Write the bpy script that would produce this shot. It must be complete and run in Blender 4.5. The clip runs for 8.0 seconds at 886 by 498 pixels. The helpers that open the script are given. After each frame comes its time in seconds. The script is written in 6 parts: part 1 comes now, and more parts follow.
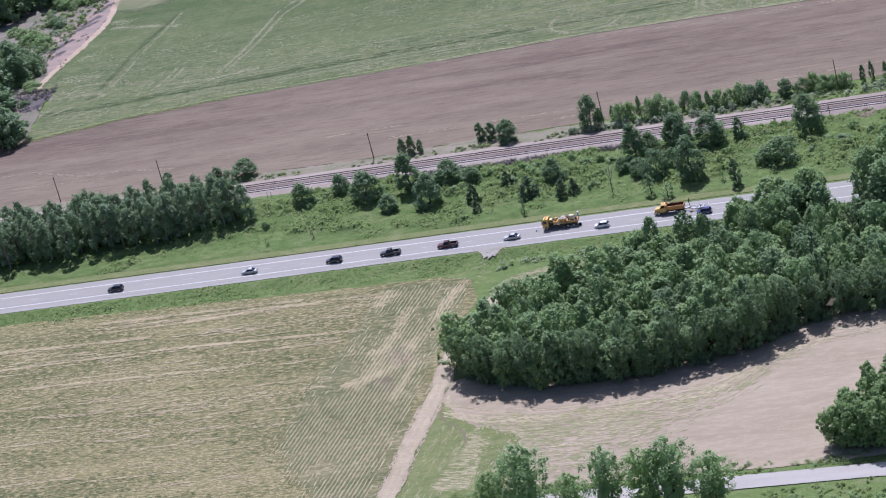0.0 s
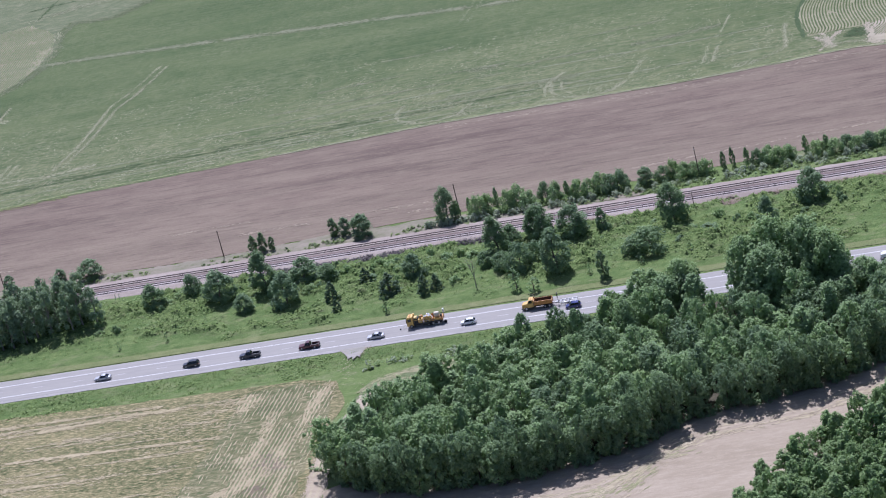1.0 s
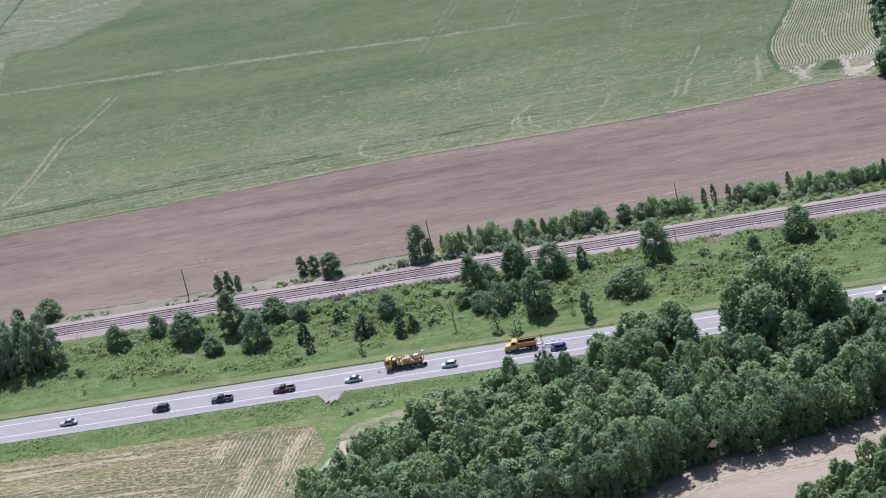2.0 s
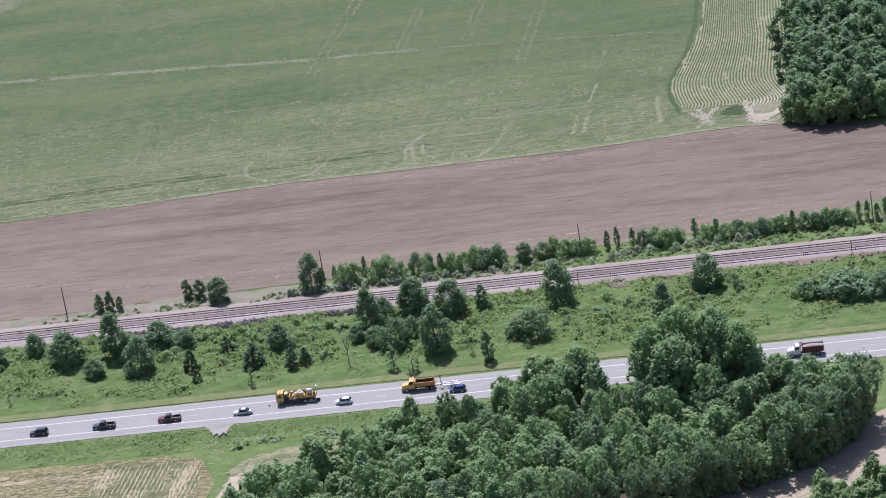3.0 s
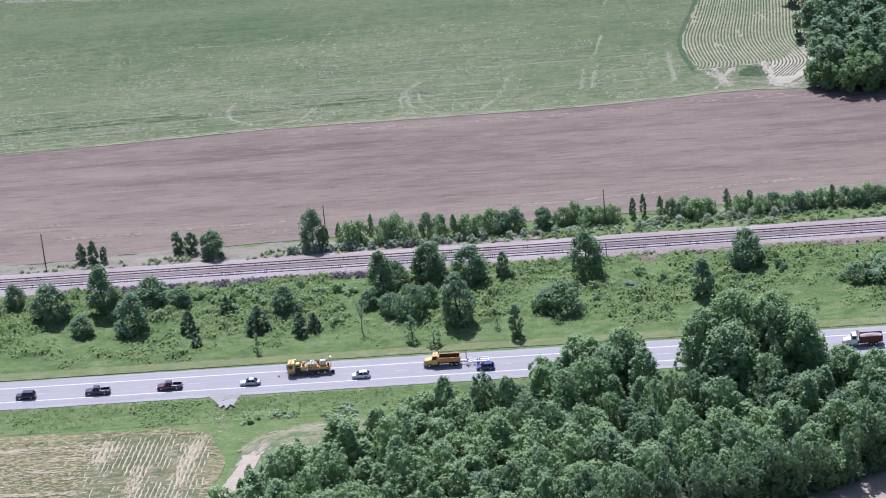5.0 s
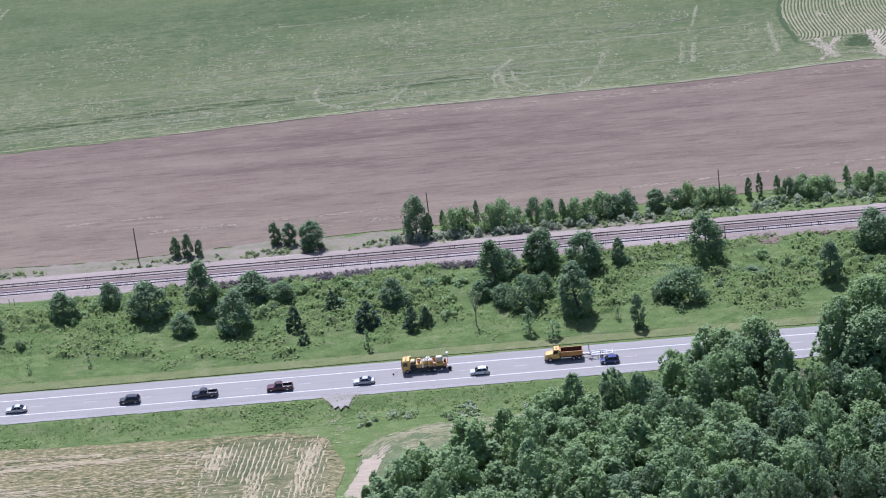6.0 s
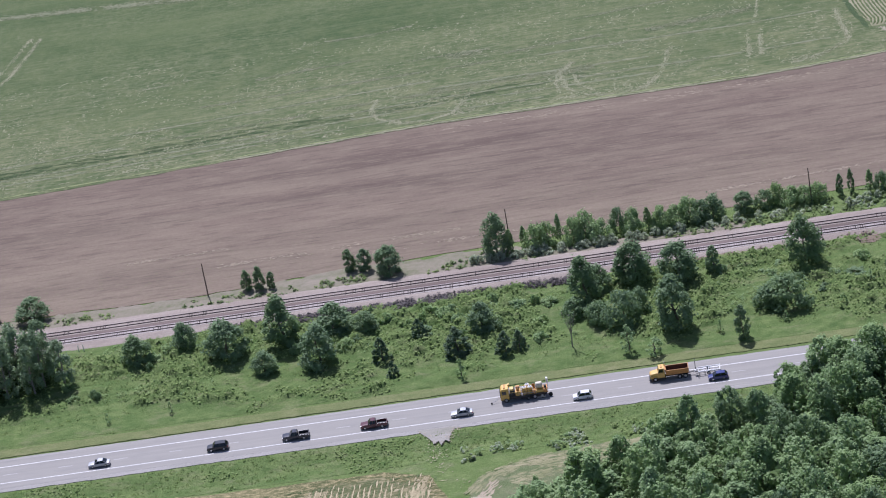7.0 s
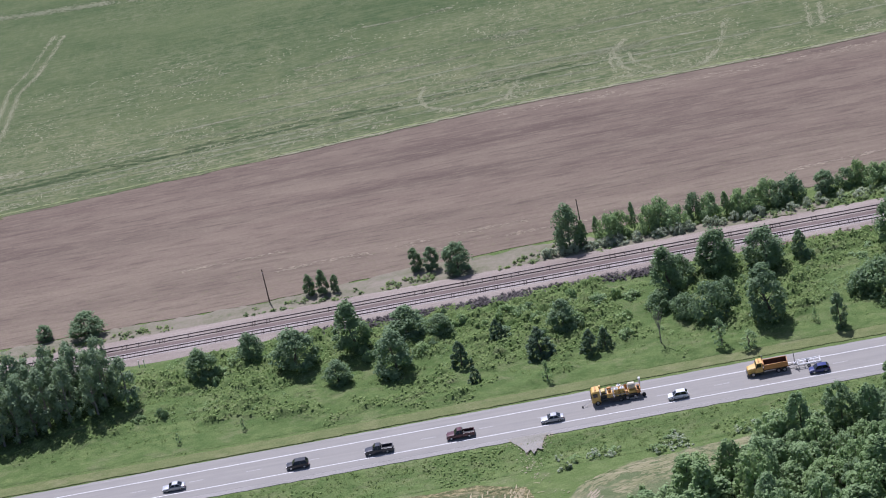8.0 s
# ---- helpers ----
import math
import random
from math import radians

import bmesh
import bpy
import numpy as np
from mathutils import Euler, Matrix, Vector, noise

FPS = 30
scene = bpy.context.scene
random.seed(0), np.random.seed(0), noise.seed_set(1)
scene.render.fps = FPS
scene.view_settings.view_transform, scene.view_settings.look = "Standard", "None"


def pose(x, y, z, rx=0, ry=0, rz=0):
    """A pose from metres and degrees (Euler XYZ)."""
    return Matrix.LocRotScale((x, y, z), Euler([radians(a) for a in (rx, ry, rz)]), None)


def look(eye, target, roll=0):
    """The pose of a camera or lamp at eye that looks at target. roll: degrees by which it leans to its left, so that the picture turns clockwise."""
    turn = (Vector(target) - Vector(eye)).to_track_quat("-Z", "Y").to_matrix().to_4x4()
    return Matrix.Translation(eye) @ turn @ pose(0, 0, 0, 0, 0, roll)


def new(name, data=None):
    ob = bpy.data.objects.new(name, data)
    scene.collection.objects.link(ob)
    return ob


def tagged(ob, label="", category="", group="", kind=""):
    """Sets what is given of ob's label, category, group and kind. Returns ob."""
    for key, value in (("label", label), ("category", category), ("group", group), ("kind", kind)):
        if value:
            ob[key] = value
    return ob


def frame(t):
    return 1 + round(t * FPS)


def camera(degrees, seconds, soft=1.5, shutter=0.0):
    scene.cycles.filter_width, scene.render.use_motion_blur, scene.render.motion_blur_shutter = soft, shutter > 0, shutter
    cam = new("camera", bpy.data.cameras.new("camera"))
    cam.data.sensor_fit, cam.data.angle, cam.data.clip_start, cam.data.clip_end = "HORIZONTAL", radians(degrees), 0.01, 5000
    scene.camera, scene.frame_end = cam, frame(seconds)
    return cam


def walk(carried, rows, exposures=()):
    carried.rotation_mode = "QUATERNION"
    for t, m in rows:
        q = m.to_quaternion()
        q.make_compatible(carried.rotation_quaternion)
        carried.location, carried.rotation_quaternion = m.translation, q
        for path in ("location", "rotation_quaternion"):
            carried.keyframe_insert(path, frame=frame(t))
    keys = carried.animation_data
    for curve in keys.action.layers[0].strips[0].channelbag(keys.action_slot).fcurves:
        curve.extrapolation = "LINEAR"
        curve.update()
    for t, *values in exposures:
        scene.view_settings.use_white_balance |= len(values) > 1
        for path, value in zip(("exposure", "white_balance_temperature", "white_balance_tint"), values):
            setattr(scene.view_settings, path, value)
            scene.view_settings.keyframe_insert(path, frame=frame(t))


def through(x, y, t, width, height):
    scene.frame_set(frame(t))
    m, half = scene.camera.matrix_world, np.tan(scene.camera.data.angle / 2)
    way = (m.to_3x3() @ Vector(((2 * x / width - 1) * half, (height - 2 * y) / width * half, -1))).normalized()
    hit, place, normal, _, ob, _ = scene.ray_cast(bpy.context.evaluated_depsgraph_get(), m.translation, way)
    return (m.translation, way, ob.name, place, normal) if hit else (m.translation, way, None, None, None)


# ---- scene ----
from mathutils.geometry import tessellate_polygon

cam = camera(17.2145, 8.0, soft=1.1)
PATH = [
    (0.0, 232.66, -723.87, 304.57, -12.28, -2.86, -14.746),
    (0.5, 219.58, -715.36, 305.80, -3.74, 6.58, -15.035),
    (1.0, 206.47, -706.08, 306.42, 18.29, 53.79, -14.284),
    (1.2, 201.22, -702.17, 306.52, 21.85, 77.60, -13.953),
    (2.3, 172.38, -678.68, 305.70, 26.72, 79.53, -12.750),
    (2.5, 167.14, -674.08, 305.35, 30.72, 90.43, -11.634),
    (3.0, 154.09, -662.18, 304.28, 52.00, 93.69, -9.170),
    (3.5, 141.08, -649.75, 302.99, 59.24, 45.95, -8.267),
    (4.0, 128.15, -636.83, 301.54, 60.04, 49.35, -7.447),
    (4.2, 123.00, -631.54, 300.94, 61.96, 68.54, -6.619),
    (5.3, 94.97, -601.31, 297.67, 43.15, 64.74, -5.544),
    (5.5, 89.93, -595.63, 297.12, 35.11, 62.91, -5.807),
    (6.0, 77.44, -581.24, 295.87, 23.48, 65.90, -6.971),
    (6.5, 65.10, -566.60, 294.87, 13.77, 74.42, -9.035),
    (7.0, 52.93, -551.76, 294.20, 3.63, 82.52, -10.172),
    (7.5, 40.94, -536.76, 293.93, -5.28, 90.96, -11.136),
    (8.0, 29.15, -521.66, 294.14, -12.42, 86.14, -12.373),
]
walk(cam, [(t, look((x, y, z), (tx, ty, 0), roll)) for t, x, y, z, tx, ty, roll in PATH],
     exposures=[(0.0, 0.14, 5370, 25), (1.2, 0.19, 5290, 25), (2.5, 0.25, 5470, 24), (3.5, 0.33, 5480, 24), (4.0, 0.43, 5320, 25), (5.5, 0.35, 5180, 26), (6.5, 0.15, 5330, 24), (7.5, 0.02, 5520, 23), (8.0, 0.02, 5520, 23)])

# ---- world, sun, exposure ----
SUN_AZ = radians(104)      # where the sun stands, from +x towards +y
SUN_EL = radians(57)
world = bpy.data.worlds.new("sky")
scene.world = world
world.use_nodes = True
_sky = world.node_tree.nodes.new("ShaderNodeTexSky")
_sky.sky_type = "NISHITA"
_sky.sun_disc = False
_sky.sun_elevation = SUN_EL
_sky.sun_rotation = radians(90) - SUN_AZ
_sky.dust_density = 2.0
_bg = world.node_tree.nodes["Background"]
world.node_tree.links.new(_sky.outputs["Color"], _bg.inputs["Color"])
_bg.inputs["Strength"].default_value = 0.076
sun_data = bpy.data.lights.new("sun", "SUN")
sun_data.energy, sun_data.angle, sun_data.color = 5.0, radians(0.6), (1.0, 0.95, 0.87)
sun = new("sun", sun_data)
_way = Vector((math.cos(SUN_AZ) * math.cos(SUN_EL), math.sin(SUN_AZ) * math.cos(SUN_EL), math.sin(SUN_EL)))
sun.matrix_world = look(_way * 900, (0, 0, 0))


# ---- materials ----
class Shade:
    """A node material with short calls for the usual nodes."""

    def __init__(self, name, rough=0.9, metal=0.0, spec=0.3):
        self.m = bpy.data.materials.new(name)
        self.m.use_nodes = True
        self.t = self.m.node_tree
        self.b = self.t.nodes["Principled BSDF"]
        self.b.inputs["Roughness"].default_value = rough
        self.b.inputs["Metallic"].default_value = metal
        self.b.inputs["Specular IOR Level"].default_value = spec

    def put(self, socket, v):
        if isinstance(v, bpy.types.NodeSocket):
            self.t.links.new(v, socket)
        elif isinstance(v, (tuple, list)) and len(v) == 3 and socket.type == "RGBA":
            socket.default_value = (*v, 1)
        else:
            socket.default_value = v

    def node(self, kind, **put):
        n = self.t.nodes.new(kind)
        for k, v in put.items():
            self.put(n.inputs[k], v)
        return n

    def where(self, scale=(1, 1, 1), local=False, turn=0.0):
        src = self.node("ShaderNodeTexCoord").outputs["Object"] if local else self.node("ShaderNodeNewGeometry").outputs["Position"]
        n = self.node("ShaderNodeMapping", Vector=src, Scale=scale)
        n.inputs["Rotation"].default_value = (0, 0, turn)
        return n.outputs["Vector"]

    def noise(self, vec, scale=1.0, detail=3.0, rough=0.55, low=0.3, high=0.7):
        n = self.node("ShaderNodeTexNoise", Vector=vec, Scale=scale, Detail=detail, Roughness=rough)
        r = self.node("ShaderNodeMapRange", Value=n.outputs["Fac"])
        r.inputs["From Min"].default_value, r.inputs["From Max"].default_value = low, high
        return r.outputs["Result"]

    def mix(self, f, a, b, how="MIX"):
        n = self.t.nodes.new("ShaderNodeMix")
        n.data_type, n.blend_type = "RGBA", how
        self.put(n.inputs[0], f)
        self.put(n.inputs[6], a)
        self.put(n.inputs[7], b)
        return n.outputs[2]

    def math(self, op, a, b=0.0):
        n = self.t.nodes.new("ShaderNodeMath")
        n.operation = op
        self.put(n.inputs[0], a)
        self.put(n.inputs[1], b)
        return n.outputs[0]

    def bump(self, height, strength=0.5, distance=0.1):
        n = self.node("ShaderNodeBump", Height=height, Strength=strength, Distance=distance)
        self.put(self.b.inputs["Normal"], n.outputs["Normal"])

    def color(self, v):
        self.put(self.b.inputs["Base Color"], v)
        return self


def soil_like(name, base, dark, pale, streak, turn=0.0, bump=0.25, speck=0.5, fleck=0.5, fx=0.3, fy=1.7, broad=0.45):
    """Field ground with long streaks along the rows, flecks of residue, clods and broad patches."""
    s = Shade(name, 0.95, spec=0.1)
    fine = s.noise(s.where((streak, 1.1, 1), turn=turn), 1.0, 5, 0.65, 0.38, 0.64)
    wide = s.noise(s.where((0.006, 0.13, 1), turn=turn), 1.0, 4, 0.6, 0.35, 0.68)
    patch = s.noise(s.where((0.016, 0.045, 1)), 1.0, 4, 0.6, 0.42, 0.62)
    bits = s.noise(s.where((fx, fy, 1), turn=turn), 1.0, 6, 0.85, 0.47, 0.60)
    dark_bits = s.noise(s.where((fx * 0.8, fy * 0.9, 3), turn=turn), 1.0, 6, 0.85, 0.48, 0.62)
    clod = s.noise(s.where((1, 1, 1)), 1.5, 5, 0.8, 0.36, 0.64)
    c = s.mix(wide, base, dark)
    c = s.mix(s.math("MULTIPLY", patch, broad), c, pale)
    c = s.mix(s.math("MULTIPLY", fine, 0.5), c, dark)
    c = s.mix(s.math("MULTIPLY", dark_bits, fleck * 0.8), c, dark)
    c = s.mix(s.math("MULTIPLY", bits, fleck), c, pale)
    c = s.mix(s.math("MULTIPLY", clod, speck * 0.4), c, dark)
    s.color(c).bump(clod, bump, 0.15)
    return s


def grass_like(name, lush, pale, straw, straw_amount=0.35, fine=1.6):
    s = Shade(name, 0.95, spec=0.1)
    wide = s.noise(s.where((0.05, 0.09, 1)), 1.0, 4, 0.6, 0.35, 0.65)
    mid = s.noise(s.where((0.28, 0.45, 1)), 1.0, 4, 0.65, 0.35, 0.68)
    tuft = s.noise(s.where((1, 1, 1)), fine, 4, 0.75)
    dry = s.noise(s.where((0.11, 0.2, 1)), 1.3, 5, 0.7, 0.52, 0.72)
    c = s.mix(mid, lush, pale)
    c = s.mix(s.math("MULTIPLY", wide, 0.55), c, lush)
    c = s.mix(s.math("MULTIPLY", dry, straw_amount), c, straw)
    c = s.mix(s.math("MULTIPLY", tuft, 0.4), c, tuple(v * 0.45 for v in lush))
    s.color(c).bump(tuft, 0.5, 0.4)
    return s


def tilled_mat():
    """Tilled soil: short dark and pale dashes along the drill rows, dustier and weedier towards the railway."""
    s = Shade("tilled_soil", 0.95, spec=0.1)
    base, dark, pale, weed = (0.178, 0.135, 0.104), (0.092, 0.068, 0.056), (0.272, 0.222, 0.160), (0.185, 0.178, 0.098)
    dash = s.noise(s.where((0.085, 0.8, 1)), 1.0, 5, 0.7, 0.50, 0.64)
    light = s.noise(s.where((0.11, 0.85, 4)), 1.0, 5, 0.75, 0.50, 0.64)
    sweep = s.noise(s.where((0.011, 0.10, 9), turn=0.05), 1.0, 5, 0.65, 0.44, 0.62)
    band = s.noise(s.where((0.007, 0.075, 1)), 1.0, 4, 0.55, 0.36, 0.64)
    patch = s.noise(s.where((0.03, 0.06, 2)), 1.0, 4, 0.65, 0.42, 0.66)
    grain = s.noise(s.where((1, 1, 1)), 1.1, 5, 0.8, 0.34, 0.66)
    tuft = s.noise(s.where((0.5, 0.9, 6)), 1.0, 4, 0.8, 0.56, 0.68)
    y = s.node("ShaderNodeSeparateXYZ", Vector=s.where((1, 1, 1))).outputs["Y"]
    south = s.node("ShaderNodeMapRange", Value=y)
    south.inputs["From Min"].default_value, south.inputs["From Max"].default_value = 128.0, 84.0
    south = south.outputs["Result"]
    c = s.mix(s.math("MULTIPLY", band, 0.68), base, dark)
    c = s.mix(s.math("MULTIPLY", s.math("ADD", s.math("MULTIPLY", south, 0.55), s.math("MULTIPLY", patch, 0.35)), 0.8), c, pale)
    c = s.mix(s.math("MULTIPLY", sweep, 0.45), c, pale)
    c = s.mix(s.math("MULTIPLY", dash, 0.5), c, dark)
    c = s.mix(s.math("MULTIPLY", light, 0.5), c, pale)
    c = s.mix(s.math("MULTIPLY", s.math("MULTIPLY", tuft, south), 0.75), c, weed)
    c = s.mix(s.math("MULTIPLY", grain, 0.28), c, dark)
    s.color(c).bump(grain, 0.25, 0.15)
    return s.m


M = {}
M["verge"] = grass_like("verge_grass", (0.126, 0.186, 0.056), (0.215, 0.270, 0.10), (0.32, 0.30, 0.18), 0.5).m
M["mown"] = grass_like("mown_grass", (0.17, 0.205, 0.08), (0.26, 0.275, 0.12), (0.36, 0.32, 0.19), 0.5, 2.4).m
M["patch"] = grass_like("short_grass", (0.15, 0.19, 0.085), (0.23, 0.25, 0.13), (0.36, 0.31, 0.21), 0.8, 2.0).m
M["worn"] = grass_like("worn_pale_crop", (0.14, 0.168, 0.088), (0.23, 0.245, 0.14), (0.34, 0.32, 0.21), 0.65, 2.0).m
M["worn_bright"] = grass_like("bare_crop_line", (0.21, 0.235, 0.135), (0.31, 0.31, 0.195), (0.38, 0.35, 0.24), 0.6, 2.0).m
M["brown"] = tilled_mat()
M["bare"] = soil_like("dry_bare_soil", (0.365, 0.305, 0.225), (0.285, 0.235, 0.165), (0.45, 0.38, 0.285), 0.12, radians(-22), 0.3, 0.5, 0.45, 0.22, 0.6).m
M["stubble"] = soil_like("stubble_soil", (0.165, 0.155, 0.072), (0.075, 0.09, 0.036), (0.46, 0.375, 0.205), 0.02, 0.0, 0.3, 0.9, 0.95, 0.55, 1.15, 0.5).m
M["stubble_band"] = soil_like("stubble_soil_band", (0.18, 0.17, 0.085), (0.08, 0.10, 0.04), (0.40, 0.335, 0.20), 0.05, radians(-80), 0.3, 0.7, 0.7, 0.3, 0.9).m
M["stubble_bare"] = soil_like("bare_stubble_soil", (0.42, 0.35, 0.225), (0.27, 0.235, 0.13), (0.50, 0.42, 0.27), 0.2, radians(-70), 0.3, 0.7, 0.7, 0.3, 0.7).m
M["strip"] = soil_like("pale_dry_soil", (0.285, 0.262, 0.168), (0.175, 0.187, 0.097), (0.385, 0.342, 0.232), 0.1, radians(90), 0.2).m
M["dirt"] = soil_like("dirt_track", (0.42, 0.345, 0.25), (0.31, 0.255, 0.18), (0.50, 0.425, 0.32), 0.25, radians(80), 0.25).m
M["thin"] = soil_like("thin_dry_grass", (0.29, 0.27, 0.155), (0.19, 0.205, 0.095), (0.38, 0.335, 0.21), 0.04, radians(-8), 0.3, 0.5, 0.8, 0.08, 0.6).m
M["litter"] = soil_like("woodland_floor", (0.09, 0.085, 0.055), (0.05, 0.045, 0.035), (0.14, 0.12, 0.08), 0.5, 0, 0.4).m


def green_field_mat():
    """Thin crop: drill rows with bare gaps, thinnest beside the tilled field and closing up beyond."""
    s = Shade("thin_green_crop", 0.95, spec=0.1)
    lush, mid, pale = (0.064, 0.102, 0.038), (0.100, 0.134, 0.055), (0.285, 0.275, 0.160)
    rows = s.noise(s.where((0.012, 0.62, 1)), 1.0, 3, 0.6, 0.46, 0.70)
    wide = s.noise(s.where((0.008, 0.035, 1)), 1.0, 4, 0.55, 0.35, 0.65)
    gaps = s.noise(s.where((0.22, 1.1, 1)), 1.0, 5, 0.8, 0.47, 0.62)
    ticks = s.noise(s.where((0.9, 0.22, 1)), 1.0, 5, 0.8, 0.53, 0.66)
    specks = s.noise(s.where((1, 1, 4)), 0.65, 4, 0.85, 0.52, 0.66)
    swirl = s.noise(s.where((0.018, 0.035, 1)), 1.0, 4, 0.6, 0.36, 0.66)
    blot = s.noise(s.where((1, 1.3, 1)), 0.13, 5, 0.7, 0.44, 0.66)
    fine = s.noise(s.where((1, 1, 1)), 1.3, 4, 0.75)
    y = s.node("ShaderNodeSeparateXYZ", Vector=s.where((1, 1, 1))).outputs["Y"]
    thin = s.node("ShaderNodeMapRange", Value=y)
    thin.inputs["From Min"].default_value, thin.inputs["From Max"].default_value = 265.0, 165.0
    thin.inputs["To Min"].default_value = 0.34
    thin = thin.outputs["Result"]
    patchy = s.math("MULTIPLY", s.math("ADD", s.math("MULTIPLY", swirl, 0.75), 0.35), thin)
    c = s.mix(wide, lush, mid)
    c = s.mix(s.math("MULTIPLY", s.math("MULTIPLY", rows, thin), 0.32), c, pale)
    c = s.mix(s.math("MULTIPLY", s.math("MULTIPLY", blot, thin), 0.47), c, (0.215, 0.22, 0.105))
    c = s.mix(s.math("MULTIPLY", s.math("MULTIPLY", gaps, patchy), 0.85), c, pale)
    c = s.mix(s.math("MULTIPLY", s.math("MULTIPLY", ticks, patchy), 0.5), c, pale)
    c = s.mix(s.math("MULTIPLY", s.math("MULTIPLY", specks, patchy), 0.7), c, (0.33, 0.31, 0.20))
    c = s.mix(s.math("MULTIPLY", fine, 0.35), c, tuple(v * 0.55 for v in lush))
    s.color(c).bump(fine, 0.4, 0.2)
    return s.m


M["green"] = green_field_mat()


def asphalt_mat():
    s = Shade("worn_asphalt", 0.85, spec=0.3)
    long = s.noise(s.where((0.02, 1.1, 1)), 1.0, 4, 0.6)
    fine = s.noise(s.where((1, 1, 1)), 3.0, 4, 0.7)
    stain = s.noise(s.where((0.15, 0.4, 1)), 1.0, 4, 0.6, 0.5, 0.75)
    c = s.mix(long, (0.296, 0.28, 0.25), (0.247, 0.233, 0.209))
    c = s.mix(s.math("MULTIPLY", fine, 0.35), c, (0.34, 0.324, 0.298))
    c = s.mix(s.math("MULTIPLY", stain, 0.3), c, (0.19, 0.185, 0.185))
    s.color(c).bump(fine, 0.15, 0.02)
    return s.m


def speckled(name, a, b, c3, scale=2.0, rough=0.95, bump=0.6, dist=0.12):
    s = Shade(name, rough, spec=0.2)
    f = s.noise(s.where((1, 1, 1)), scale, 5, 0.75)
    w = s.noise(s.where((0.05, 0.25, 1)), 1.0, 4, 0.6, 0.35, 0.68)
    s.color(s.mix(s.math("MULTIPLY", w, 0.7), s.mix(f, a, b), c3)).bump(f, bump, dist)
    return s.m


M["asphalt"] = asphalt_mat()
M["gravel"] = speckled("shoulder_gravel", (0.30, 0.285, 0.27), (0.40, 0.375, 0.345), (0.26, 0.25, 0.22))
M["apron"] = speckled("entrance_gravel", (0.30, 0.28, 0.245), (0.38, 0.355, 0.315), (0.22, 0.215, 0.165), 1.4)
M["ballast"] = speckled("track_ballast", (0.285, 0.238, 0.198), (0.405, 0.35, 0.30), (0.215, 0.172, 0.142), 2.2)
M["burnt"] = speckled("dry_dark_brush", (0.10, 0.088, 0.085), (0.18, 0.16, 0.15), (0.08, 0.07, 0.068), 2.5)
M["pale_verge"] = speckled("dry_tan_verge", (0.25, 0.215, 0.16), (0.115, 0.135, 0.065), (0.29, 0.245, 0.195), 0.5)
M["dry_bank"] = speckled("dry_brown_bank", (0.22, 0.155, 0.12), (0.14, 0.14, 0.075), (0.27, 0.20, 0.165), 0.6)
M["rough_soil"] = speckled("rough_brown_soil", (0.19, 0.165, 0.135), (0.115, 0.13, 0.075), (0.25, 0.21, 0.18), 0.3)
M["lush_line"] = grass_like("lush_crop_line", (0.075, 0.112, 0.05), (0.098, 0.13, 0.058), (0.2, 0.2, 0.12), 0.15).m
M["border_grass"] = grass_like("bright_border_grass", (0.25, 0.29, 0.13), (0.34, 0.36, 0.18), (0.38, 0.36, 0.22), 0.4, 2.0).m
M["bare_end"] = soil_like("loose_pale_soil", (0.40, 0.35, 0.265), (0.27, 0.25, 0.165), (0.47, 0.41, 0.31), 0.15, radians(60), 0.3).m
M["damp_soil"] = soil_like("damp_brown_soil", (0.22, 0.175, 0.12), (0.16, 0.13, 0.09), (0.28, 0.23, 0.165), 0.3, radians(70), 0.3).m
M["mark_pale"] = grass_like("pale_crop_mark", (0.29, 0.30, 0.18), (0.39, 0.375, 0.24), (0.44, 0.40, 0.28), 0.6, 2.0).m
M["straw_soil"] = soil_like("straw_strewn_soil", (0.46, 0.39, 0.265), (0.33, 0.285, 0.175), (0.54, 0.46, 0.33), 0.15, 0.0, 0.3).m
M["slope"] = speckled("eroded_pink_soil", (0.285, 0.215, 0.185), (0.19, 0.175, 0.17), (0.37, 0.265, 0.205), 0.35)
M["sand"] = speckled("pale_orange_sand", (0.40, 0.31, 0.22), (0.46, 0.375, 0.29), (0.36, 0.265, 0.185), 0.4)
M["concrete_road"] = speckled("pale_road_surface", (0.37, 0.345, 0.31), (0.43, 0.405, 0.365), (0.33, 0.31, 0.28), 2.0, 0.9, 0.1)
M["paint"] = speckled("road_paint", (0.80, 0.79, 0.77), (0.70, 0.69, 0.67), (0.75, 0.74, 0.72), 4.0, 0.7, 0.05)
M["old_paint"] = speckled("worn_road_paint", (0.42, 0.41, 0.40), (0.60, 0.58, 0.56), (0.38, 0.37, 0.36), 4.0, 0.7, 0.05)
# rust, darkened further to hold the shadow beside each rail
M["rail"] = speckled("rusty_rail_shaded", (0.045, 0.03, 0.028), (0.075, 0.05, 0.045), (0.04, 0.03, 0.028), 5.0, 0.6, 0.1)
M["fouled"] = speckled("fouled_ballast", (0.155, 0.120, 0.104), (0.235, 0.185, 0.165), (0.125, 0.096, 0.084), 2.4)
M["tie_dark"] = speckled("tarred_sleeper", (0.06, 0.048, 0.045), (0.10, 0.08, 0.072), (0.05, 0.04, 0.036), 5.0)
M["clean"] = speckled("clean_ballast", (0.36, 0.315, 0.285), (0.50, 0.45, 0.415), (0.30, 0.255, 0.225), 2.4)
M["sleeper"] = speckled("weathered_sleeper", (0.24, 0.20, 0.18), (0.31, 0.265, 0.24), (0.19, 0.155, 0.14), 5.0)
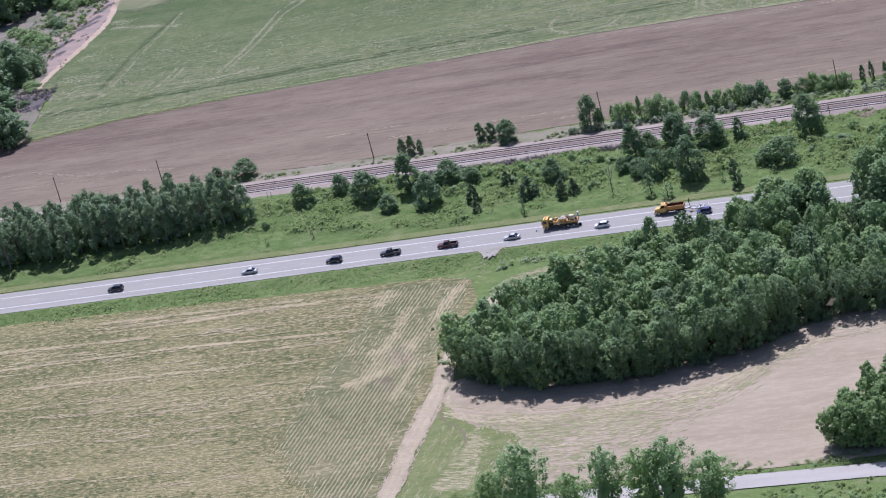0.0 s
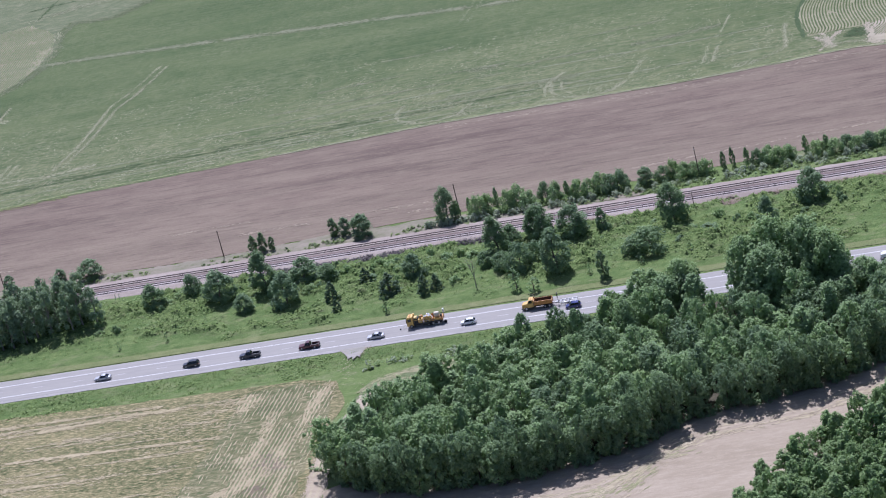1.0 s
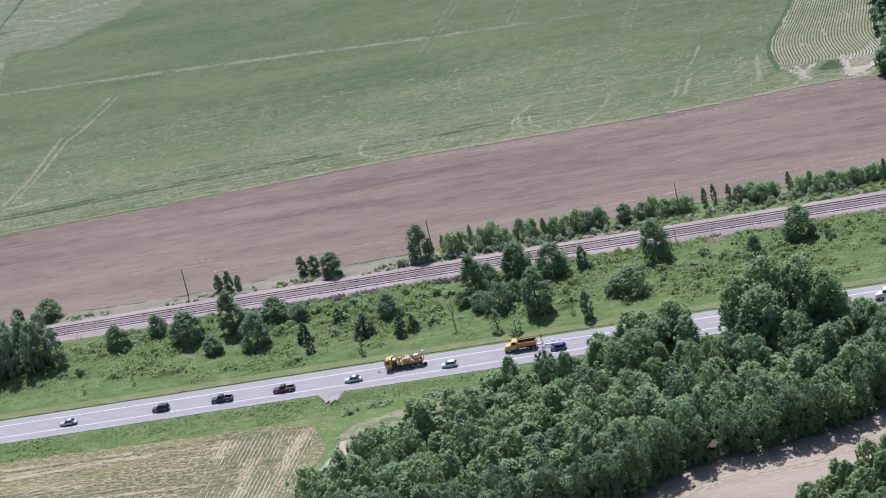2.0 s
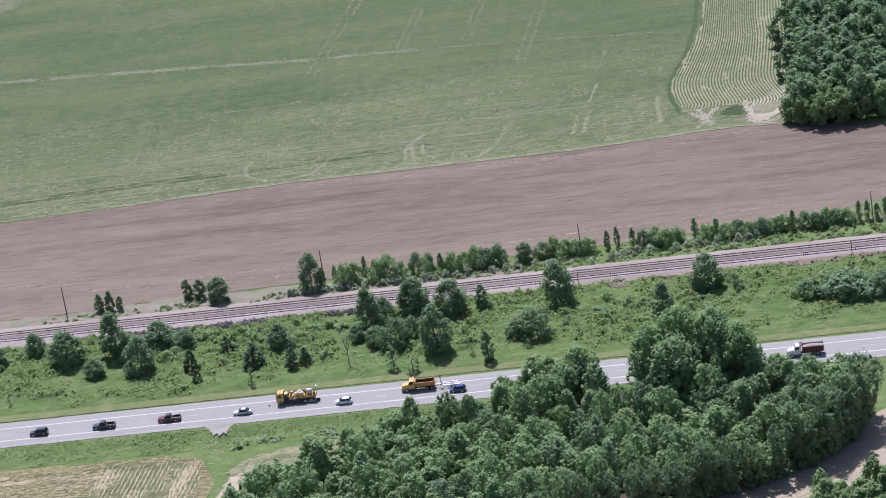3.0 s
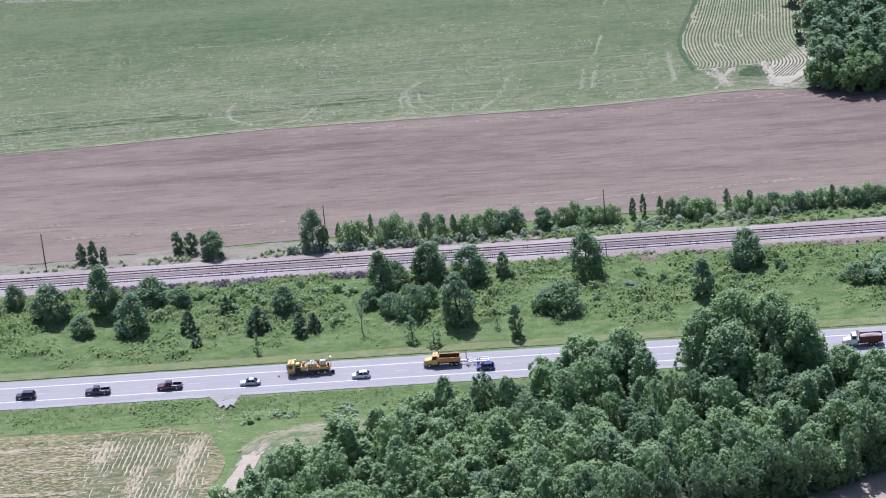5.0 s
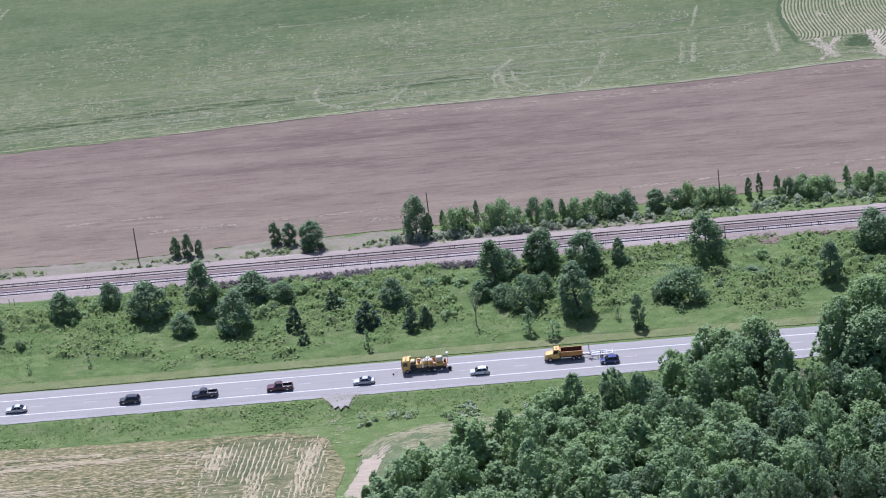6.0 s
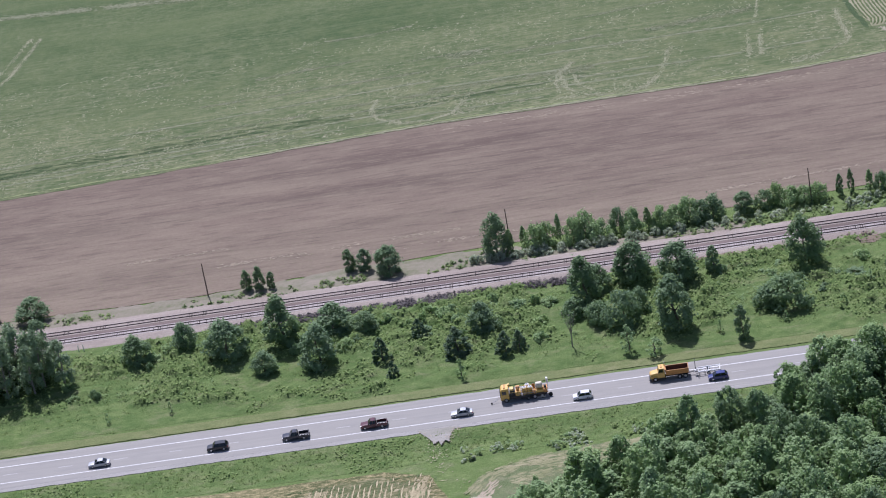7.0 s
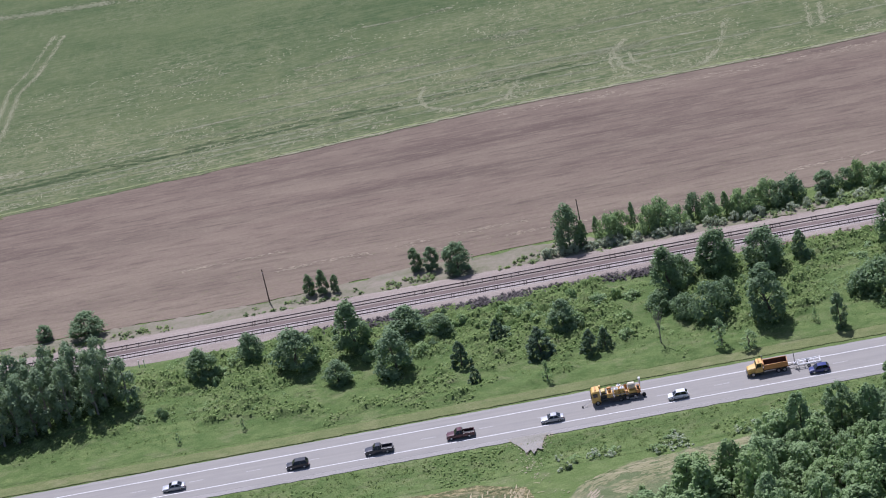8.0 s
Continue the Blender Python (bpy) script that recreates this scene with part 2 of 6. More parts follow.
M["pole_wood"] = speckled("weathered_pole_wood", (0.10, 0.075, 0.06), (0.16, 0.125, 0.10), (0.08, 0.06, 0.05), 5.0)


def leaf_mat(name, a, b, c3, through=0.36):
    """Leaves that differ a little from spray to spray, more from bough to bough and from tree to tree."""
    s = Shade(name, 0.62, spec=0.15)
    info = s.node("ShaderNodeObjectInfo")
    isle = s.node("ShaderNodeNewGeometry").outputs["Random Per Island"]
    bough = s.noise(s.where((1, 1, 1)), 0.55, 2, 0.5, 0.3, 0.7)
    c = s.mix(s.math("ADD", s.math("MULTIPLY", isle, 0.5), s.math("MULTIPLY", bough, 0.5)), a, b)
    c = s.mix(s.math("MULTIPLY", info.outputs["Random"], 0.65), c, c3)
    s.color(c)
    tr = s.node("ShaderNodeBsdfTranslucent", Color=s.mix(0.4, c, (0.27, 0.39, 0.14)))
    mx = s.node("ShaderNodeMixShader", Fac=through)
    s.t.links.new(s.b.outputs[0], mx.inputs[1])
    s.t.links.new(tr.outputs[0], mx.inputs[2])
    s.t.links.new(mx.outputs[0], s.t.nodes["Material Output"].inputs["Surface"])
    return s.m


M["leaf"] = leaf_mat("broad_leaves", (0.220, 0.315, 0.162), (0.355, 0.476, 0.224), (0.292, 0.407, 0.156))
M["leaf_dark"] = leaf_mat("dark_leaves", (0.161, 0.242, 0.129), (0.259, 0.349, 0.193), (0.200, 0.286, 0.126))
M["leaf_bright"] = leaf_mat("fresh_leaves", (0.194, 0.286, 0.12), (0.346, 0.453, 0.191), (0.246, 0.362, 0.138))
M["leaf_pale"] = leaf_mat("silvery_leaves", (0.38, 0.43, 0.29), (0.56, 0.60, 0.44), (0.45, 0.50, 0.34))
M["leaf_soft"] = leaf_mat("soft_grey_green_leaves", (0.254, 0.354, 0.173), (0.385, 0.51, 0.251), (0.323, 0.436, 0.161))
M["leaf_strand"] = leaf_mat("blue_green_leaves", (0.19, 0.265, 0.155), (0.36, 0.445, 0.275), (0.26, 0.345, 0.185))
M["needle"] = leaf_mat("juniper_needles", (0.085, 0.135, 0.08), (0.15, 0.215, 0.12), (0.11, 0.17, 0.09), 0.25)
M["weed"] = leaf_mat("verge_weed_leaves", (0.192, 0.278, 0.085), (0.285, 0.36, 0.13), (0.245, 0.312, 0.098))
M["growth"] = grass_like("tangled_growth", (0.102, 0.162, 0.048), (0.208, 0.266, 0.094), (0.32, 0.29, 0.17), 0.45, 2.3).m
M["tuft"] = leaf_mat("rough_grass_blades", (0.15, 0.22, 0.085), (0.24, 0.30, 0.13), (0.19, 0.26, 0.10))
M["row_leaf"] = leaf_mat("row_crop_leaves", (0.105, 0.145, 0.055), (0.16, 0.20, 0.08), (0.13, 0.17, 0.065))
M["straw"] = leaf_mat("straw_stalks", (0.40, 0.33, 0.19), (0.58, 0.49, 0.30), (0.46, 0.39, 0.24), 0.1)
M["bark_pale"] = speckled("pale_bark", (0.30, 0.27, 0.23), (0.40, 0.36, 0.31), (0.24, 0.21, 0.18), 4.0)
M["bark"] = speckled("grey_bark", (0.13, 0.11, 0.09), (0.22, 0.19, 0.16), (0.10, 0.085, 0.07), 4.0)


def plain(name, col, rough=0.5, metal=0.0, spec=0.5, coat=0.0, worn=0.12):
    s = Shade(name, rough, metal, spec)
    g = s.noise(s.where((1, 1, 1), local=True), 2.5, 4, 0.65)
    s.color(s.mix(s.math("MULTIPLY", g, worn * 2), col, tuple(v * 0.6 for v in col)))
    s.b.inputs["Coat Weight"].default_value = coat
    return s.m


M["rail_head"] = plain("worn_steel", (0.40, 0.36, 0.34), 0.36, 0.8)
M["tyre"] = plain("tyre_rubber", (0.025, 0.025, 0.025), 0.9)
M["rim"] = plain("alloy_rim", (0.55, 0.55, 0.56), 0.35, 0.8)
M["glass"] = plain("dark_car_glass", (0.012, 0.014, 0.016), 0.08, 0, 0.6, worn=0.0)
M["lamp_red"] = plain("tail_light_red", (0.35, 0.02, 0.02), 0.3)
M["lamp_white"] = plain("headlight_clear", (0.75, 0.75, 0.76), 0.2)
M["black"] = plain("black_plastic", (0.03, 0.03, 0.03), 0.6)
M["chassis"] = plain("chassis_steel", (0.05, 0.045, 0.045), 0.6)
M["yellow"] = plain("truck_yellow_paint", (0.70, 0.44, 0.105), 0.45, coat=0.2)
M["yellow_pale"] = plain("faded_yellow_paint", (0.76, 0.52, 0.17), 0.5)
M["orange"] = plain("orange_paint", (0.55, 0.255, 0.06), 0.45)
M["cream"] = plain("cream_tank_paint", (0.66, 0.58, 0.43), 0.5)
M["white"] = plain("white_vehicle_paint", (0.80, 0.80, 0.79), 0.35, coat=0.4)
M["maroon"] = plain("dark_red_steel", (0.10, 0.02, 0.022), 0.5)
M["steel"] = plain("bare_grey_steel", (0.42, 0.42, 0.43), 0.45, 0.6)
M["rust_inside"] = plain("rusty_load_bed", (0.13, 0.06, 0.035), 0.8)
M["load"] = speckled("stone_load", (0.48, 0.42, 0.36), (0.36, 0.31, 0.27), (0.42, 0.37, 0.32), 3.0)
M["car_black"] = plain("black_car_paint", (0.012, 0.013, 0.018), 0.3, coat=0.6, worn=0.05)
M["car_silver"] = plain("silver_car_paint", (0.46, 0.47, 0.49), 0.35, 0.4, coat=0.4, worn=0.05)
M["car_white"] = plain("white_car_paint", (0.78, 0.79, 0.80), 0.35, coat=0.4, worn=0.05)
M["car_blue"] = plain("blue_car_paint", (0.02, 0.03, 0.16), 0.3, coat=0.5, worn=0.05)
M["car_red"] = plain("dark_red_car_paint", (0.085, 0.014, 0.02), 0.3, coat=0.5, worn=0.05)
M["car_grey"] = plain("dark_grey_car_paint", (0.028, 0.03, 0.042), 0.3, coat=0.5, worn=0.05)


# ---- mesh helpers ----
def link_mesh(name, me, material, parent=None, label="", kind=""):
    me.materials.append(material)
    ob = new(name, me)
    if parent is not None:
        ob.parent = parent
    return tagged(ob, label, kind=kind)


def part(name, bm, material, parent=None, label="", kind="", smooth=False):
    me = bpy.data.meshes.new(name)
    bm.to_mesh(me)
    bm.free()
    if smooth:
        me.polygons.foreach_set("use_smooth", [True] * len(me.polygons))
    return link_mesh(name, me, material, parent, label, kind)


def raw(name, verts, faces):
    me = bpy.data.meshes.new(name)
    me.from_pydata([tuple(v) for v in verts], [], faces)
    return me


def quads(name, v):
    """One mesh from an array of separate polygons with k corners each (n, k, 3)."""
    n, k = v.shape[:2]
    me = bpy.data.meshes.new(name)
    me.vertices.add(k * n)
    me.vertices.foreach_set("co", v.reshape(-1).astype(np.float32))
    me.loops.add(k * n)
    me.loops.foreach_set("vertex_index", np.arange(k * n, dtype=np.int32))
    me.polygons.add(n)
    me.polygons.foreach_set("loop_start", np.arange(0, k * n, k, dtype=np.int32))
    me.polygons.foreach_set("loop_total", np.full(n, k, dtype=np.int32))
    me.update(calc_edges=True)
    return me


def thing(name, x, y, z=0.0, label="", category="", group="", turn=0.0):
    e = new(name)
    e.matrix_basis = pose(x, y, z, 0, 0, turn)
    e.empty_display_size = 0.5
    return tagged(e, label, category, group)


def box(bm, x0, x1, y0, y1, z0, z1, bevel=0.0):
    vs = [bm.verts.new((x, y, z)) for x in (x0, x1) for y in (y0, y1) for z in (z0, z1)]
    fs = [bm.faces.new([vs[i] for i in q]) for q in ((0, 1, 3, 2), (4, 6, 7, 5), (0, 4, 5, 1), (2, 3, 7, 6), (0, 2, 6, 4), (1, 5, 7, 3))]
    if bevel > 0:
        es = list({e for f in fs for e in f.edges})
        bmesh.ops.bevel(bm, geom=es, offset=bevel, segments=2, affect="EDGES", profile=0.6)
    return bm


def boxed(*a, bevel=0.0):
    return box(bmesh.new(), *a, bevel=bevel)


def tube(bm, a, b, r0, r1=None, sides=8):
    """A tapered rod from a to b."""
    a, b = Vector(a), Vector(b)
    d = b - a
    m = Matrix.Translation((a + b) / 2) @ d.to_track_quat("Z", "Y").to_matrix().to_4x4()
    bmesh.ops.create_cone(bm, cap_ends=True, segments=sides, radius1=r0, radius2=r0 if r1 is None else r1, depth=d.length, matrix=m)
    return bm


def loft(bm, rings, cap=True):
    """A skin over rings of equal length."""
    rows = [[bm.verts.new(p) for p in ring] for ring in rings]
    n = len(rows[0])
    for a, b in zip(rows, rows[1:]):
        for i in range(n):
            bm.faces.new((a[i], a[(i + 1) % n], b[(i + 1) % n], b[i]))
    if cap:
        bm.faces.new(rows[0][::-1])
        bm.faces.new(rows[-1])
    bmesh.ops.recalc_face_normals(bm, faces=bm.faces)
    return bm


def inside(x, y, poly):
    hit = False
    for (x0, y0), (x1, y1) in zip(poly, poly[1:] + poly[:1]):
        if (y0 > y) != (y1 > y) and x < (x1 - x0) * (y - y0) / (y1 - y0) + x0:
            hit = not hit
    return hit


def ragged(poly, step=2.0, amp=0.6, seed=0.0):
    """The outline of a polygon with small wobbles, as ploughed or grown edges have."""
    out = []
    for (x0, y0), (x1, y1) in zip(poly, poly[1:] + poly[:1]):
        n = max(1, int(math.hypot(x1 - x0, y1 - y0) / step))
        for k in range(n):
            x, y = x0 + (x1 - x0) * k / n, y0 + (y1 - y0) * k / n
            w = noise.noise((x * 0.21 + seed, y * 0.21, seed)) + 0.6 * noise.noise((x * 0.7, y * 0.7 + seed, 3.1))
            u = noise.noise((x * 0.21, y * 0.21 + 7 + seed, seed)) + 0.6 * noise.noise((x * 0.7 + 5, y * 0.7, seed))
            out.append((x + amp * w, y + amp * u))
    return out


def sheet(name, poly, z, material, step=2.0, amp=0.6, seed=0.0, label=""):
    bm = bmesh.new()
    rim = [Vector((x, y, z)) for x, y in ragged(poly, step, amp, seed)]
    vs = [bm.verts.new(p) for p in rim]
    for tri in tessellate_polygon([rim]):
        if len(set(tri)) == 3:
            bm.faces.new([vs[i] for i in tri])
    bmesh.ops.recalc_face_normals(bm, faces=bm.faces)
    if sum(f.normal.z for f in bm.faces) < 0:
        bmesh.ops.reverse_faces(bm, faces=bm.faces)
    return part(name, bm, material, None, label, "structure")


def ribbon(name, line, width, z, material, wobble=0.0, seed=0.0, label="", parent=None, kind="structure"):
    """A flat strip along a line of points."""
    pts = []
    for (x0, y0), (x1, y1) in zip(line, line[1:]):
        n = max(1, int(math.hypot(x1 - x0, y1 - y0) / 1.5))
        pts += [(x0 + (x1 - x0) * k / n, y0 + (y1 - y0) * k / n) for k in range(n)]
    pts.append(line[-1])
    for _ in range(6):
        pts = [pts[0]] + [((a[0] + 2 * b[0] + c[0]) / 4, (a[1] + 2 * b[1] + c[1]) / 4) for a, b, c in zip(pts, pts[1:], pts[2:])] + [pts[-1]]
    bm = bmesh.new()
    last = None
    for i, (x, y) in enumerate(pts):
        a, b = pts[max(0, i - 1)], pts[min(len(pts) - 1, i + 1)]
        d = Vector((b[0] - a[0], b[1] - a[1], 0)).normalized()
        wl = width / 2 + wobble * noise.noise((x * 0.5 + seed, y * 0.5, 1.0))
        wr = width / 2 + wobble * noise.noise((x * 0.5 + seed, y * 0.5, 9.0))
        row = (bm.verts.new((x - d.y * wl, y + d.x * wl, z)), bm.verts.new((x + d.y * wr, y - d.x * wr, z)))
        if last:
            bm.faces.new((last[0], last[1], row[1], row[0]))
        last = row
    bmesh.ops.recalc_face_normals(bm, faces=bm.faces)
    if sum(f.normal.z for f in bm.faces) < 0:
        bmesh.ops.reverse_faces(bm, faces=bm.faces)
    return part(name, bm, material, parent, label, kind)


# ---- the land ----
def land_height(x, y):
    z = -0.10
    if -22 < y < -8.5:
        z -= 0.55 * math.sin(math.pi * (y + 22) / 13.5) ** 2
    if 8.5 < y < 57:
        u = (y - 8.5) / 48.5
        z += 0.05 - 0.5 * math.sin(math.pi * min(1.0, u * 1.6)) ** 2 * 0.5 + 0.35 * noise.noise((x * 0.11, y * 0.13, 2.0)) * math.sin(math.pi * u)
    if y > 11.5 and y < 57:
        z += (0.2 + 0.12 * noise.noise((x * 0.3, 1.0, 7.0))) * min(1.0, (y - 11.5) / 3.0) * min(1.0, (57 - y) / 2.0)
    return z


def build_ground():
    def axis(lo, hi, step, far):
        a = list(np.arange(lo, hi + 0.1, step))
        return [-v for v in far[::-1]] + [float(v) for v in a] + list(far)

    far = [420.0, 600.0, 900.0, 1500.0, 2500.0, 4500.0]
    xs = axis(-330, 290, 4.0, far)
    ys = [-v for v in far[::-1]] + [float(v) for v in np.arange(-240, -25, 8)] + [float(v) for v in np.arange(-25, 12.5, 1.0)] + [12.58, 12.63] + [float(v) for v in np.arange(13, 80, 1.0)] + [float(v) for v in np.arange(80, 400, 8)] + far
    verts = [(x, y, land_height(x, y)) for y in ys for x in xs]
    n = len(xs)
    faces = [(j * n + i, j * n + i + 1, (j + 1) * n + i + 1, (j + 1) * n + i) for j in range(len(ys) - 1) for i in range(n - 1)]
    me = raw("ground", verts, faces)
    me.polygons.foreach_set("use_smooth", [True] * len(me.polygons))
    return link_mesh("ground", me, M["verge"], None, "wide flat grassy ground of the river plain", "structure")


build_ground()
sheet("brown_field", [(-420, 84), (-200, 76), (-90, 77), (-57, 76), (-23, 79), (14, 80), (60, 82), (110, 84), (150, 87.5), (168, 92), (183, 99), (187, 120), (186, 147), (178, 155), (165, 160),
                      (151, 167), (136, 169), (122, 168), (108, 166.3), (88, 164.8), (60, 164.5), (30, 164.5), (0, 164.5), (-30, 162.2), (-55, 160), (-85, 158), (-125, 155.5), (-160, 151), (-195, 141.5), (-230, 132), (-420, 125)],
      0.0, M["brown"], 3.0, 0.7, 1.0, "bare brown tilled field beyond the railway")
sheet("green_field", [(-196, 138.5), (-160, 147), (-125, 151.5), (-85, 154), (-55, 156), (-30, 158.2), (0, 160.5), (30, 160.5), (60, 160.5), (88, 160.8), (108, 162.3), (122, 164), (136, 165), (151, 163), (156, 260), (165, 520), (-260, 520), (-235, 380), (-217, 320), (-212, 286), (-209, 273), (-208, 250), (-210, 227), (-212, 205), (-211, 190), (-202, 178), (-199, 160)],
      0.06, M["green"], 3.0, 0.7, 2.0, "thin green crop field with pale worn streaks")
sheet("tan_field_end", [(100, 82), (120, 84.4), (150, 87.5), (168, 92), (183, 99), (187, 120), (186, 147), (178, 155), (205, 160), (270, 152), (310, 110), (280, 80), (140, 79)], 0.05, M["patch"], 1.5, 1.0, 3.0, "dry pale grass at the end of the tilled field")
sheet("striped_field", [(129, 330), (127, 293), (126, 266), (122, 240), (118, 222), (116, 208), (117, 197), (120, 184), (126, 184), (134, 185), (140, 185), (141, 172), (150, 175), (158, 190), (158, 330)], 0.09, M["strip"], 1.5, 0.9, 4.0, "pale dry soil between curved crop rows")
ribbon("field_mark", [(126, 330), (124.8, 293), (123.8, 266), (121, 240), (117.2, 222), (115.2, 208), (116, 197), (118.6, 183)], 1.5, 0.088, M["lush_line"], 0.7, 2.6, "dark lush rim of the green crop")
sheet("bare_patch", [(140.5, 186), (140, 178), (141, 168), (145, 168), (150, 175), (154, 184), (153, 192), (148, 196), (146, 190)], 0.11, M["bare_end"], 1.0, 1.0, 4.5, "pale bare patch at the end of the rows")
sheet("stubble_field", [(-420, -26), (-132, -17), (-105, -18), (-79, -19.5), (-55, -21), (-28, -22), (-9, -22.5), (1, -26), (6, -40), (4.5, -60), (5.2, -80), (6, -100), (7.6, -125), (8.8, -150), (9, -240), (-420, -240)],
      0.0, M["stubble"], 2.5, 0.8, 5.0, "stubble field with straw-coloured streaks and new green rows")
sheet("stubble_band", [(-23, -26), (-9, -24), (-1, -29), (3, -42), (1, -60), (2, -80), (3, -100), (5, -125), (7, -150), (7, -240), (-14, -240), (-12, -145), (-30, -113), (-30, -81), (-27, -55)],
      0.05, M["stubble_band"], 2.0, 1.2, 6.0, "headland band of stubble with rows across the field")
sheet("bare_field", [(9.5, -90), (60, -60), (120, -50), (163, -40), (185, -20), (260, -10), (300, -152), (126, -152), (100, -152.5), (70, -151), (30, -150), (12, -150), (10, -120)],
      0.02, M["bare"], 2.5, 0.8, 7.0, "dry pale bare field curving round the wood")
sheet("grass_corner", [(10, -100), (14, -106), (21.7, -114), (27, -123), (28, -140), (29, -170), (10, -170), (10.5, -125)], 0.05, M["mown"], 1.2, 1.0, 8.5, "short green grass at the field corner")
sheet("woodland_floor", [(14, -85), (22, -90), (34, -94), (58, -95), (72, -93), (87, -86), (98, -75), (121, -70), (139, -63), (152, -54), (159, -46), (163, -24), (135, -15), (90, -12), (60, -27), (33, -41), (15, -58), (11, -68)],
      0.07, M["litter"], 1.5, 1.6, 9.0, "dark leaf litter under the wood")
sheet("clearing", [(9, -34), (13.5, -28.5), (23.5, -24.4), (37, -22.6), (49, -22.8), (62, -21), (60, -27), (44, -34), (30, -43), (16, -54), (9, -50)], 0.05, M["patch"], 1.2, 0.9, 10.0, "mown grassy clearing before the wood")
ribbon("dirt_track", [(7.8, -260), (7.8, -148), (7.3, -125), (7.4, -105), (7.4, -90), (6.6, -78), (6.5, -68), (8, -55), (10.5, -46), (12, -38)], 4.0, 0.09, M["dirt"], 0.45, 1.0, "pale dirt farm track beside the field")
ribbon("mown_strip", [(-420, 10.2), (-140, 9.8), (-50, 9.6), (60, 10.4), (420, 10.4)], 3.6, 0.05, M["mown"], 0.5, 2.0, "mown grass strip along the road shoulder")
TRACK = [(12, -103), (24, -109), (40, -112), (58, -112), (71, -110), (81, -107), (89, -100), (95, -92), (105, -87), (115, -85), (130, -82), (148, -72), (163, -60)]
for k, (line, w) in enumerate(((TRACK, 1.0), ([(x + 0.8, y - 2.3) for x, y in TRACK], 0.7))):
    ribbon("wheel_track", line, w, 0.045 + 0.004 * k, M["dirt"], 0.35, 3.0 + k, "pale wheel track worn in the bare field")


def upland_left():
    """The eroded bank and rough ground at the far end of the green field."""
    ribbon("sand_bank", [(-208, 180), (-212.6, 190), (-211.6, 210), (-209, 231), (-207.6, 250), (-208, 262), (-212, 281), (-218, 320)], 2.7, 0.14, M["sand"], 1.3, 11.0, "pale sandy bank at the end of the field")
    sheet("eroded_slope", [(-218, 320), (-213, 286), (-209, 266), (-208.5, 250), (-210, 231), (-213, 205), (-216, 212), (-219, 224), (-223, 232), (-228, 250), (-224, 260), (-220.5, 271), (-219, 286), (-223, 320)], 0.12, M["slope"], 1.5, 1.2, 12.5, "bare pinkish eroded slope behind the bank")
    sheet("rough_ground", [(-216, 320), (-213, 286), (-209, 250), (-213, 205), (-213, 190), (-204, 178), (-200, 160), (-197, 141), (-215, 138), (-300, 150), (-340, 320)], 0.10, M["rough_soil"], 2.0, 1.0, 12.0, "rough dry ground below the bank")

upland_left()
sheet("burnt_ground", [(-208, 168.5), (-218, 179), (-218, 186), (-211, 186.5), (-204, 189), (-202, 180), (-203.5, 172.5)], 0.15, M["burnt"], 1.0, 1.0, 17.0, "dark burnt brush at the field corner")

sheet("far_verge", [(-420, 68), (20, 68), (40, 69), (75, 70.5), (75, 74), (40, 73), (14, 79), (-23, 78.5), (-57, 75.5), (-90, 76.5), (-200, 75.5), (-420, 83)], 0.06, M["pale_verge"], 1.2, 1.5, 14.0, "dry tan verge beyond the railway")
# streaks, loops and wheel marks worn into the green field
def flecked_line(name, line, width, per_metre, z, material, seed, label, size=(0.5, 1.6), slant=None, fat=0.16, fade=0.0):
    """A broken line of small flat flecks, dense along its middle; fade thins it towards its end."""
    rng = np.random.default_rng(seed)
    out, gone = [], 0.0
    whole = sum(math.dist(p, q) for p, q in zip(line, line[1:]))
    for (x0, y0), (x1, y1) in zip(line, line[1:]):
        run = math.hypot(x1 - x0, y1 - y0)
        gone += run
        for _ in range(int(run * per_metre)):
            f = rng.uniform()
            if rng.uniform() < fade * (gone - run * (1 - f)) / whole:
                continue
            x, y = x0 + (x1 - x0) * f, y0 + (y1 - y0) * f
            thin = noise.noise((x * 0.13, y * 0.13, seed * 1.7)) + 0.35
            if rng.uniform() > 0.35 + thin:
                continue
            off = rng.normal(0, width / 2.6)
            ux, uy = (x1 - x0) / run, (y1 - y0) / run
            a = math.atan2(uy, ux) if slant is None else slant
            a += rng.normal(0, 0.12)
            s, w = rng.uniform(*size), fat * rng.uniform(0.6, 1.5)
            c = np.array([x - uy * off, y + ux * off, z + rng.uniform(0, 0.015)])
            d, e = np.array([math.cos(a), math.sin(a), 0]) * s / 2, np.array([-math.sin(a), math.cos(a), 0]) * w
            out.append(np.stack([c - d, c - e + d * 0.2, c + d, c + e - d * 0.2]))
    return link_mesh(name, quads(name, np.array(out)), M[material], None, label, "stuff")


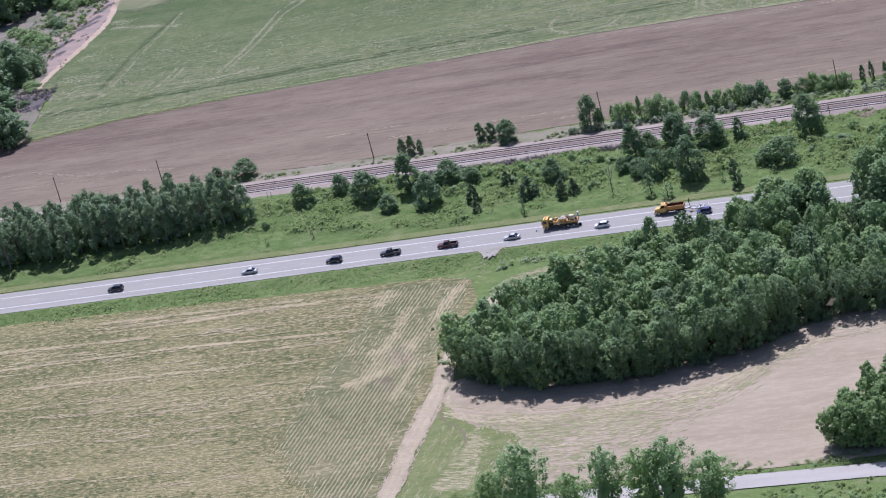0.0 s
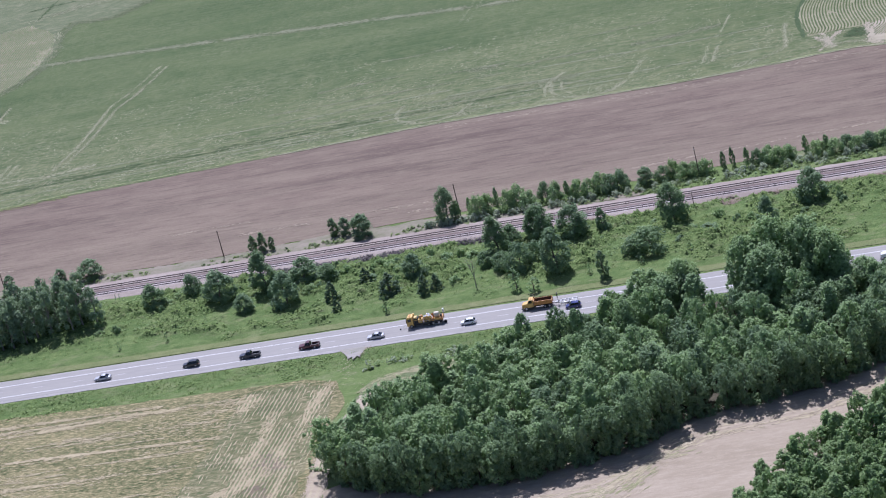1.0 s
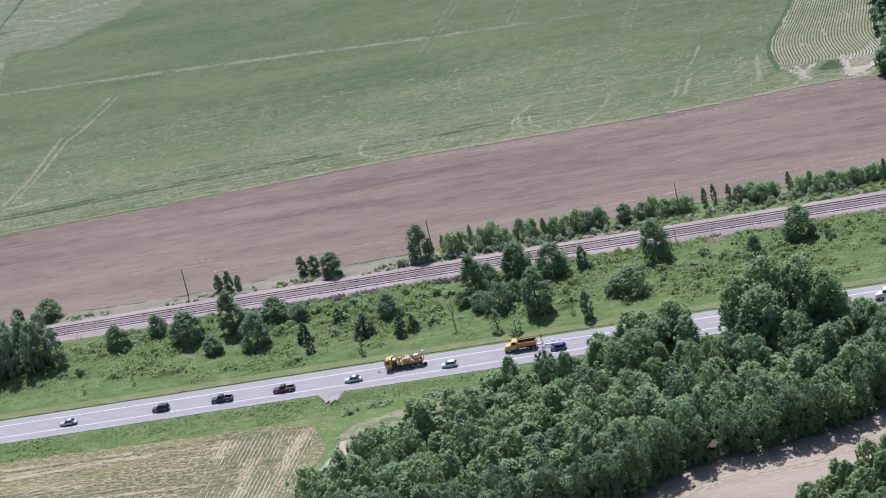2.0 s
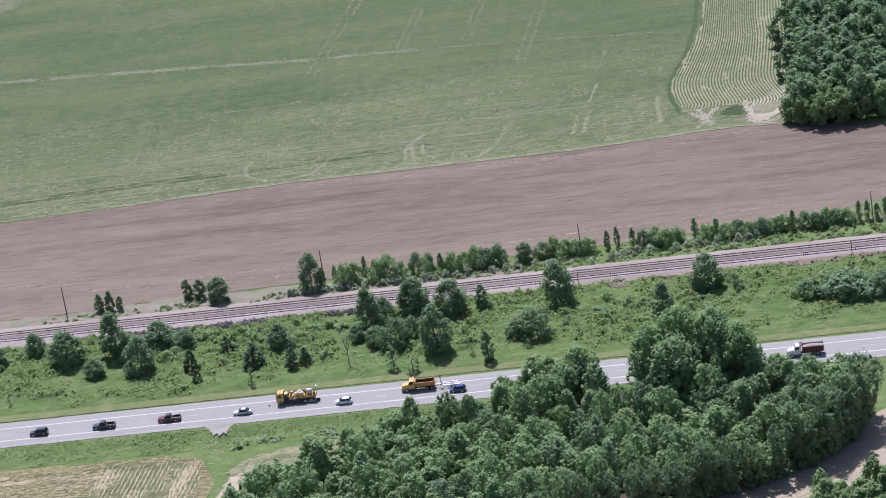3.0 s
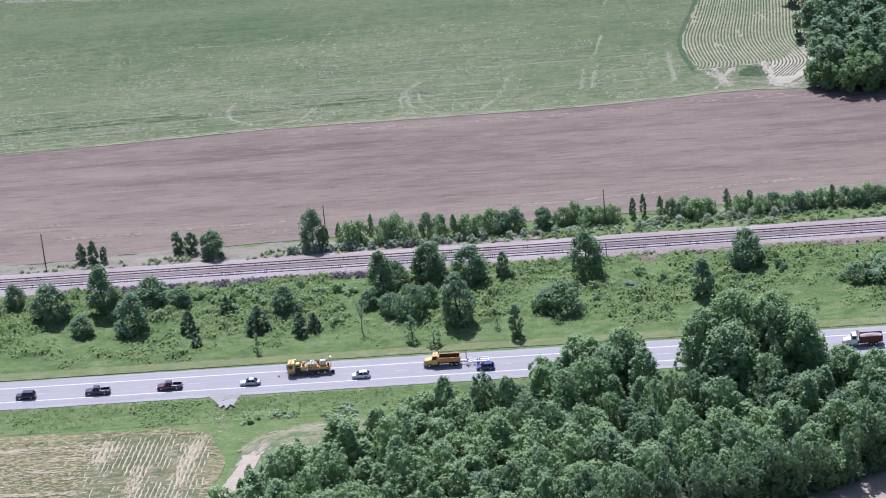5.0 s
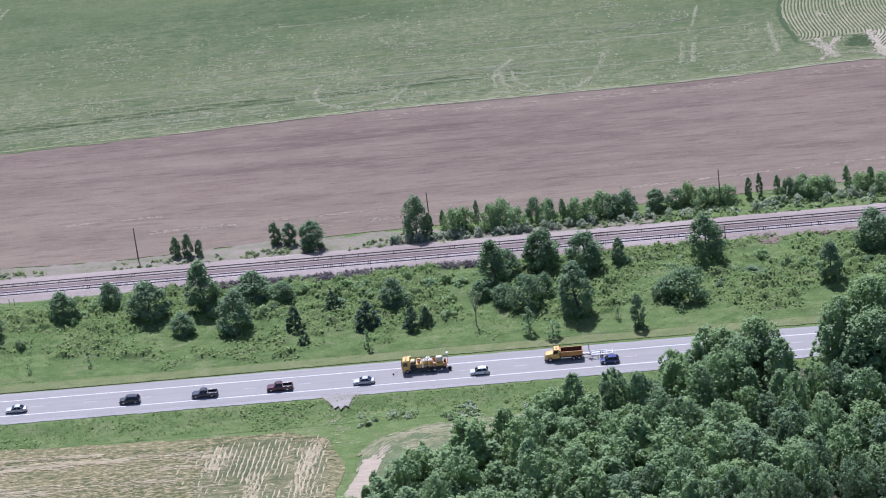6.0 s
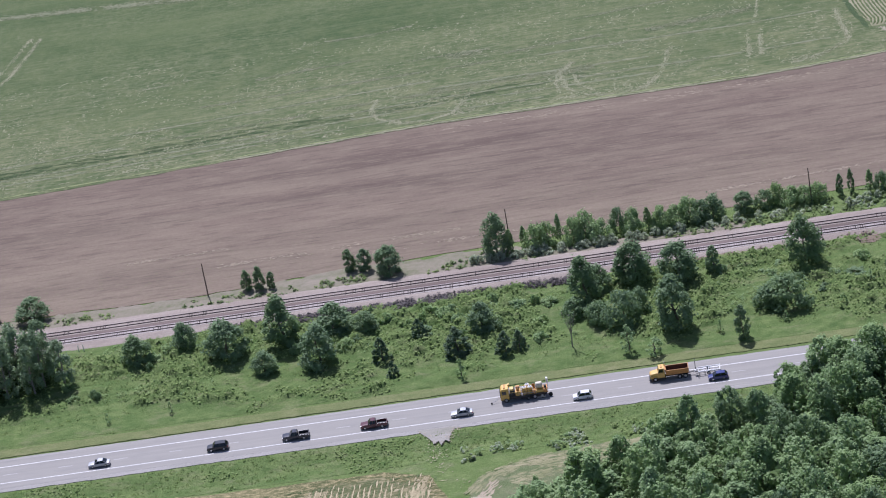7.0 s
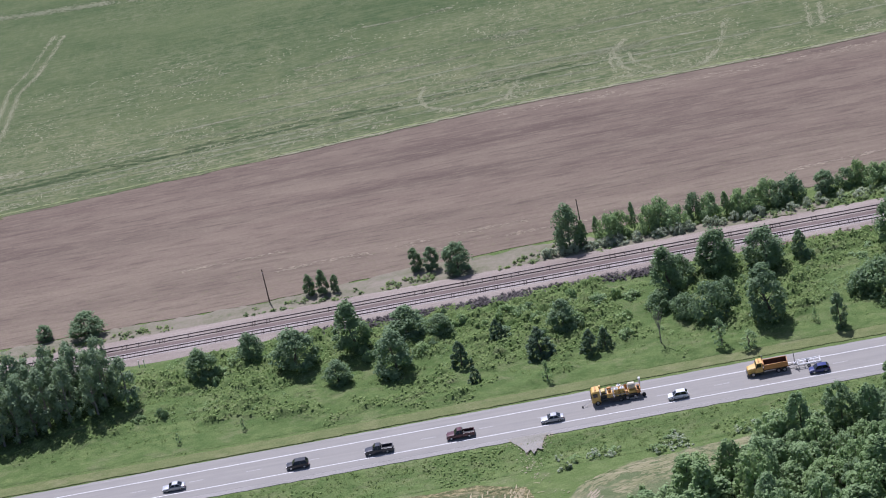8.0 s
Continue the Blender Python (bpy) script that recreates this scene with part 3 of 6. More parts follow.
for k, line in enumerate(([(-219, 222), (-216, 232)], [(-221, 236), (-217, 244)], [(-222, 246), (-218, 255), (-213, 262)], [(-219, 258), (-214, 268)], [(-221, 229), (-219, 240)], [(-217, 272), (-214, 282)])):
    flecked_line("burnt_streak", line, 1.8, 16, 0.16, "burnt", 770 + k, "dark ashy streak on the eroded slope", (0.6, 2.2), None, 0.24)
for k in range(0, 19):
    line = [(x - 0.3 * k, y - 2.0 - 1.9 * k) for x, y in TRACK[1:] if x < 118 - 3.0 * k]
    if len(line) > 1:
        flecked_line("grass_fringe", line, 2.2, 5.5 - 0.15 * k, 0.052, "thin", 250 + k, "thin dry grass streaking into the bare field", (1.0, 4.0), None, 0.3, 1.0)
        flecked_line("straw_fringe", line, 2.4, 2.6, 0.056, "straw_soil", 650 + k, "pale straw streaking into the bare field", (1.0, 3.6), None, 0.14, 0.8)
for k in range(7):
    flecked_line("corner_grass", [(24 + 0.9 * k, -116 - k), (28 + 1.2 * k, -124), (28.5 + 1.3 * k, -141), (29 + 1.4 * k, -170)], 2.0, 12 - 1.6 * k, 0.06 + 0.003 * k, "mown", 670 + k, "short grass spreading into the bare field", (0.6, 2.4), None, 0.3)
flecked_line("turning_track", [(9.3, -97.5), (10.8, -105.4), (14, -111.4), (17.7, -114.8), (20.1, -117.7), (21.8, -123.8)], 0.5, 16, 0.075, "damp_soil", 680, "dark wheel rut curving at the field corner", (0.4, 1.4), None, 0.12)
flecked_line("turning_track", [(11, -96), (12.6, -104), (16, -109), (24, -113.5)], 0.9, 14, 0.075, "straw_soil", 681, "pale wheel rut curving at the field corner", (0.4, 1.6), None, 0.16)
for k in range(5):
    flecked_line("corner_streak", [(14 + 2.6 * k, -113 - 1.5 * k), (13 + 2.6 * k, -126), (12.5 + 2.8 * k, -150)], 1.4, 2.5, 0.07, "thin", 684 + k, "dry streak through the corner grass", (0.8, 3.0), None, 0.16)
for k, off in enumerate((-1.2, 2.6, 4.4)):
    flecked_line("pale_streak", [(x, y - off) for x, y in TRACK], 1.1, 5, 0.06, "straw_soil", 270 + k, "pale straw scattered along the field edge", (0.8, 3.0), None, 0.16)
for k, off in enumerate((-2.2, 2.2, -0.9, 1.0)):
    flecked_line("track_edge", [(7.8 + off, -200), (7.8 + off, -148), (7.3 + off, -125), (7.4 + off, -105), (7.4 + off, -90), (6.6 + off, -78), (8 + off, -55)], 1.1 if k < 2 else 0.8, 9 if k < 2 else 5, 0.10, "dirt" if k < 2 else "straw_soil", 290 + k, "loose pale soil along the farm track", (0.6, 2.6), None, 0.15)
flecked_line("dry_bank", [(58, 55.8), (75, 54.8), (95, 53.8), (110, 54.8), (130, 56), (175, 56.4)], 2.4, 30, 0.30, "dry_bank", 295, "dry brown grass below the ballast", (0.5, 1.8), 0.1, 0.25)
BORDER = [(-196, 138.7), (-160, 147.2), (-125, 151.7), (-85, 154.2), (-55, 156.2), (-30, 158.4), (0, 160.7), (30, 160.7), (60, 160.7), (88, 161), (108, 162.5), (122, 164.2), (136, 165.2), (150, 163.4)]
flecked_line("field_border", [(x, y + 1.5) for x, y in BORDER], 0.4, 8, 0.10, "border_grass", 81, "bright grass line between the two fields", (0.8, 2.6), None, 0.15)
flecked_line("border_straw", [(x, y + 0.4) for x, y in BORDER if x > -60], 0.7, 11, 0.104, "mark_pale", 840, "pale straw along the edge of the green field", (0.8, 3.0), None, 0.13)
for k, off in enumerate((0.0, 2.6)):
    flecked_line("lush_line", [(x, y + off) for x, y in ((-197, 161), (-174, 162), (-151, 164.5), (-121, 167), (-84, 170), (-48, 173), (-25, 173.5), (-4.7, 175), (22, 177.6), (42, 178))], 1.3, 5.5 - 2 * k, 0.085, "lush_line", 83 + k, "dark lush line through the green crop", (1.5, 5.0), 0.02, 0.12, 0.4)
flecked_line("lush_line", [(-177.5, 262), (-178, 244), (-180.5, 232), (-182, 216), (-183, 186), (-184, 172)], 1.9, 8, 0.09, "lush_line", 86, "dark lush wheel track through the green crop", (0.8, 2.4), None, 0.1)
flecked_line("field_mark", [(-215, 303), (-154, 299), (-121, 294.4), (-98, 291.5), (-67, 287.4), (-50, 285), (-26, 281.5), (-5, 278.2), (11, 277.4), (30, 275.5)], 2.6, 36, 0.092, "worn_bright", 87, "pale worn line across the green field", (0.5, 1.8), -0.06, 0.14)
flecked_line("field_mark", [(30, 275.5), (60, 272), (110, 264)], 1.8, 9, 0.092, "worn_bright", 85, "faint end of the worn line", (0.6, 2.0), -0.06, 0.12)
def wheel_marks(lines, seed, slant=None, soil="mark_pale"):
    for k, (w, *line) in enumerate(lines):
        flecked_line("field_mark", line, w * 1.3, 15 + 11 * w, 0.092, soil, seed + k, "pale wheel mark worn in the green crop", (0.3, 0.9), slant, 0.085)


# paired wheel tracks and the field corner
wheel_marks([(0.9, (-122.5, 274), (-128, 248), (-132, 238), (-133.2, 215), (-134.4, 197), (-138, 179)), (0.9, (-119.5, 273), (-125, 244), (-129, 234), (-130.2, 211), (-132, 196), (-135, 179)),
             (0.9, (-176, 256), (-178, 218), (-179, 182)), (0.9, (-157, 192), (-158.2, 178), (-160.5, 171)), (0.8, (-154, 191), (-155.5, 178)), (1.6, (-196, 188), (-183, 188), (-162, 178)), (1.3, (-197, 160), (-190, 166), (-179, 174), (-181, 177), (-202, 178))], 100)
for k, (line, w) in enumerate((([(-203, 182), (-195, 183), (-186, 179.5), (-178, 174)], 5.5), ([(-201, 162), (-197, 170), (-192, 176)], 5.0), ([(-206, 200), (-198, 196), (-188, 195)], 6.0), ([(-204, 222), (-196, 214)], 7.0), ([(-203, 250), (-190, 247), (-172, 240)], 2.6), ([(-160, 176), (-140, 174), (-122, 178)], 2.2), ([(-205, 258), (-196, 254)], 4.0))):
    flecked_line("worn_crop", line, w, 18, 0.088, "mark_pale", 780 + k, "pale worn patch at the end of the green field", (0.4, 1.5), None, 0.15)


def thin_patches():
    """Clumps of small bare flecks where the crop came up thinly, most of them beside the tilled field."""
    rng = np.random.default_rng(790)
    out = []
    while len(out) < 5200:
        x = rng.uniform(-205, 115)
        y = np.interp(x, [p[0] for p in BORDER], [p[1] for p in BORDER]) + 4 + 75 * rng.uniform() ** 1.6
        if x < -195 - 0.06 * (y - 200) or noise.noise((x * 0.07, y * 0.11, 21.0)) + 0.5 * noise.noise((x * 0.3, y * 0.4, 22.0)) + 0.25 * rng.uniform(-1, 1) < 0.16:
            continue
        a = rng.normal(0.06, 0.35) if rng.uniform() < 0.7 else rng.normal(1.5, 0.3)
        s, w = rng.uniform(0.4, 1.7), rng.uniform(0.09, 0.2)
        c = np.array([x, y, 0.09 + rng.uniform(0, 0.01)])
        d, e = np.array([math.cos(a), math.sin(a), 0]) * s / 2, np.array([-math.sin(a), math.cos(a), 0]) * w
        out.append(np.stack([c - d, c - e, c + d, c + e]))
    link_mesh("thin_crop_flecks", quads("thin_crop_flecks", np.array(out)), M["mark_pale"], None, "bare flecks where the green crop is thin", "stuff")


thin_patches()
for k, line in enumerate((((3.8, 341.5), (-4.3, 260.8)), ((0.7, 342.6), (-7.1, 261.8)), ((25.3, 321.3), (22.0, 276.6)), ((27.8, 320.3), (24.4, 275.7)), ((-33.4, 234.5), (-36.1, 202.6)), ((47.3, 324.4), (44.7, 280.2)), ((49.8, 323.4), (47.1, 279.3)), ((71.9, 314.8), (67.2, 248.6)), ((69.1, 315.9), (64.8, 251.7)), ((95.0, 258.1), (91.3, 227.6)))):
    flecked_line("field_mark", line, 1.1, 4.5, 0.092, "worn_bright", 820 + k, "faint pale wheel mark in the green crop", (0.4, 1.5), None, 0.09)
# turning loops beside the border
wheel_marks([(0.6, (34.5, 183), (34, 176), (35, 169)), (0.6, (39, 181), (40, 173), (44, 167.5)),
             (0.8, (86.9, 191), (86, 175)), (0.8, (90.2, 190), (89.3, 175)), (0.6, (90.3, 203), (92.3, 219)), (1.0, (96, 166.4), (105.5, 169.7), (110.6, 174), (113, 178), (112.1, 190), (111.8, 200)),
             (1.0, (124.8, 184), (126.5, 176), (128, 168.5)), (0.9, (130, 183), (128.5, 177), (128.5, 170)), (1.2, (121, 172), (133, 172), (139, 170))], 110)
wheel_marks([(1.0, (38.9, 190), (35.2, 183), (36.7, 172), (41, 165.7), (49.8, 162.2), (57.4, 164), (61.9, 172.6), (65.5, 190)), (0.8, (-14.6, 184), (-16.3, 176.8), (-14.3, 169.7), (-7.5, 164.4), (0.1, 164), (6.2, 166.6), (10.8, 179))], 861)
# long pale strips along the drill rows
wheel_marks([(1.4, (-30, 181.3), (-16.5, 181.9), (0, 182.6)), (2.6, (0, 182.8), (12, 184.2), (22.6, 184.2), (30, 184.4), (37.5, 183.6), (45, 184.7)), (0.9, (-75, 178), (-45, 179), (-28, 181))], 130, None, "worn_bright")
wheel_marks([(0.7, (-31.4, 234), (-20, 233.4), (-5.8, 236)), (0.9, (-6.7, 208.6), (8.8, 209), (16.5, 209.3)), (0.8, (-65, 197.3), (-46, 197.8), (-22, 198.6), (0.7, 199), (17.5, 199.6)), (0.6, (-84, 217), (-69, 219.5)),
             (2.4, (4, 206), (14, 208)), (1.0, (20, 204), (48, 207)), (1.8, (60, 205), (90, 210)), (0.8, (-50, 212), (-20, 215)), (0.7, (40, 222), (70, 226))], 140, 0.04, "worn_bright")
flecked_line("bare_patch_edge", [(139, 188), (139, 178), (140.5, 168), (146, 166), (152, 174)], 1.8, 22, 0.12, "bare_end", 150, "scattered pale soil round the bare patch", (0.4, 1.4), 0.6, 0.2)

for k, off in enumerate((0.0, 2.2, 4.4)):
    flecked_line("lush_patch", [(131.5 + 1.2 * k, 178.5 + off), (135, 178 + off), (139.5 - 0.8 * k, 176 + off)], 2.8, 26, 0.125 + 0.004 * k, "lush_line", 793 + k, "dark lush patch below the curved rows", (0.5, 1.6), None, 0.22)
for k, line in enumerate(([(124, 184.5), (126, 179), (127, 174), (129, 169)], [(130.5, 184), (128, 180), (127, 175)], [(122, 182), (125, 177), (126.5, 172), (124, 168)])):
    flecked_line("bare_scuff", line, 1.5, 16, 0.115, "bare_end", 797 + k, "pale bare scuff at the end of the curved rows", (0.4, 1.4), None, 0.16)
for k, (line, w) in enumerate((([(9.5, -36), (13.5, -30), (20, -26.8), (30, -24.8), (44, -24.2), (58, -22.6)], 1.6), ([(24, -29), (34, -27), (46, -26.2), (56, -25)], 2.6), ([(18, -34), (28, -31), (40, -29.5), (50, -27.5)], 2.2), ([(11, -46), (12, -38), (15, -33)], 1.6))):
    flecked_line("clearing_straw", line, w * 1.4, 9, 0.07, "dirt" if k == 3 else "thin", 700 + k, "dry mown grass in the clearing", (0.8, 3.0), None, 0.22)
for k, (line, w) in enumerate((([(-194, 107), (-180, 106.5), (-161, 97.5), (-142, 95.5), (-126, 92)], 0.7), ([(-190, 94), (-165, 93), (-150, 92)], 0.5), ([(-52, 91), (-30, 91.5), (-12, 92.5), (8, 93)], 0.8), ([(-75, 100), (-50, 101)], 0.6), ([(70, 93), (110, 96), (150, 99)], 0.7), ([(-20, 86), (20, 87.5), (60, 89)], 0.9))):
    flecked_line("field_straw", line, w * 1.5, 5, 0.03, "bare", 710 + k, "faint pale line of straw on the tilled field", (0.5, 2.0), None, 0.1)
for k, (off, x0, x1) in enumerate(((7.5, -60, 40), (9.5, -190, -30), (13, -150, 60), (17.5, -40, 110), (22, -190, -60), (25, -20, 60), (31, -120, 20), (38, 10, 110))):
    line = [(x, y + off) for x, y in BORDER if x0 <= x <= x1]
    flecked_line("drill_line", line, 0.7, 8, 0.088, "worn_bright", 720 + k, "pale drill line through the green crop", (0.8, 3.4), None, 0.12)
flecked_line("field_headland", [(x, y - 4.6) for x, y in BORDER if x > -10], 2.6, 4, 0.02, "bare", 735, "pale loose soil at the edge of the tilled field", (0.5, 2.6), None, 0.09)
flecked_line("border_strip", [(x, y + 0.2) for x, y in BORDER if x < -100], 2.6, 16, 0.095, "mown", 736, "bright green grass strip between the two fields", (0.6, 2.2), None, 0.2, 0.7)
sheet("thin_crop_end", [(-214, 281), (-208, 271.5), (-199.6, 269.5), (-189, 274), (-182, 284), (-178, 300), (-177, 320), (-182, 340), (-179, 351), (-161, 349), (-152, 363), (-141, 375), (-134, 396), (-118, 416), (-150, 450), (-240, 460), (-232, 400), (-219, 320)], 0.085, M["worn"], 2.0, 1.4, 15.0, "pale thin crop at the far corner of the field")
THINEDGE = [(-208, 271.5), (-199.6, 269.5), (-189, 274), (-182, 284), (-178, 300), (-177, 320), (-182, 340), (-179, 351), (-161, 349), (-152, 363), (-141, 375), (-134, 396), (-118, 416)]
for k, off in enumerate((0.5, 2.5)):
    flecked_line("thin_crop_edge", [(x + off, y - off) for x, y in THINEDGE], 2.6, 16 - 7 * k, 0.094 + 0.01 * k, "worn", 850 + k, "thin crop thinning out at the field corner", (0.6, 2.4), None, 0.2)
ROWEND = [(-214, 281), (-208, 271.5), (-199.6, 269.5), (-189, 274), (-182, 284), (-178.5, 300), (-177.5, 320), (-183, 340), (-197, 357), (-212, 352), (-220, 318)]
sheet("far_striped_field", ROWEND, 0.10, M["strip"], 1.5, 1.2, 16.0, "pale dry soil between thin crop rows")
for k, (line, w) in enumerate((([(-174, 390), (-160, 394.5), (-149, 398.4), (-134, 402)], 2.6), ([(-200, 361), (-189, 365.7), (-179, 373), (-168, 374)], 2.2), ([(-181, 307), (-179.4, 318), (-181, 341)], 2.0), ([(-215, 430), (-196, 420)], 2.4), ([(-205, 400), (-185, 392), (-170, 384)], 1.6))):
    flecked_line("bare_streak", line, w * 1.8, 8, 0.11, "mark_pale" if k else "bare_end", 760 + k, "pale bare streak in the thin crop", (0.6, 2.4), None, 0.14)
for k, line in enumerate(([(-204, 377), (-195, 379.3), (-184, 380.7)], [(-196.4, 362), (-194.5, 386), (-194.2, 407), (-194, 430)])):
    flecked_line("lush_line", line, 0.9, 8, 0.115, "lush_line", 766 + k, "dark lush wheel track through the thin crop", (0.8, 2.6), None, 0.14)

STREAKS = ((((-22, -27), (-23, -37)), 2.4), (((-13, -40), (-14, -71), (-15, -88)), 2.6), (((0, -27), (-3, -41), (-3, -57)), 2.6), (((-6, -60), (-9, -77), (-20, -85)), 3.0), (((-18, -65), (-9, -70), (-3, -74)), 2.4),
           (((-82, -31), (-55, -28.5), (-19, -31)), 1.5), (((-150, -48), (-80, -47.5), (-48, -49.5), (-26, -50.5)), 0.9), (((-110, -24.5), (-48, -26)), 1.2), (((-4, -95), (-3, -75)), 1.6), (((-140, -36), (-90, -38)), 1.2), (((-120, -62), (-60, -64)), 1.0))
for k, (line, w) in enumerate(STREAKS):
    flecked_line("bare_streak", line, w, 8 + 7 * w, 0.075, "stubble_bare", 200 + k, "pale bare streak in the stubble", (0.6, 2.2), None, 0.2)

flecked_line("soil_patch", [(-13, -66), (-8, -70), (-5, -75)], 4.5, 22, 0.085, "damp_soil", 240, "damp brown soil patch in the stubble", (0.5, 1.8), 1.3, 0.3)
flecked_line("soil_patch", [(-10, -82), (-6, -90)], 4.0, 18, 0.085, "damp_soil", 241, "damp brown soil patch in the stubble", (0.5, 1.8), 1.3, 0.3)

# ---- road ----
def build_road():
    road = tagged(new("road"), "grey two-lane highway with white edge lines", "road", kind="structure")
    xs = [float(v) for v in np.arange(-420, 421, 1.5)]
    bm = bmesh.new()
    last = None
    for x in xs:
        lo = -7.6 + 0.35 * noise.noise((x * 0.4, 1, 0)) + 0.25 * noise.noise((x * 1.7, 4, 0))
        hi = 7.3 + 0.2 * noise.noise((x * 0.3, 8, 0))
        row = [bm.verts.new(p) for p in ((x, lo, -0.12), (x, lo, 0.0), (x, hi, 0.0), (x, hi, -0.12))]
        if last:
            for i in range(3):
                bm.faces.new((last[i], row[i], row[i + 1], last[i + 1]))
        last = row
    bmesh.ops.recalc_face_normals(bm, faces=bm.faces)
    part("gravel_base", bm, M["gravel"], road, "pale gravel shoulder", "structure")
    part("carriageway", boxed(-420, 420, -6.1, 6.4, -0.08, 0.012), M["asphalt"], road, "worn grey asphalt", "structure")
    for y in (-3.66, 3.66):
        part("edge_line", boxed(-420, 420, y - 0.10, y + 0.10, 0.005, 0.017), M["paint"], road, "white edge line")
    dash = None
    for k in range(-16, 18):
        x = 12.192 * k + DASH_X
        if dash is None:
            dash = part("lane_dash", boxed(-1.55, 1.55, -0.07, 0.07, 0.005, 0.017), M["old_paint"], road, "worn white lane dash")
            ob = dash
        else:
            ob = new("lane_dash", dash.data)
            ob.parent = road
            tagged(ob, "worn white lane dash")
        ob.location = (x, 0, 0)
    ap = sheet("driveway", [(-1.6, -6.4), (7.4, -6.4), (6.1, -8.4), (5.5, -10.6), (5.2, -13.0), (4.2, -12.0), (3.4, -14.0), (2.6, -12.2), (1.6, -13.2), (0.8, -10.8), (-0.2, -8.8)], 0.03, M["apron"], 0.4, 0.35, 13.0, "pale gravel field entrance")
    ap.parent = road


DASH_X = 6.55
build_road()
flecked_line("gravel_spill", [(-1.5, -7.6), (0.6, -10.4), (1.8, -14), (2.8, -19.5), (5, -26), (8.5, -33)], 2.2, 9, 0.06, "dirt", 740, "gravel spilt beside the field entrance", (0.2, 0.7), 0.4, 0.1, 0.8)
flecked_line("gravel_spill", [(7.2, -7.4), (5.6, -10.4), (4.2, -14), (3.4, -19.5)], 1.8, 9, 0.06, "dirt", 741, "gravel spilt beside the field entrance", (0.2, 0.7), 0.4, 0.1, 0.8)
ribbon("side_road", [(-80, -160), (30, -157), (60, -157), (127, -158.5), (420, -166)], 6.2, 0.10, M["concrete_road"], 0.15, 5.0, "pale concrete side road behind the trees")


# ---- railway ----


def build_railway():
    bm = bmesh.new()
    last = None
    for x in np.arange(-420, 421, 1.2):
        x = float(x)
        j = 0.5 * noise.noise((x * 0.25, 3, 3)) + 0.25 * noise.noise((x * 0.9, 5, 3))
        j2 = 0.4 * noise.noise((x * 0.25, 13, 3)) + 0.25 * noise.noise((x * 0.9, 15, 3))
        row = [bm.verts.new((x, RAIL_Y + y, z)) for y, z in ((-8.2 - j, -0.05), (-4.6, 0.40), (4.6, 0.40), (6.6 + j2, 0.2), (7.2 + j2, -0.05))]
        if last:
            for i in range(4):
                bm.faces.new((last[i], row[i], row[i + 1], last[i + 1]))
        last = row
    bmesh.ops.recalc_face_normals(bm, faces=bm.faces)
    part("ballast_bed", bm, M["ballast"], None, "pinkish grey ballast bed of the railway", "structure")
    for dy in (-2.3, 2.3):
        track = thing("railway_track", 0, RAIL_Y + dy, 0, "rusty railway track on a ballast bed", "railway track", "railway tracks")
        for g in (-0.76, 0.76):
            # overwide dark foot: stands in for the rail's shadow and tie plates
            bm = boxed(-420, 420, g - 0.15, g + 0.15, 0.44, 0.47)
            box(bm, -420, 420, g - 0.02, g + 0.02, 0.47, 0.58)
            box(bm, -420, 420, g - 0.055, g + 0.055, 0.58, 0.625)
            rail = part("rail", bm, M["rail"], track, "rusty rail with wide foot, its side shadow in the colour")
            part("rail_head", boxed(-420, 420, g - 0.03, g + 0.03, 0.62, 0.632), M["rail_head"], rail, "worn steel running surface")
        part("track_bed", boxed(-420, 420, -1.5, 1.5, 0.30, 0.428), M["clean" if dy < 0 else "ballast"], track, "stone ballast between the sleepers")
        rnd = random.Random(int(50 + dy * 10))
        beds = {"sleeper": ([], []), "tie_dark": ([], [])}
        for k in range(1500):
            x = -412 + 0.55 * k + rnd.uniform(-0.05, 0.05)
            vs, fs = beds["tie_dark" if noise.noise((x * 0.35, dy, 4.0)) + rnd.uniform(-0.35, 0.35) > 0.28 else "sleeper"]
            b = len(vs)
            h = 0.448 + rnd.uniform(-0.03, 0.015)
            vs += [(x + sx, sy, z) for sx in (-0.11, 0.11) for sy in (-1.3, 1.3) for z in (0.34, h)]
            fs += [tuple(b + i for i in q) for q in ((0, 1, 3, 2), (4, 6, 7, 5), (0, 4, 5, 1), (2, 3, 7, 6), (1, 5, 7, 3))]
        link_mesh("sleeper_bed", raw("sleeper_bed", *beds["sleeper"]), M["sleeper"], track, "weathered wooden sleepers", "stuff")
        link_mesh("newer_sleepers", raw("newer_sleepers", *beds["tie_dark"]), M["tie_dark"], track, "dark tarred sleepers", "stuff")
    part("track_divide", boxed(-420, 420, RAIL_Y - 0.8, RAIL_Y + 0.8, 0.30, 0.42), M["fouled"], None, "dark fouled ballast between the two tracks", "structure")


RAIL_Y = 63.2
build_railway()


# ---- plants ----
def leaf_sprays(rng, p, n, s):
    """Three-cornered leaf sprays at p that face along n, s metres across."""
    m = len(p)
    n = n / (np.linalg.norm(n, axis=1)[:, None] + 1e-9)
    t = np.cross(n, rng.normal(size=(m, 3)))
    t /= np.linalg.norm(t, axis=1)[:, None] + 1e-9
    b = np.cross(n, t)
    lift = n * s * 0.14
    return np.stack([p + t * s * 0.66, p - t * s * 0.36 + b * s * 0.44 - lift, p - t * s * 0.36 - b * s * 0.44 - lift], 1)


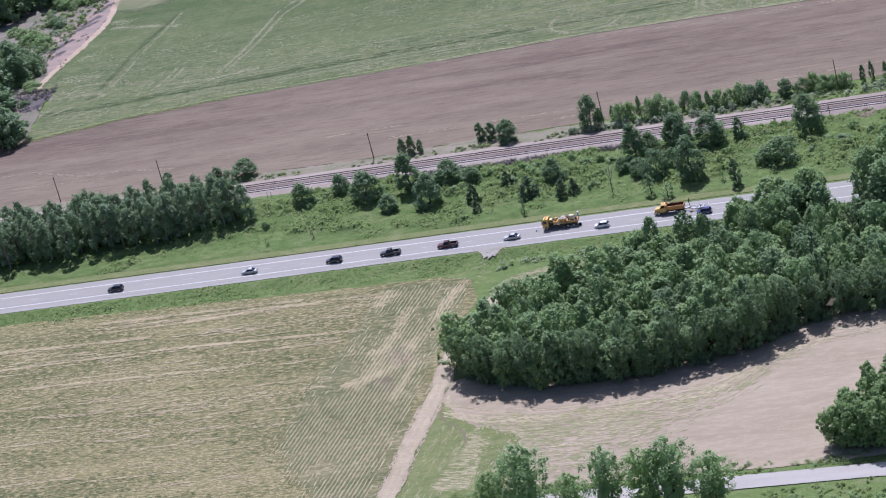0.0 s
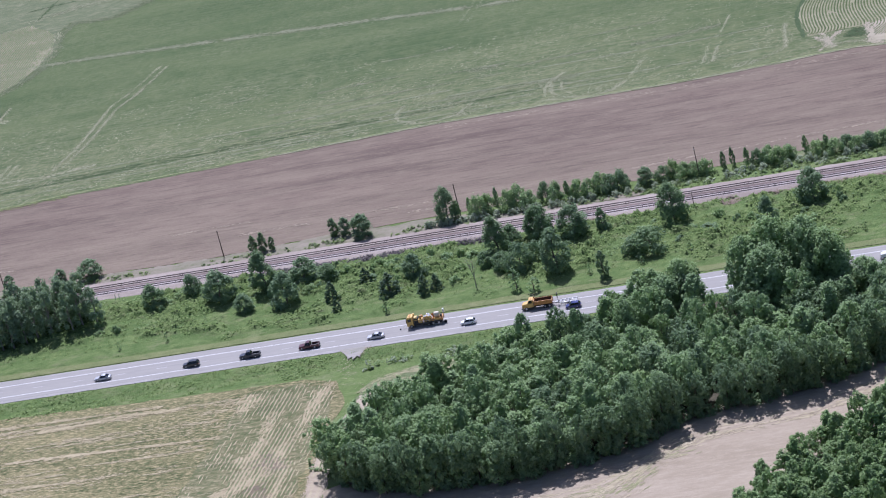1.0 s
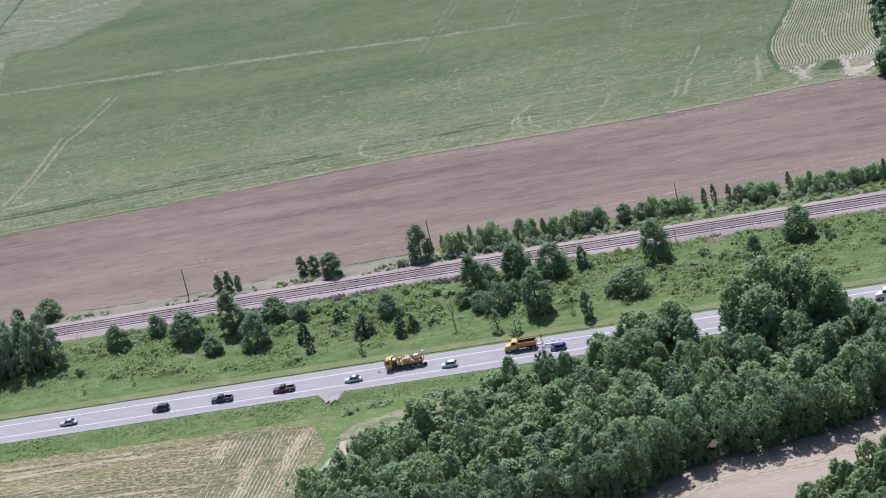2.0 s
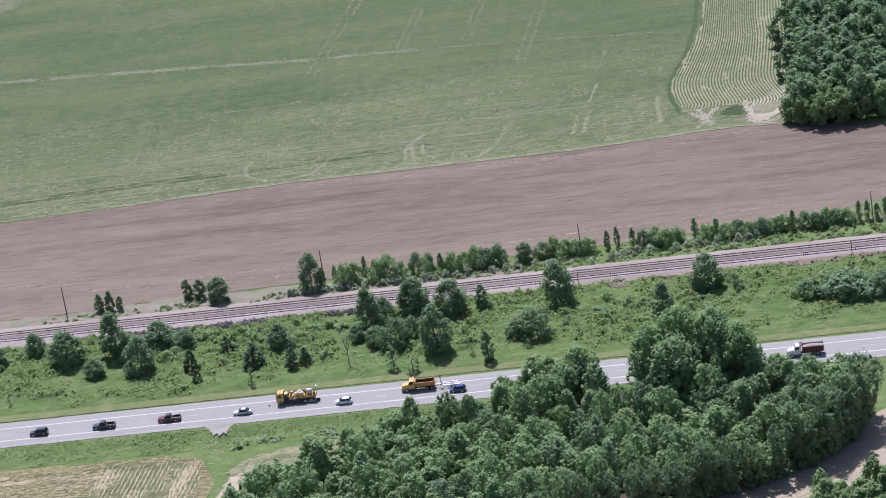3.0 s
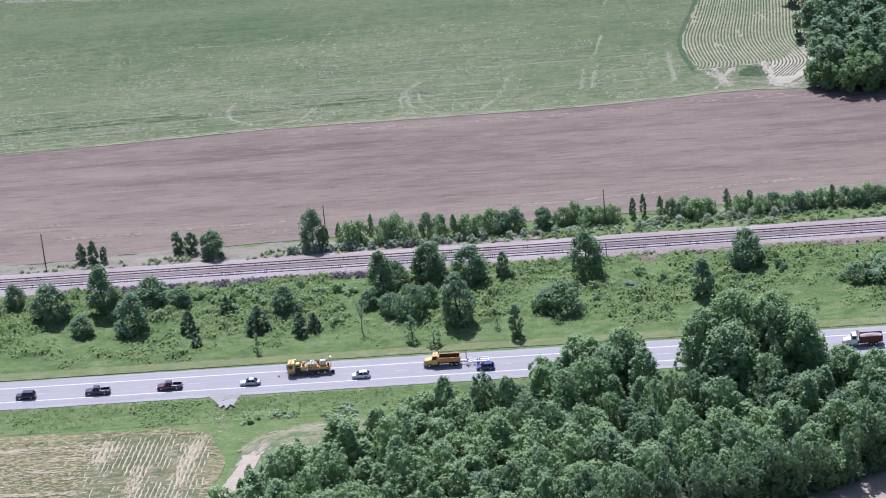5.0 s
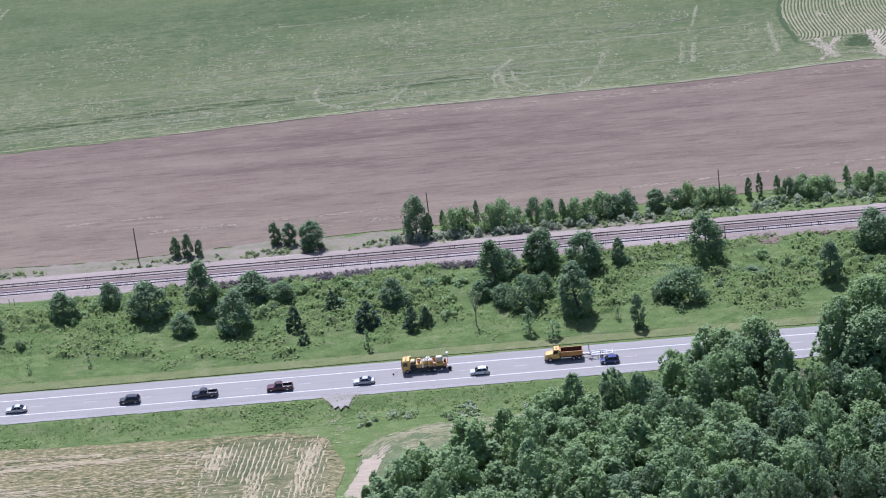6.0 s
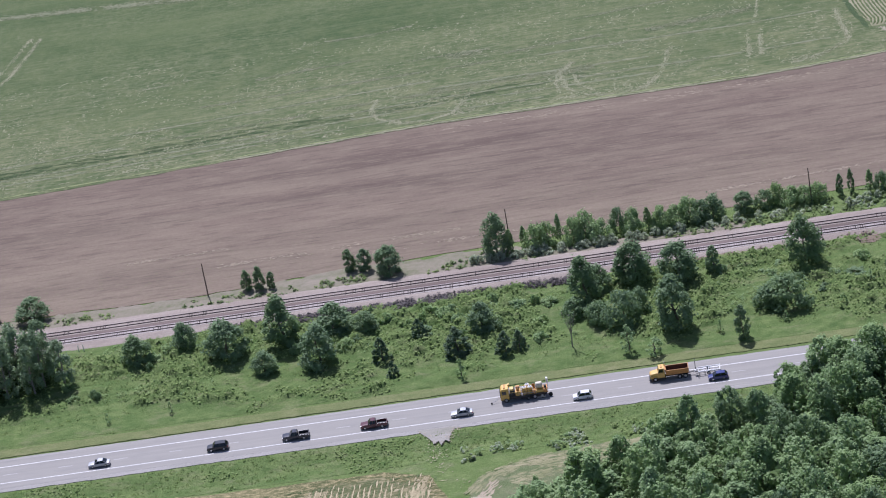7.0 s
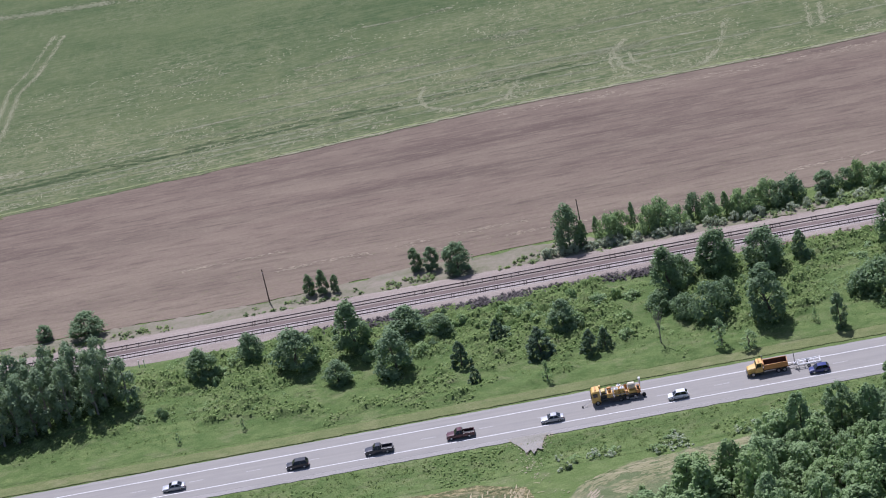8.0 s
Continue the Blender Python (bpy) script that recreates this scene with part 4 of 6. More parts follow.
def crown_leaves(rng, h, w, foot, clumps, leaves, leaf, shape="round", up=0.7):
    """Leaf sprays on uneven, overlapping boughs, each a domed pad that is dense above and open below."""
    out = []
    wild = shape in ("vase", "edge", "spire")
    bulge = rng.uniform(0.78, 1.22, size=9) if wild else rng.uniform(0.88, 1.12, size=9)
    for i in range(clumps):
        u = (i + rng.uniform(0, 1)) / clumps
        a = rng.uniform(0, 2 * math.pi)
        if wild:
            u = u ** 0.78
        if shape == "cone":
            u = u ** 1.45
            r_at = (1 - u) ** 0.6 * 0.5 * w
        elif shape == "edge":
            r_at = 0.5 * w * (0.22 + 1.05 * u) * (1 - max(0.0, (u - 0.62) / 0.38) ** 2.0) ** 0.7 + 0.03 * w
        elif shape == "vase":
            r_at = 0.5 * w * (0.36 + 0.9 * u) * (1 - max(0.0, (u - 0.5) / 0.5) ** 1.7) ** 0.75 + 0.03 * w
        elif shape == "spire":
            r_at = 0.5 * w * min(1.0, 0.5 + 1.6 * u) * (1 - u) ** 0.5 + 0.02 * w
        elif shape == "tall":
            r_at = 0.5 * w * min(1.0, 0.62 + 1.6 * u) * (1 - u ** 2.6) ** 0.6
        else:
            r_at = 0.5 * w * min(1.0, 0.66 + 1.5 * u) * (1 - u ** 2.4) ** 0.55
        r_at *= bulge[int(a / 6.284 * 8.99)] if shape != "cone" else 1.0
        cr = w * (0.035 + 0.115 * rng.uniform() ** 1.7 if wild else rng.uniform(0.10, 0.19)) * (0.5 if shape == "cone" else 1.0)
        rr = max(0.0, r_at - 0.4 * cr) * rng.uniform(0.25, 1.0) ** (0.3 if wild else 0.4)
        c = np.array([rr * math.cos(a), rr * math.sin(a), foot + u * (h - foot - 0.6 * cr) * rng.uniform(0.93, 1.0)])
        d = rng.normal(size=(leaves, 3)) + np.array([0.35 * math.cos(a), 0.35 * math.sin(a), 0.30])
        d /= np.linalg.norm(d, axis=1)[:, None]
        reach = np.abs(rng.normal(0.84, 0.22, size=(leaves, 1)))
        p = c + d * cr * reach * (np.array([1.05, 1.05, 1.3]) if wild else np.array([1, 1, 1.05]))
        n = d * 0.75 + rng.normal(size=(leaves, 3)) * 0.36 + np.array([0, 0, up * (0.7 if wild else 0.5)])
        out.append(leaf_sprays(rng, p, n, leaf * rng.uniform(0.55, 1.35, size=(leaves, 1))))
    if wild:
        m = clumps
        u = rng.uniform(0.04, 0.8, size=m)
        a, r = rng.uniform(0, 2 * math.pi, size=m), 0.5 * w * (0.6 + 0.3 * u) * np.sqrt(rng.uniform(0, 0.36, size=m))
        p = np.stack([r * np.cos(a), r * np.sin(a), foot + u * (h - foot)], 1)
        out.append(leaf_sprays(rng, p, rng.normal(size=(m, 3)) * np.array([1, 1, 0.6]), 0.19 * w))
    v = np.concatenate(out)
    v[:, :, 2] = np.maximum(v[:, :, 2], 0.05)
    return v


def trunk_bm(rng, h, w, foot, limbs=7):
    bm = bmesh.new()
    r = 0.018 * h + 0.05
    pts = [Vector((0, 0, -0.3))]
    for k in range(1, 5):
        pts.append(Vector((rng.normal() * 0.02 * h, rng.normal() * 0.02 * h, h * 0.85 * k / 4)))
    for k in range(4):
        tube(bm, pts[k], pts[k + 1], r * (1 - 0.2 * k), r * (1 - 0.2 * (k + 1)), 7)
    for k in range(limbs):
        f = rng.uniform(0.25, 0.95)
        i = min(3, int(f * 4))
        a = pts[i].lerp(pts[i + 1], f * 4 - i)
        ang = rng.uniform(0, 2 * math.pi)
        tip = a + Vector((math.cos(ang) * w * 0.36 * (1.15 - f), math.sin(ang) * w * 0.36 * (1.15 - f), h * rng.uniform(0.06, 0.2)))
        tube(bm, a, tip, r * 0.45 * (1.1 - f), r * 0.1, 5)
    return bm


KINDS = {}


def tree_kind(key, name, seed, h, w, foot, clumps, leaves, leaf, mat, shape="round", up=0.7, limbs=7, bark="bark"):
    rng = np.random.default_rng(seed)
    me = quads("crown", crown_leaves(rng, h, w, foot, clumps, leaves, leaf, shape, up))
    me.materials.append(M[mat])
    tm = bpy.data.meshes.new("trunk")
    bm = trunk_bm(rng, h, w, foot, limbs)
    bm.to_mesh(tm)
    bm.free()
    tm.materials.append(M[bark])
    KINDS.setdefault(key, []).append((name, me, tm, h, w))


def plant(key, x, y, h, w, label, category="tree", group="", rnd=random, z=None):
    """One tree or bush of a kind, scaled to its height and width."""
    name, me, tm, h0, w0 = rnd.choice(KINDS[key])
    e = thing(name, x, y, land_height(x, y) if z is None else z, label, category, group)
    e.matrix_basis = e.matrix_basis @ Matrix.Rotation(rnd.uniform(0, 6.28), 4, "Z") @ Matrix.Diagonal((w / w0, w / w0 * rnd.uniform(0.9, 1.1), h / h0, 1))
    for n, d in (("crown", me), ("trunk", tm)):
        ob = new(n, d)
        ob.parent = e
    return e


def kinds(key, name, seed, count, *shape):
    """Several trees of one kind, each grown from its own seed."""
    for k in range(count):
        tree_kind(key, name, seed + k, *shape)


kinds("broad", "tree", 100, 7, 13.0, 9.0, 0.8, 72, 41, 0.48, "leaf", "vase")
kinds("broad_dark", "tree", 140, 3, 13.0, 9.0, 0.8, 72, 41, 0.48, "leaf_dark", "vase")
# edge trees take the dark leaves to colour in the wood's shaded side
kinds("edge", "tree", 145, 4, 13.0, 9.0, 0.8, 78, 42, 0.47, "leaf_dark", "edge")
kinds("broad_bright", "tree", 150, 3, 13.0, 9.0, 0.8, 72, 41, 0.48, "leaf_soft", "vase")
kinds("spire", "tree", 155, 4, 13.0, 7.0, 0.8, 74, 42, 0.44, "leaf", "spire")
kinds("young", "young_tree", 180, 4, 8.0, 5.0, 0.4, 60, 40, 0.40, "leaf_soft", "spire")
kinds("young_bright", "young_tree", 190, 4, 9.0, 6.0, 0.4, 60, 42, 0.44, "leaf_bright", "spire")
kinds("giant", "tall_tree", 160, 3, 20.0, 13.0, 2.0, 170, 58, 0.50, "leaf", "vase")
kinds("roadside", "tree", 170, 4, 16.0, 12.0, 1.2, 105, 44, 0.37, "leaf_soft", "vase")
kinds("small", "small_tree", 200, 4, 8.0, 6.0, 0.3, 54, 72, 0.36, "leaf_dark")
kinds("grove", "small_tree", 225, 3, 11.0, 9.0, 0.5, 76, 52, 0.46, "leaf_bright", "vase")
kinds("tall", "slender_tree", 230, 4, 10.0, 5.0, 0.3, 54, 72, 0.38, "leaf_dark", "tall")
kinds("conifer", "juniper", 260, 3, 7.0, 5.0, 0.0, 90, 44, 0.30, "needle", "cone", 0.3, 3)
kinds("bush", "bush", 300, 4, 4.0, 6.0, 0.1, 30, 64, 0.36, "leaf_soft", "round", 0.7, 4)
kinds("bush_bright", "bush", 330, 3, 4.0, 6.0, 0.1, 30, 64, 0.34, "leaf_bright", "round", 0.9, 4)
kinds("bush_dark", "bush", 320, 3, 4.0, 6.0, 0.1, 30, 64, 0.36, "leaf_dark", "round", 0.7, 4)
kinds("shrub", "bush", 410, 4, 2.0, 4.0, 0.05, 17, 54, 0.33, "leaf_soft", "round", 0.8, 3)
kinds("shrub_bright", "bush", 415, 3, 2.0, 4.0, 0.05, 17, 54, 0.32, "leaf_bright", "round", 0.9, 3)
kinds("shrub_dark", "bush", 420, 3, 2.0, 4.0, 0.05, 17, 54, 0.33, "leaf_dark", "round", 0.8, 3)
kinds("willow", "willow_shrub", 340, 3, 2.2, 3.0, 0.05, 14, 44, 0.26, "leaf_pale", "round", 0.7, 3)
kinds("thin", "sapling", 360, 2, 6.0, 3.0, 0.2, 17, 44, 0.26, "leaf", "tall", 0.7, 9)
kinds("strand", "slender_tree", 390, 5, 12.0, 6.0, 1.6, 36, 64, 0.42, "leaf_strand", "tall", 0.7, 10, "bark_pale")
kinds("far", "tree", 380, 3, 13.0, 9.0, 0.6, 30, 34, 0.95, "leaf_dark")

WOOD = [(13, -89), (21, -94), (34, -99), (58, -100), (72, -98), (88, -92), (99, -81), (110, -78.5), (122, -76.5), (139, -69.5), (152, -60), (161, -49), (160, -28), (140, -22), (125, -17), (110, -16), (108, -32), (102, -32), (99, -14),
        (94, -13), (80, -16), (70, -27), (60, -29), (47, -36), (33, -43), (26, -47), (18, -53), (13, -61), (10, -68), (10, -80)]


def joined_wood(name, poly, gap, keys, h_lo, h_hi, label, seed):
    """Far woodland: crowns and trunks joined into one object of uncounted trees."""
    rnd = random.Random(seed)
    x0, x1 = min(p[0] for p in poly), max(p[0] for p in poly)
    y0, y1 = min(p[1] for p in poly), max(p[1] for p in poly)
    parts = {}
    y = y0
    while y < y1:
        x = x0
        while x < x1:
            px, py = x + rnd.uniform(-0.4, 0.4) * gap, y + rnd.uniform(-0.4, 0.4) * gap
            if inside(px, py, poly):
                _, me, _, h0, w0 = rnd.choice(KINDS[rnd.choice(keys)])
                if me.name not in parts:
                    co = np.empty(len(me.vertices) * 3, dtype=np.float32)
                    me.vertices.foreach_get("co", co)
                    parts[me.name] = co.reshape(-1, 3, 3)
                a, s = rnd.uniform(0, 6.28), gap * rnd.uniform(1.2, 1.6) / w0
                v = parts[me.name] @ np.array([[math.cos(a) * s, math.sin(a) * s, 0], [-math.sin(a) * s, math.cos(a) * s, 0], [0, 0, rnd.uniform(h_lo, h_hi) / h0]])
                parts.setdefault("all", []).append(v + np.array([px, py, 0]))
            x += gap
        y += gap * 0.86
    return link_mesh(name, quads(name, np.concatenate(parts["all"])), M["leaf_dark"], None, label, "stuff")


def fill_wood(poly, gap, keys, h_lo, h_hi, label, group, seed, edge=1.0):
    rnd = random.Random(seed)
    x0, x1 = min(p[0] for p in poly), max(p[0] for p in poly)
    y0, y1 = min(p[1] for p in poly), max(p[1] for p in poly)
    row = 0
    y = y0
    while y < y1:
        x = x0 + (gap / 2 if row % 2 else 0)
        while x < x1:
            px, py = x + rnd.uniform(-0.32, 0.32) * gap, y + rnd.uniform(-0.32, 0.32) * gap
            if inside(px, py, poly):
                h = rnd.uniform(h_lo, h_hi)
                plant(rnd.choice(keys(px) if callable(keys) else keys), px, py, h, gap * rnd.uniform(1.05, 1.6), label, "tree", group, rnd, 0.05)
            x += gap
        y += gap * 0.86
        row += 1




def wood_mix(x):
    if x < 50:
        return ["broad", "broad_bright", "broad_bright", "spire", "spire"]
    return ["broad", "broad", "broad_bright", "spire", "broad_dark"] if x < 95 else ["broad", "broad", "broad_dark", "spire"]


fill_wood(WOOD, 6.5, wood_mix, 8.0, 15.5, "leafy green broadleaf tree in a dense wood", "trees of the roadside wood", 11)
rnd_t = random.Random(21)
EDGE = WOOD[:12]
for (xa, ya), (xb, yb) in zip(EDGE, EDGE[1:]):
    n = max(1, int(math.hypot(xb - xa, yb - ya) / 4.6))
    for k in range(n):
        f = (k + rnd_t.uniform(0.1, 0.9)) / n
        plant("edge", xa + (xb - xa) * f, ya + (yb - ya) * f + rnd_t.uniform(0.5, 3.0), rnd_t.uniform(11.0, 15.5), rnd_t.uniform(6.0, 8.5), "leafy tree leaning out at the wood's edge", "tree", "trees of the roadside wood", rnd_t, 0.05)
for (xa, ya), (xb, yb) in zip(EDGE, EDGE[1:]):
    n = max(1, int(math.hypot(xb - xa, yb - ya) / 3.2))
    for k in range(n):
        f = (k + rnd_t.uniform(0.1, 0.9)) / n
        # added dark shrubs: their colour deepens the shade below the edge crowns
        plant("shrub_dark", xa + (xb - xa) * f, ya + (yb - ya) * f + rnd_t.uniform(1.0, 3.5), rnd_t.uniform(2.2, 4.2), rnd_t.uniform(3.6, 5.6), "added dark shrub filling the shaded foot of the wood's edge", "shrub", "undergrowth of the roadside wood", rnd_t, 0.05)
for x, y, h, w in ((113, -22, 21, 13), (120, -19, 24, 15), (128.5, -20.5, 23.5, 14), (134.5, -24.5, 21, 13), (119, -28, 20, 14), (95, -17, 15.5, 11), (88, -18, 14, 10), (91, -23, 14, 10), (150, -32, 13.5, 11), (156, -40, 14, 11), (143, -28, 13, 10)):
    plant("giant", x, y, h, w, "tall spreading broadleaf tree above the wood", "tree", "trees of the roadside wood", rnd_t, 0.05)
for x, y, h, w in ((147, -61.5, 16, 9.5), (152.5, -57, 17, 10), (157.5, -51, 17, 10), (161.5, -45, 16.5, 10), (162, -38.5, 16, 9.5)):
    plant("edge", x, y, h, w, "tall leafy tree at the wood's end", "tree", "trees of the roadside wood", rnd_t, 0.05)
NORTH = [(12, -60), (19, -52), (27, -46), (34, -42), (47, -35), (60, -28.5), (70, -26.5), (80, -16)]
for (xa, ya), (xb, yb) in zip(NORTH, NORTH[1:]):
    n = max(1, int(math.hypot(xb - xa, yb - ya) / 2.3))
    for k in range(n):
        f = (k + rnd_t.uniform(0.1, 0.9)) / n
        plant("young", xa + (xb - xa) * f, ya + (yb - ya) * f + rnd_t.uniform(-3.5, 1.2), rnd_t.uniform(4.5, 9.5), rnd_t.uniform(3.6, 5.6), "young pointed tree at the wood's roadside edge", "tree", "trees of the roadside wood", rnd_t, 0.05)
STRAND = [(-190, 22), (-160, 25), (-142, 26), (-118, 27), (-100, 31), (-85, 32), (-82, 40), (-92, 47), (-115, 50), (-145, 46), (-190, 45)]
fill_wood(STRAND, 4.9, ["strand"], 11.5, 16.0, "slender green tree in a roadside stand", "trees of the stand by the railway", 12)
FARWOOD = [(154, 168), (160, 162), (172, 158), (205, 157), (205, 215), (195, 285), (162, 285), (157, 262), (151, 240), (151, 222), (152, 205), (155, 192), (156, 182)]
joined_wood("far_woodland", FARWOOD, 7.5, ["far"], 10, 15.0, "dark green far woodland beyond the fields", 13)
for x, y, h, w in ((151.5, 164, 7, 6), (155.5, 161.5, 9, 8), (161, 158.5, 10, 9), (167, 159, 11, 10), (173, 160.5, 10, 9), (158, 166, 10, 8), (165, 165, 12, 10), (180, 160, 11, 9)):
    plant("grove", x, y, h, w, "fresh green tree before the far woodland", "tree", "trees before the far woodland", rnd_t, 0.05)
for x, y, h, w in ((114.5, -144.5, 9.5, 8), (117.5, -146.5, 11, 9), (121.5, -147, 11.5, 9), (125.5, -147.5, 12, 10), (119.5, -141, 11, 9), (123.5, -135, 12, 9), (127, -139, 12, 10)):
    plant("grove", x, y, h, w, "full green tree in the grove by the side road", "tree", "trees of the grove", rnd_t, 0.05)
LEFTWOOD = [(-203, 131), (-197, 138), (-205, 152), (-222, 185), (-224, 210), (-238, 222), (-262, 238), (-275, 200), (-245, 125), (-235, 122)]
BANKWOOD = [(-270, 270), (-255, 277), (-244, 287), (-237, 296), (-234, 318), (-272, 322), (-285, 275)]
joined_wood("bank_woodland", BANKWOOD, 8.0, ["far"], 10, 15.0, "dark green woodland behind the sandy bank", 16)
joined_wood("field_end_woodland", LEFTWOOD, 8.0, ["far"], 10, 15.0, "green woodland at the end of the tilled field", 14)
SEWOOD = [(116, -139), (119, -131), (123, -123), (127, -115), (130, -107), (138, -101), (143, -93), (152, -83), (172, -77), (178, -90), (172, -120), (150, -147), (116, -147)]
fill_wood(SEWOOD, 5.6, ["grove", "young_bright", "young_bright"], 7, 11.5, "fresh green tree in a grove by the bare field", "trees of the grove", 15)
for x, y, h, w in ((47, -166, 20, 15), (40, -168, 15, 11), (57, -165, 11, 9), (66, -166, 17, 11), (75, -167, 16, 13), (81, -166, 18, 13), (90, -166, 13, 12)):
    plant("roadside", x, y, h, w, "full green tree beside the side road", "tree", "trees by the side road", rnd_t, 0.0)

for x, y, h, w in ((-232, 265, 3.4, 7), (-229, 262.5, 2.6, 6), (-232, 231, 4, 9), (-228, 223, 4, 8), (-221, 201, 3.5, 8), (-242, 240, 4.5, 10), (-218, 180, 2.6, 6), (-211, 176, 2.2, 5), (-219, 209, 6.5, 9), (-222, 217, 6, 9), (-224, 204, 7, 9)):
    plant("bush_dark", x, y, h, w, "rough dark bush on the bank", "bush", "bank bushes", rnd_t)

for x, y, h, w in ((-216, 196, 2.4, 8), (-220, 201, 2.8, 8), (-213.5, 190.5, 1.6, 5), (-235, 252, 3.4, 9), (-229, 244, 3.2, 8), (-226, 237, 2.8, 7), (-241, 257, 3.2, 8), (-236, 248, 3.6, 9), (-247, 262, 3, 8), (-238, 287, 4, 8), (-232, 286, 4.2, 9), (-226, 288, 3.6, 8), (-221, 291, 3, 6), (-229, 296, 5, 9)):
    plant("bush_bright", x, y, h, w, "bright green bush below the sandy bank", "bush", "bank bushes", rnd_t)

# trees and bushes on the verge between road and railway
for x, y, h, w in ((-67, 43.6, 7.6, 7), (-56.4, 48.2, 7, 5.4), (-45.9, 40.5, 10, 9), (-24, 30.4, 10.5, 9), (-21, 45.5, 7.7, 9), (-36.6, 30.7, 5.6, 5.5), (13.2, 35.5, 7.4, 6),
                   (48.2, 48.9, 10.9, 7.8), (58.2, 46.7, 10.1, 8.4), (126.1, 45.5, 10, 8.4), (86.8, 46.2, 12.4, 8.0), (-14, 44, 5, 6), (40, 47, 7, 6)):
    plant("small", x, y, h, w * 1.12, "leafy green tree on the grassy verge", "tree", "verge trees", rnd_t)
for x, y, h, w in ((-33.1, 42.9, 13, 7), (36.6, 41.5, 12.5, 6.4), (55.9, 23.2, 14.4, 6.9), (114.7, 29.6, 10.2, 5.2), (45.8, 49.8, 8, 4.2), (66.3, 48, 7.3, 3.4), (69.9, 14.6, 8.4, 2.9)):
    plant("tall", x, y, h, w * 1.2, "tall narrow green tree on the grassy verge", "tree", "verge trees", rnd_t)
for x, y, h, w in ((-9.9, 28.2, 6.0, 5.6), (-7.2, 20.5, 3.8, 3.9), (-1.5, 36.8, 5.0, 4.6), (7.1, 26.9, 6.8, 8.8), (17.9, 23.5, 5.8, 5.0), (21.1, 24.6, 5.0, 4.4)):
    plant("conifer", x, y, h, w, "dark green conical juniper on the grassy verge", "juniper", "verge junipers", rnd_t)
for x, y, h, w in ((44.7, 29.3, 8.4, 9), (39, 32, 5, 7), (48, 34, 6, 7), (34, 37, 4.5, 7), (81.7, 28.4, 7.2, 12), (77, 29, 5, 8), (162, 32.4, 6.5, 16), (152, 34, 4.5, 9), (171, 31, 6, 10), (67.9, 46.5, 2.8, 3.4)):
    plant("bush_dark", x, y, h, w, "dense dark green bush on the grassy verge", "bush", "verge bushes", rnd_t)
for x, y, h, w in ((44.9, 16, 6.4, 3.8), (50.6, 12.6, 4.6, 4.4), (8, 14.9, 5, 2.7), (21, 27, 4, 3)):
    plant("thin", x, y, h, w, "thin young tree by the road", "sapling", "verge saplings", rnd_t)
for x, y, h, w in ((65.3, 19.4, 3.2, 1.6), (79.8, 20.4, 2.6, 1.5), (-57, 18, 3, 1.5), (-71, 17, 2.6, 1.4), (141, 19, 2.4, 1.2), (93, 24, 3, 2), (100, 33, 3, 2.6)):
    plant("thin", x, y, h, w, "small dark sapling in the rough grass", "sapling", "verge saplings", rnd_t)


rnd_v = random.Random(41)
for k in range(150):
    x = rnd_v.uniform(-85, 60) if k < 105 else rnd_v.uniform(60, 180)
    y = rnd_v.triangular(27, 54, 47)
    if noise.noise((x * 0.06, y * 0.1, 8.0)) < -0.12:
        continue
    plant(rnd_v.choice(["shrub", "shrub", "shrub_dark", "shrub_bright"]), x, y, rnd_v.uniform(0.8, 2.6), rnd_v.uniform(2.0, 5.2), "low green shrub in the rough verge growth", "shrub", "low shrubs on the verge", rnd_v)


def bare_tree(x, y, h):
    """A thin tree that forks low and carries little leaf."""
    e = thing("bare_tree", x, y, land_height(x, y), "sparse half-bare tree with thin forked branches", "tree")
    rnd = random.Random(71)
    bm = bmesh.new()
    fork = Vector((0.1, 0, h * 0.35))
    tube(bm, (0, 0, -0.3), fork, 0.16, 0.12, 7)
    tips = []
    for a, reach in ((0.4, 1.5), (2.6, 1.7), (4.4, 1.3), (5.5, 0.7), (1.5, 0.8)):
        end = fork + Vector((math.cos(a) * reach, math.sin(a) * reach, h * rnd.uniform(0.5, 0.65)))
        tube(bm, fork, end, 0.09, 0.03, 6)
        for k in range(6):
            base = fork.lerp(end, rnd.uniform(0.3, 0.95))
            tip = base + Vector((rnd.uniform(-1, 1), rnd.uniform(-1, 1), rnd.uniform(0.5, 1.4)))
            tube(bm, base, tip, 0.035, 0.012, 5)
            tips.append(tip)
    part("trunk", bm, M["bark_pale"], e)
    rng = np.random.default_rng(72)
    v = np.concatenate([crown_leaves(rng, 0.6, 0.9, 0.0, 2, 5, 0.22) + np.array(t) - np.array([0, 0, 0.3]) for t in tips])
    link_mesh("crown", quads("crown", v), M["leaf_soft"], e, "thin scattered leaves")


bare_tree(32.7, 22, 8.7)

# far side of the railway
for x, y, h, w in ((-95.6, 75.9, 6.1, 9), (-9.1, 73.5, 7.4, 8.2), (16.8, 75, 11, 7.4), (76, 79, 5.4, 6.4)):
    plant("small", x, y, h, w, "rounded green tree beside the railway", "tree", "trees beyond the railway", rnd_t)
for x, y, h, w in ((-18.9, 77.9, 6, 3.4), (-15.1, 77, 6, 4), (-43.5, 75.5, 5.6, 2.8), (-40.4, 75, 6.2, 3), (-37.5, 75, 4.5, 2.4), (99, 80.5, 5.8, 2.2), (101.6, 81, 6.4, 1.9), (-122, 77, 5, 4), (-106, 78, 4, 4)):
    plant("tall", x, y, h, w, "slender young tree at the field edge", "tree", "trees beyond the railway", rnd_t)
rnd_h = random.Random(31)
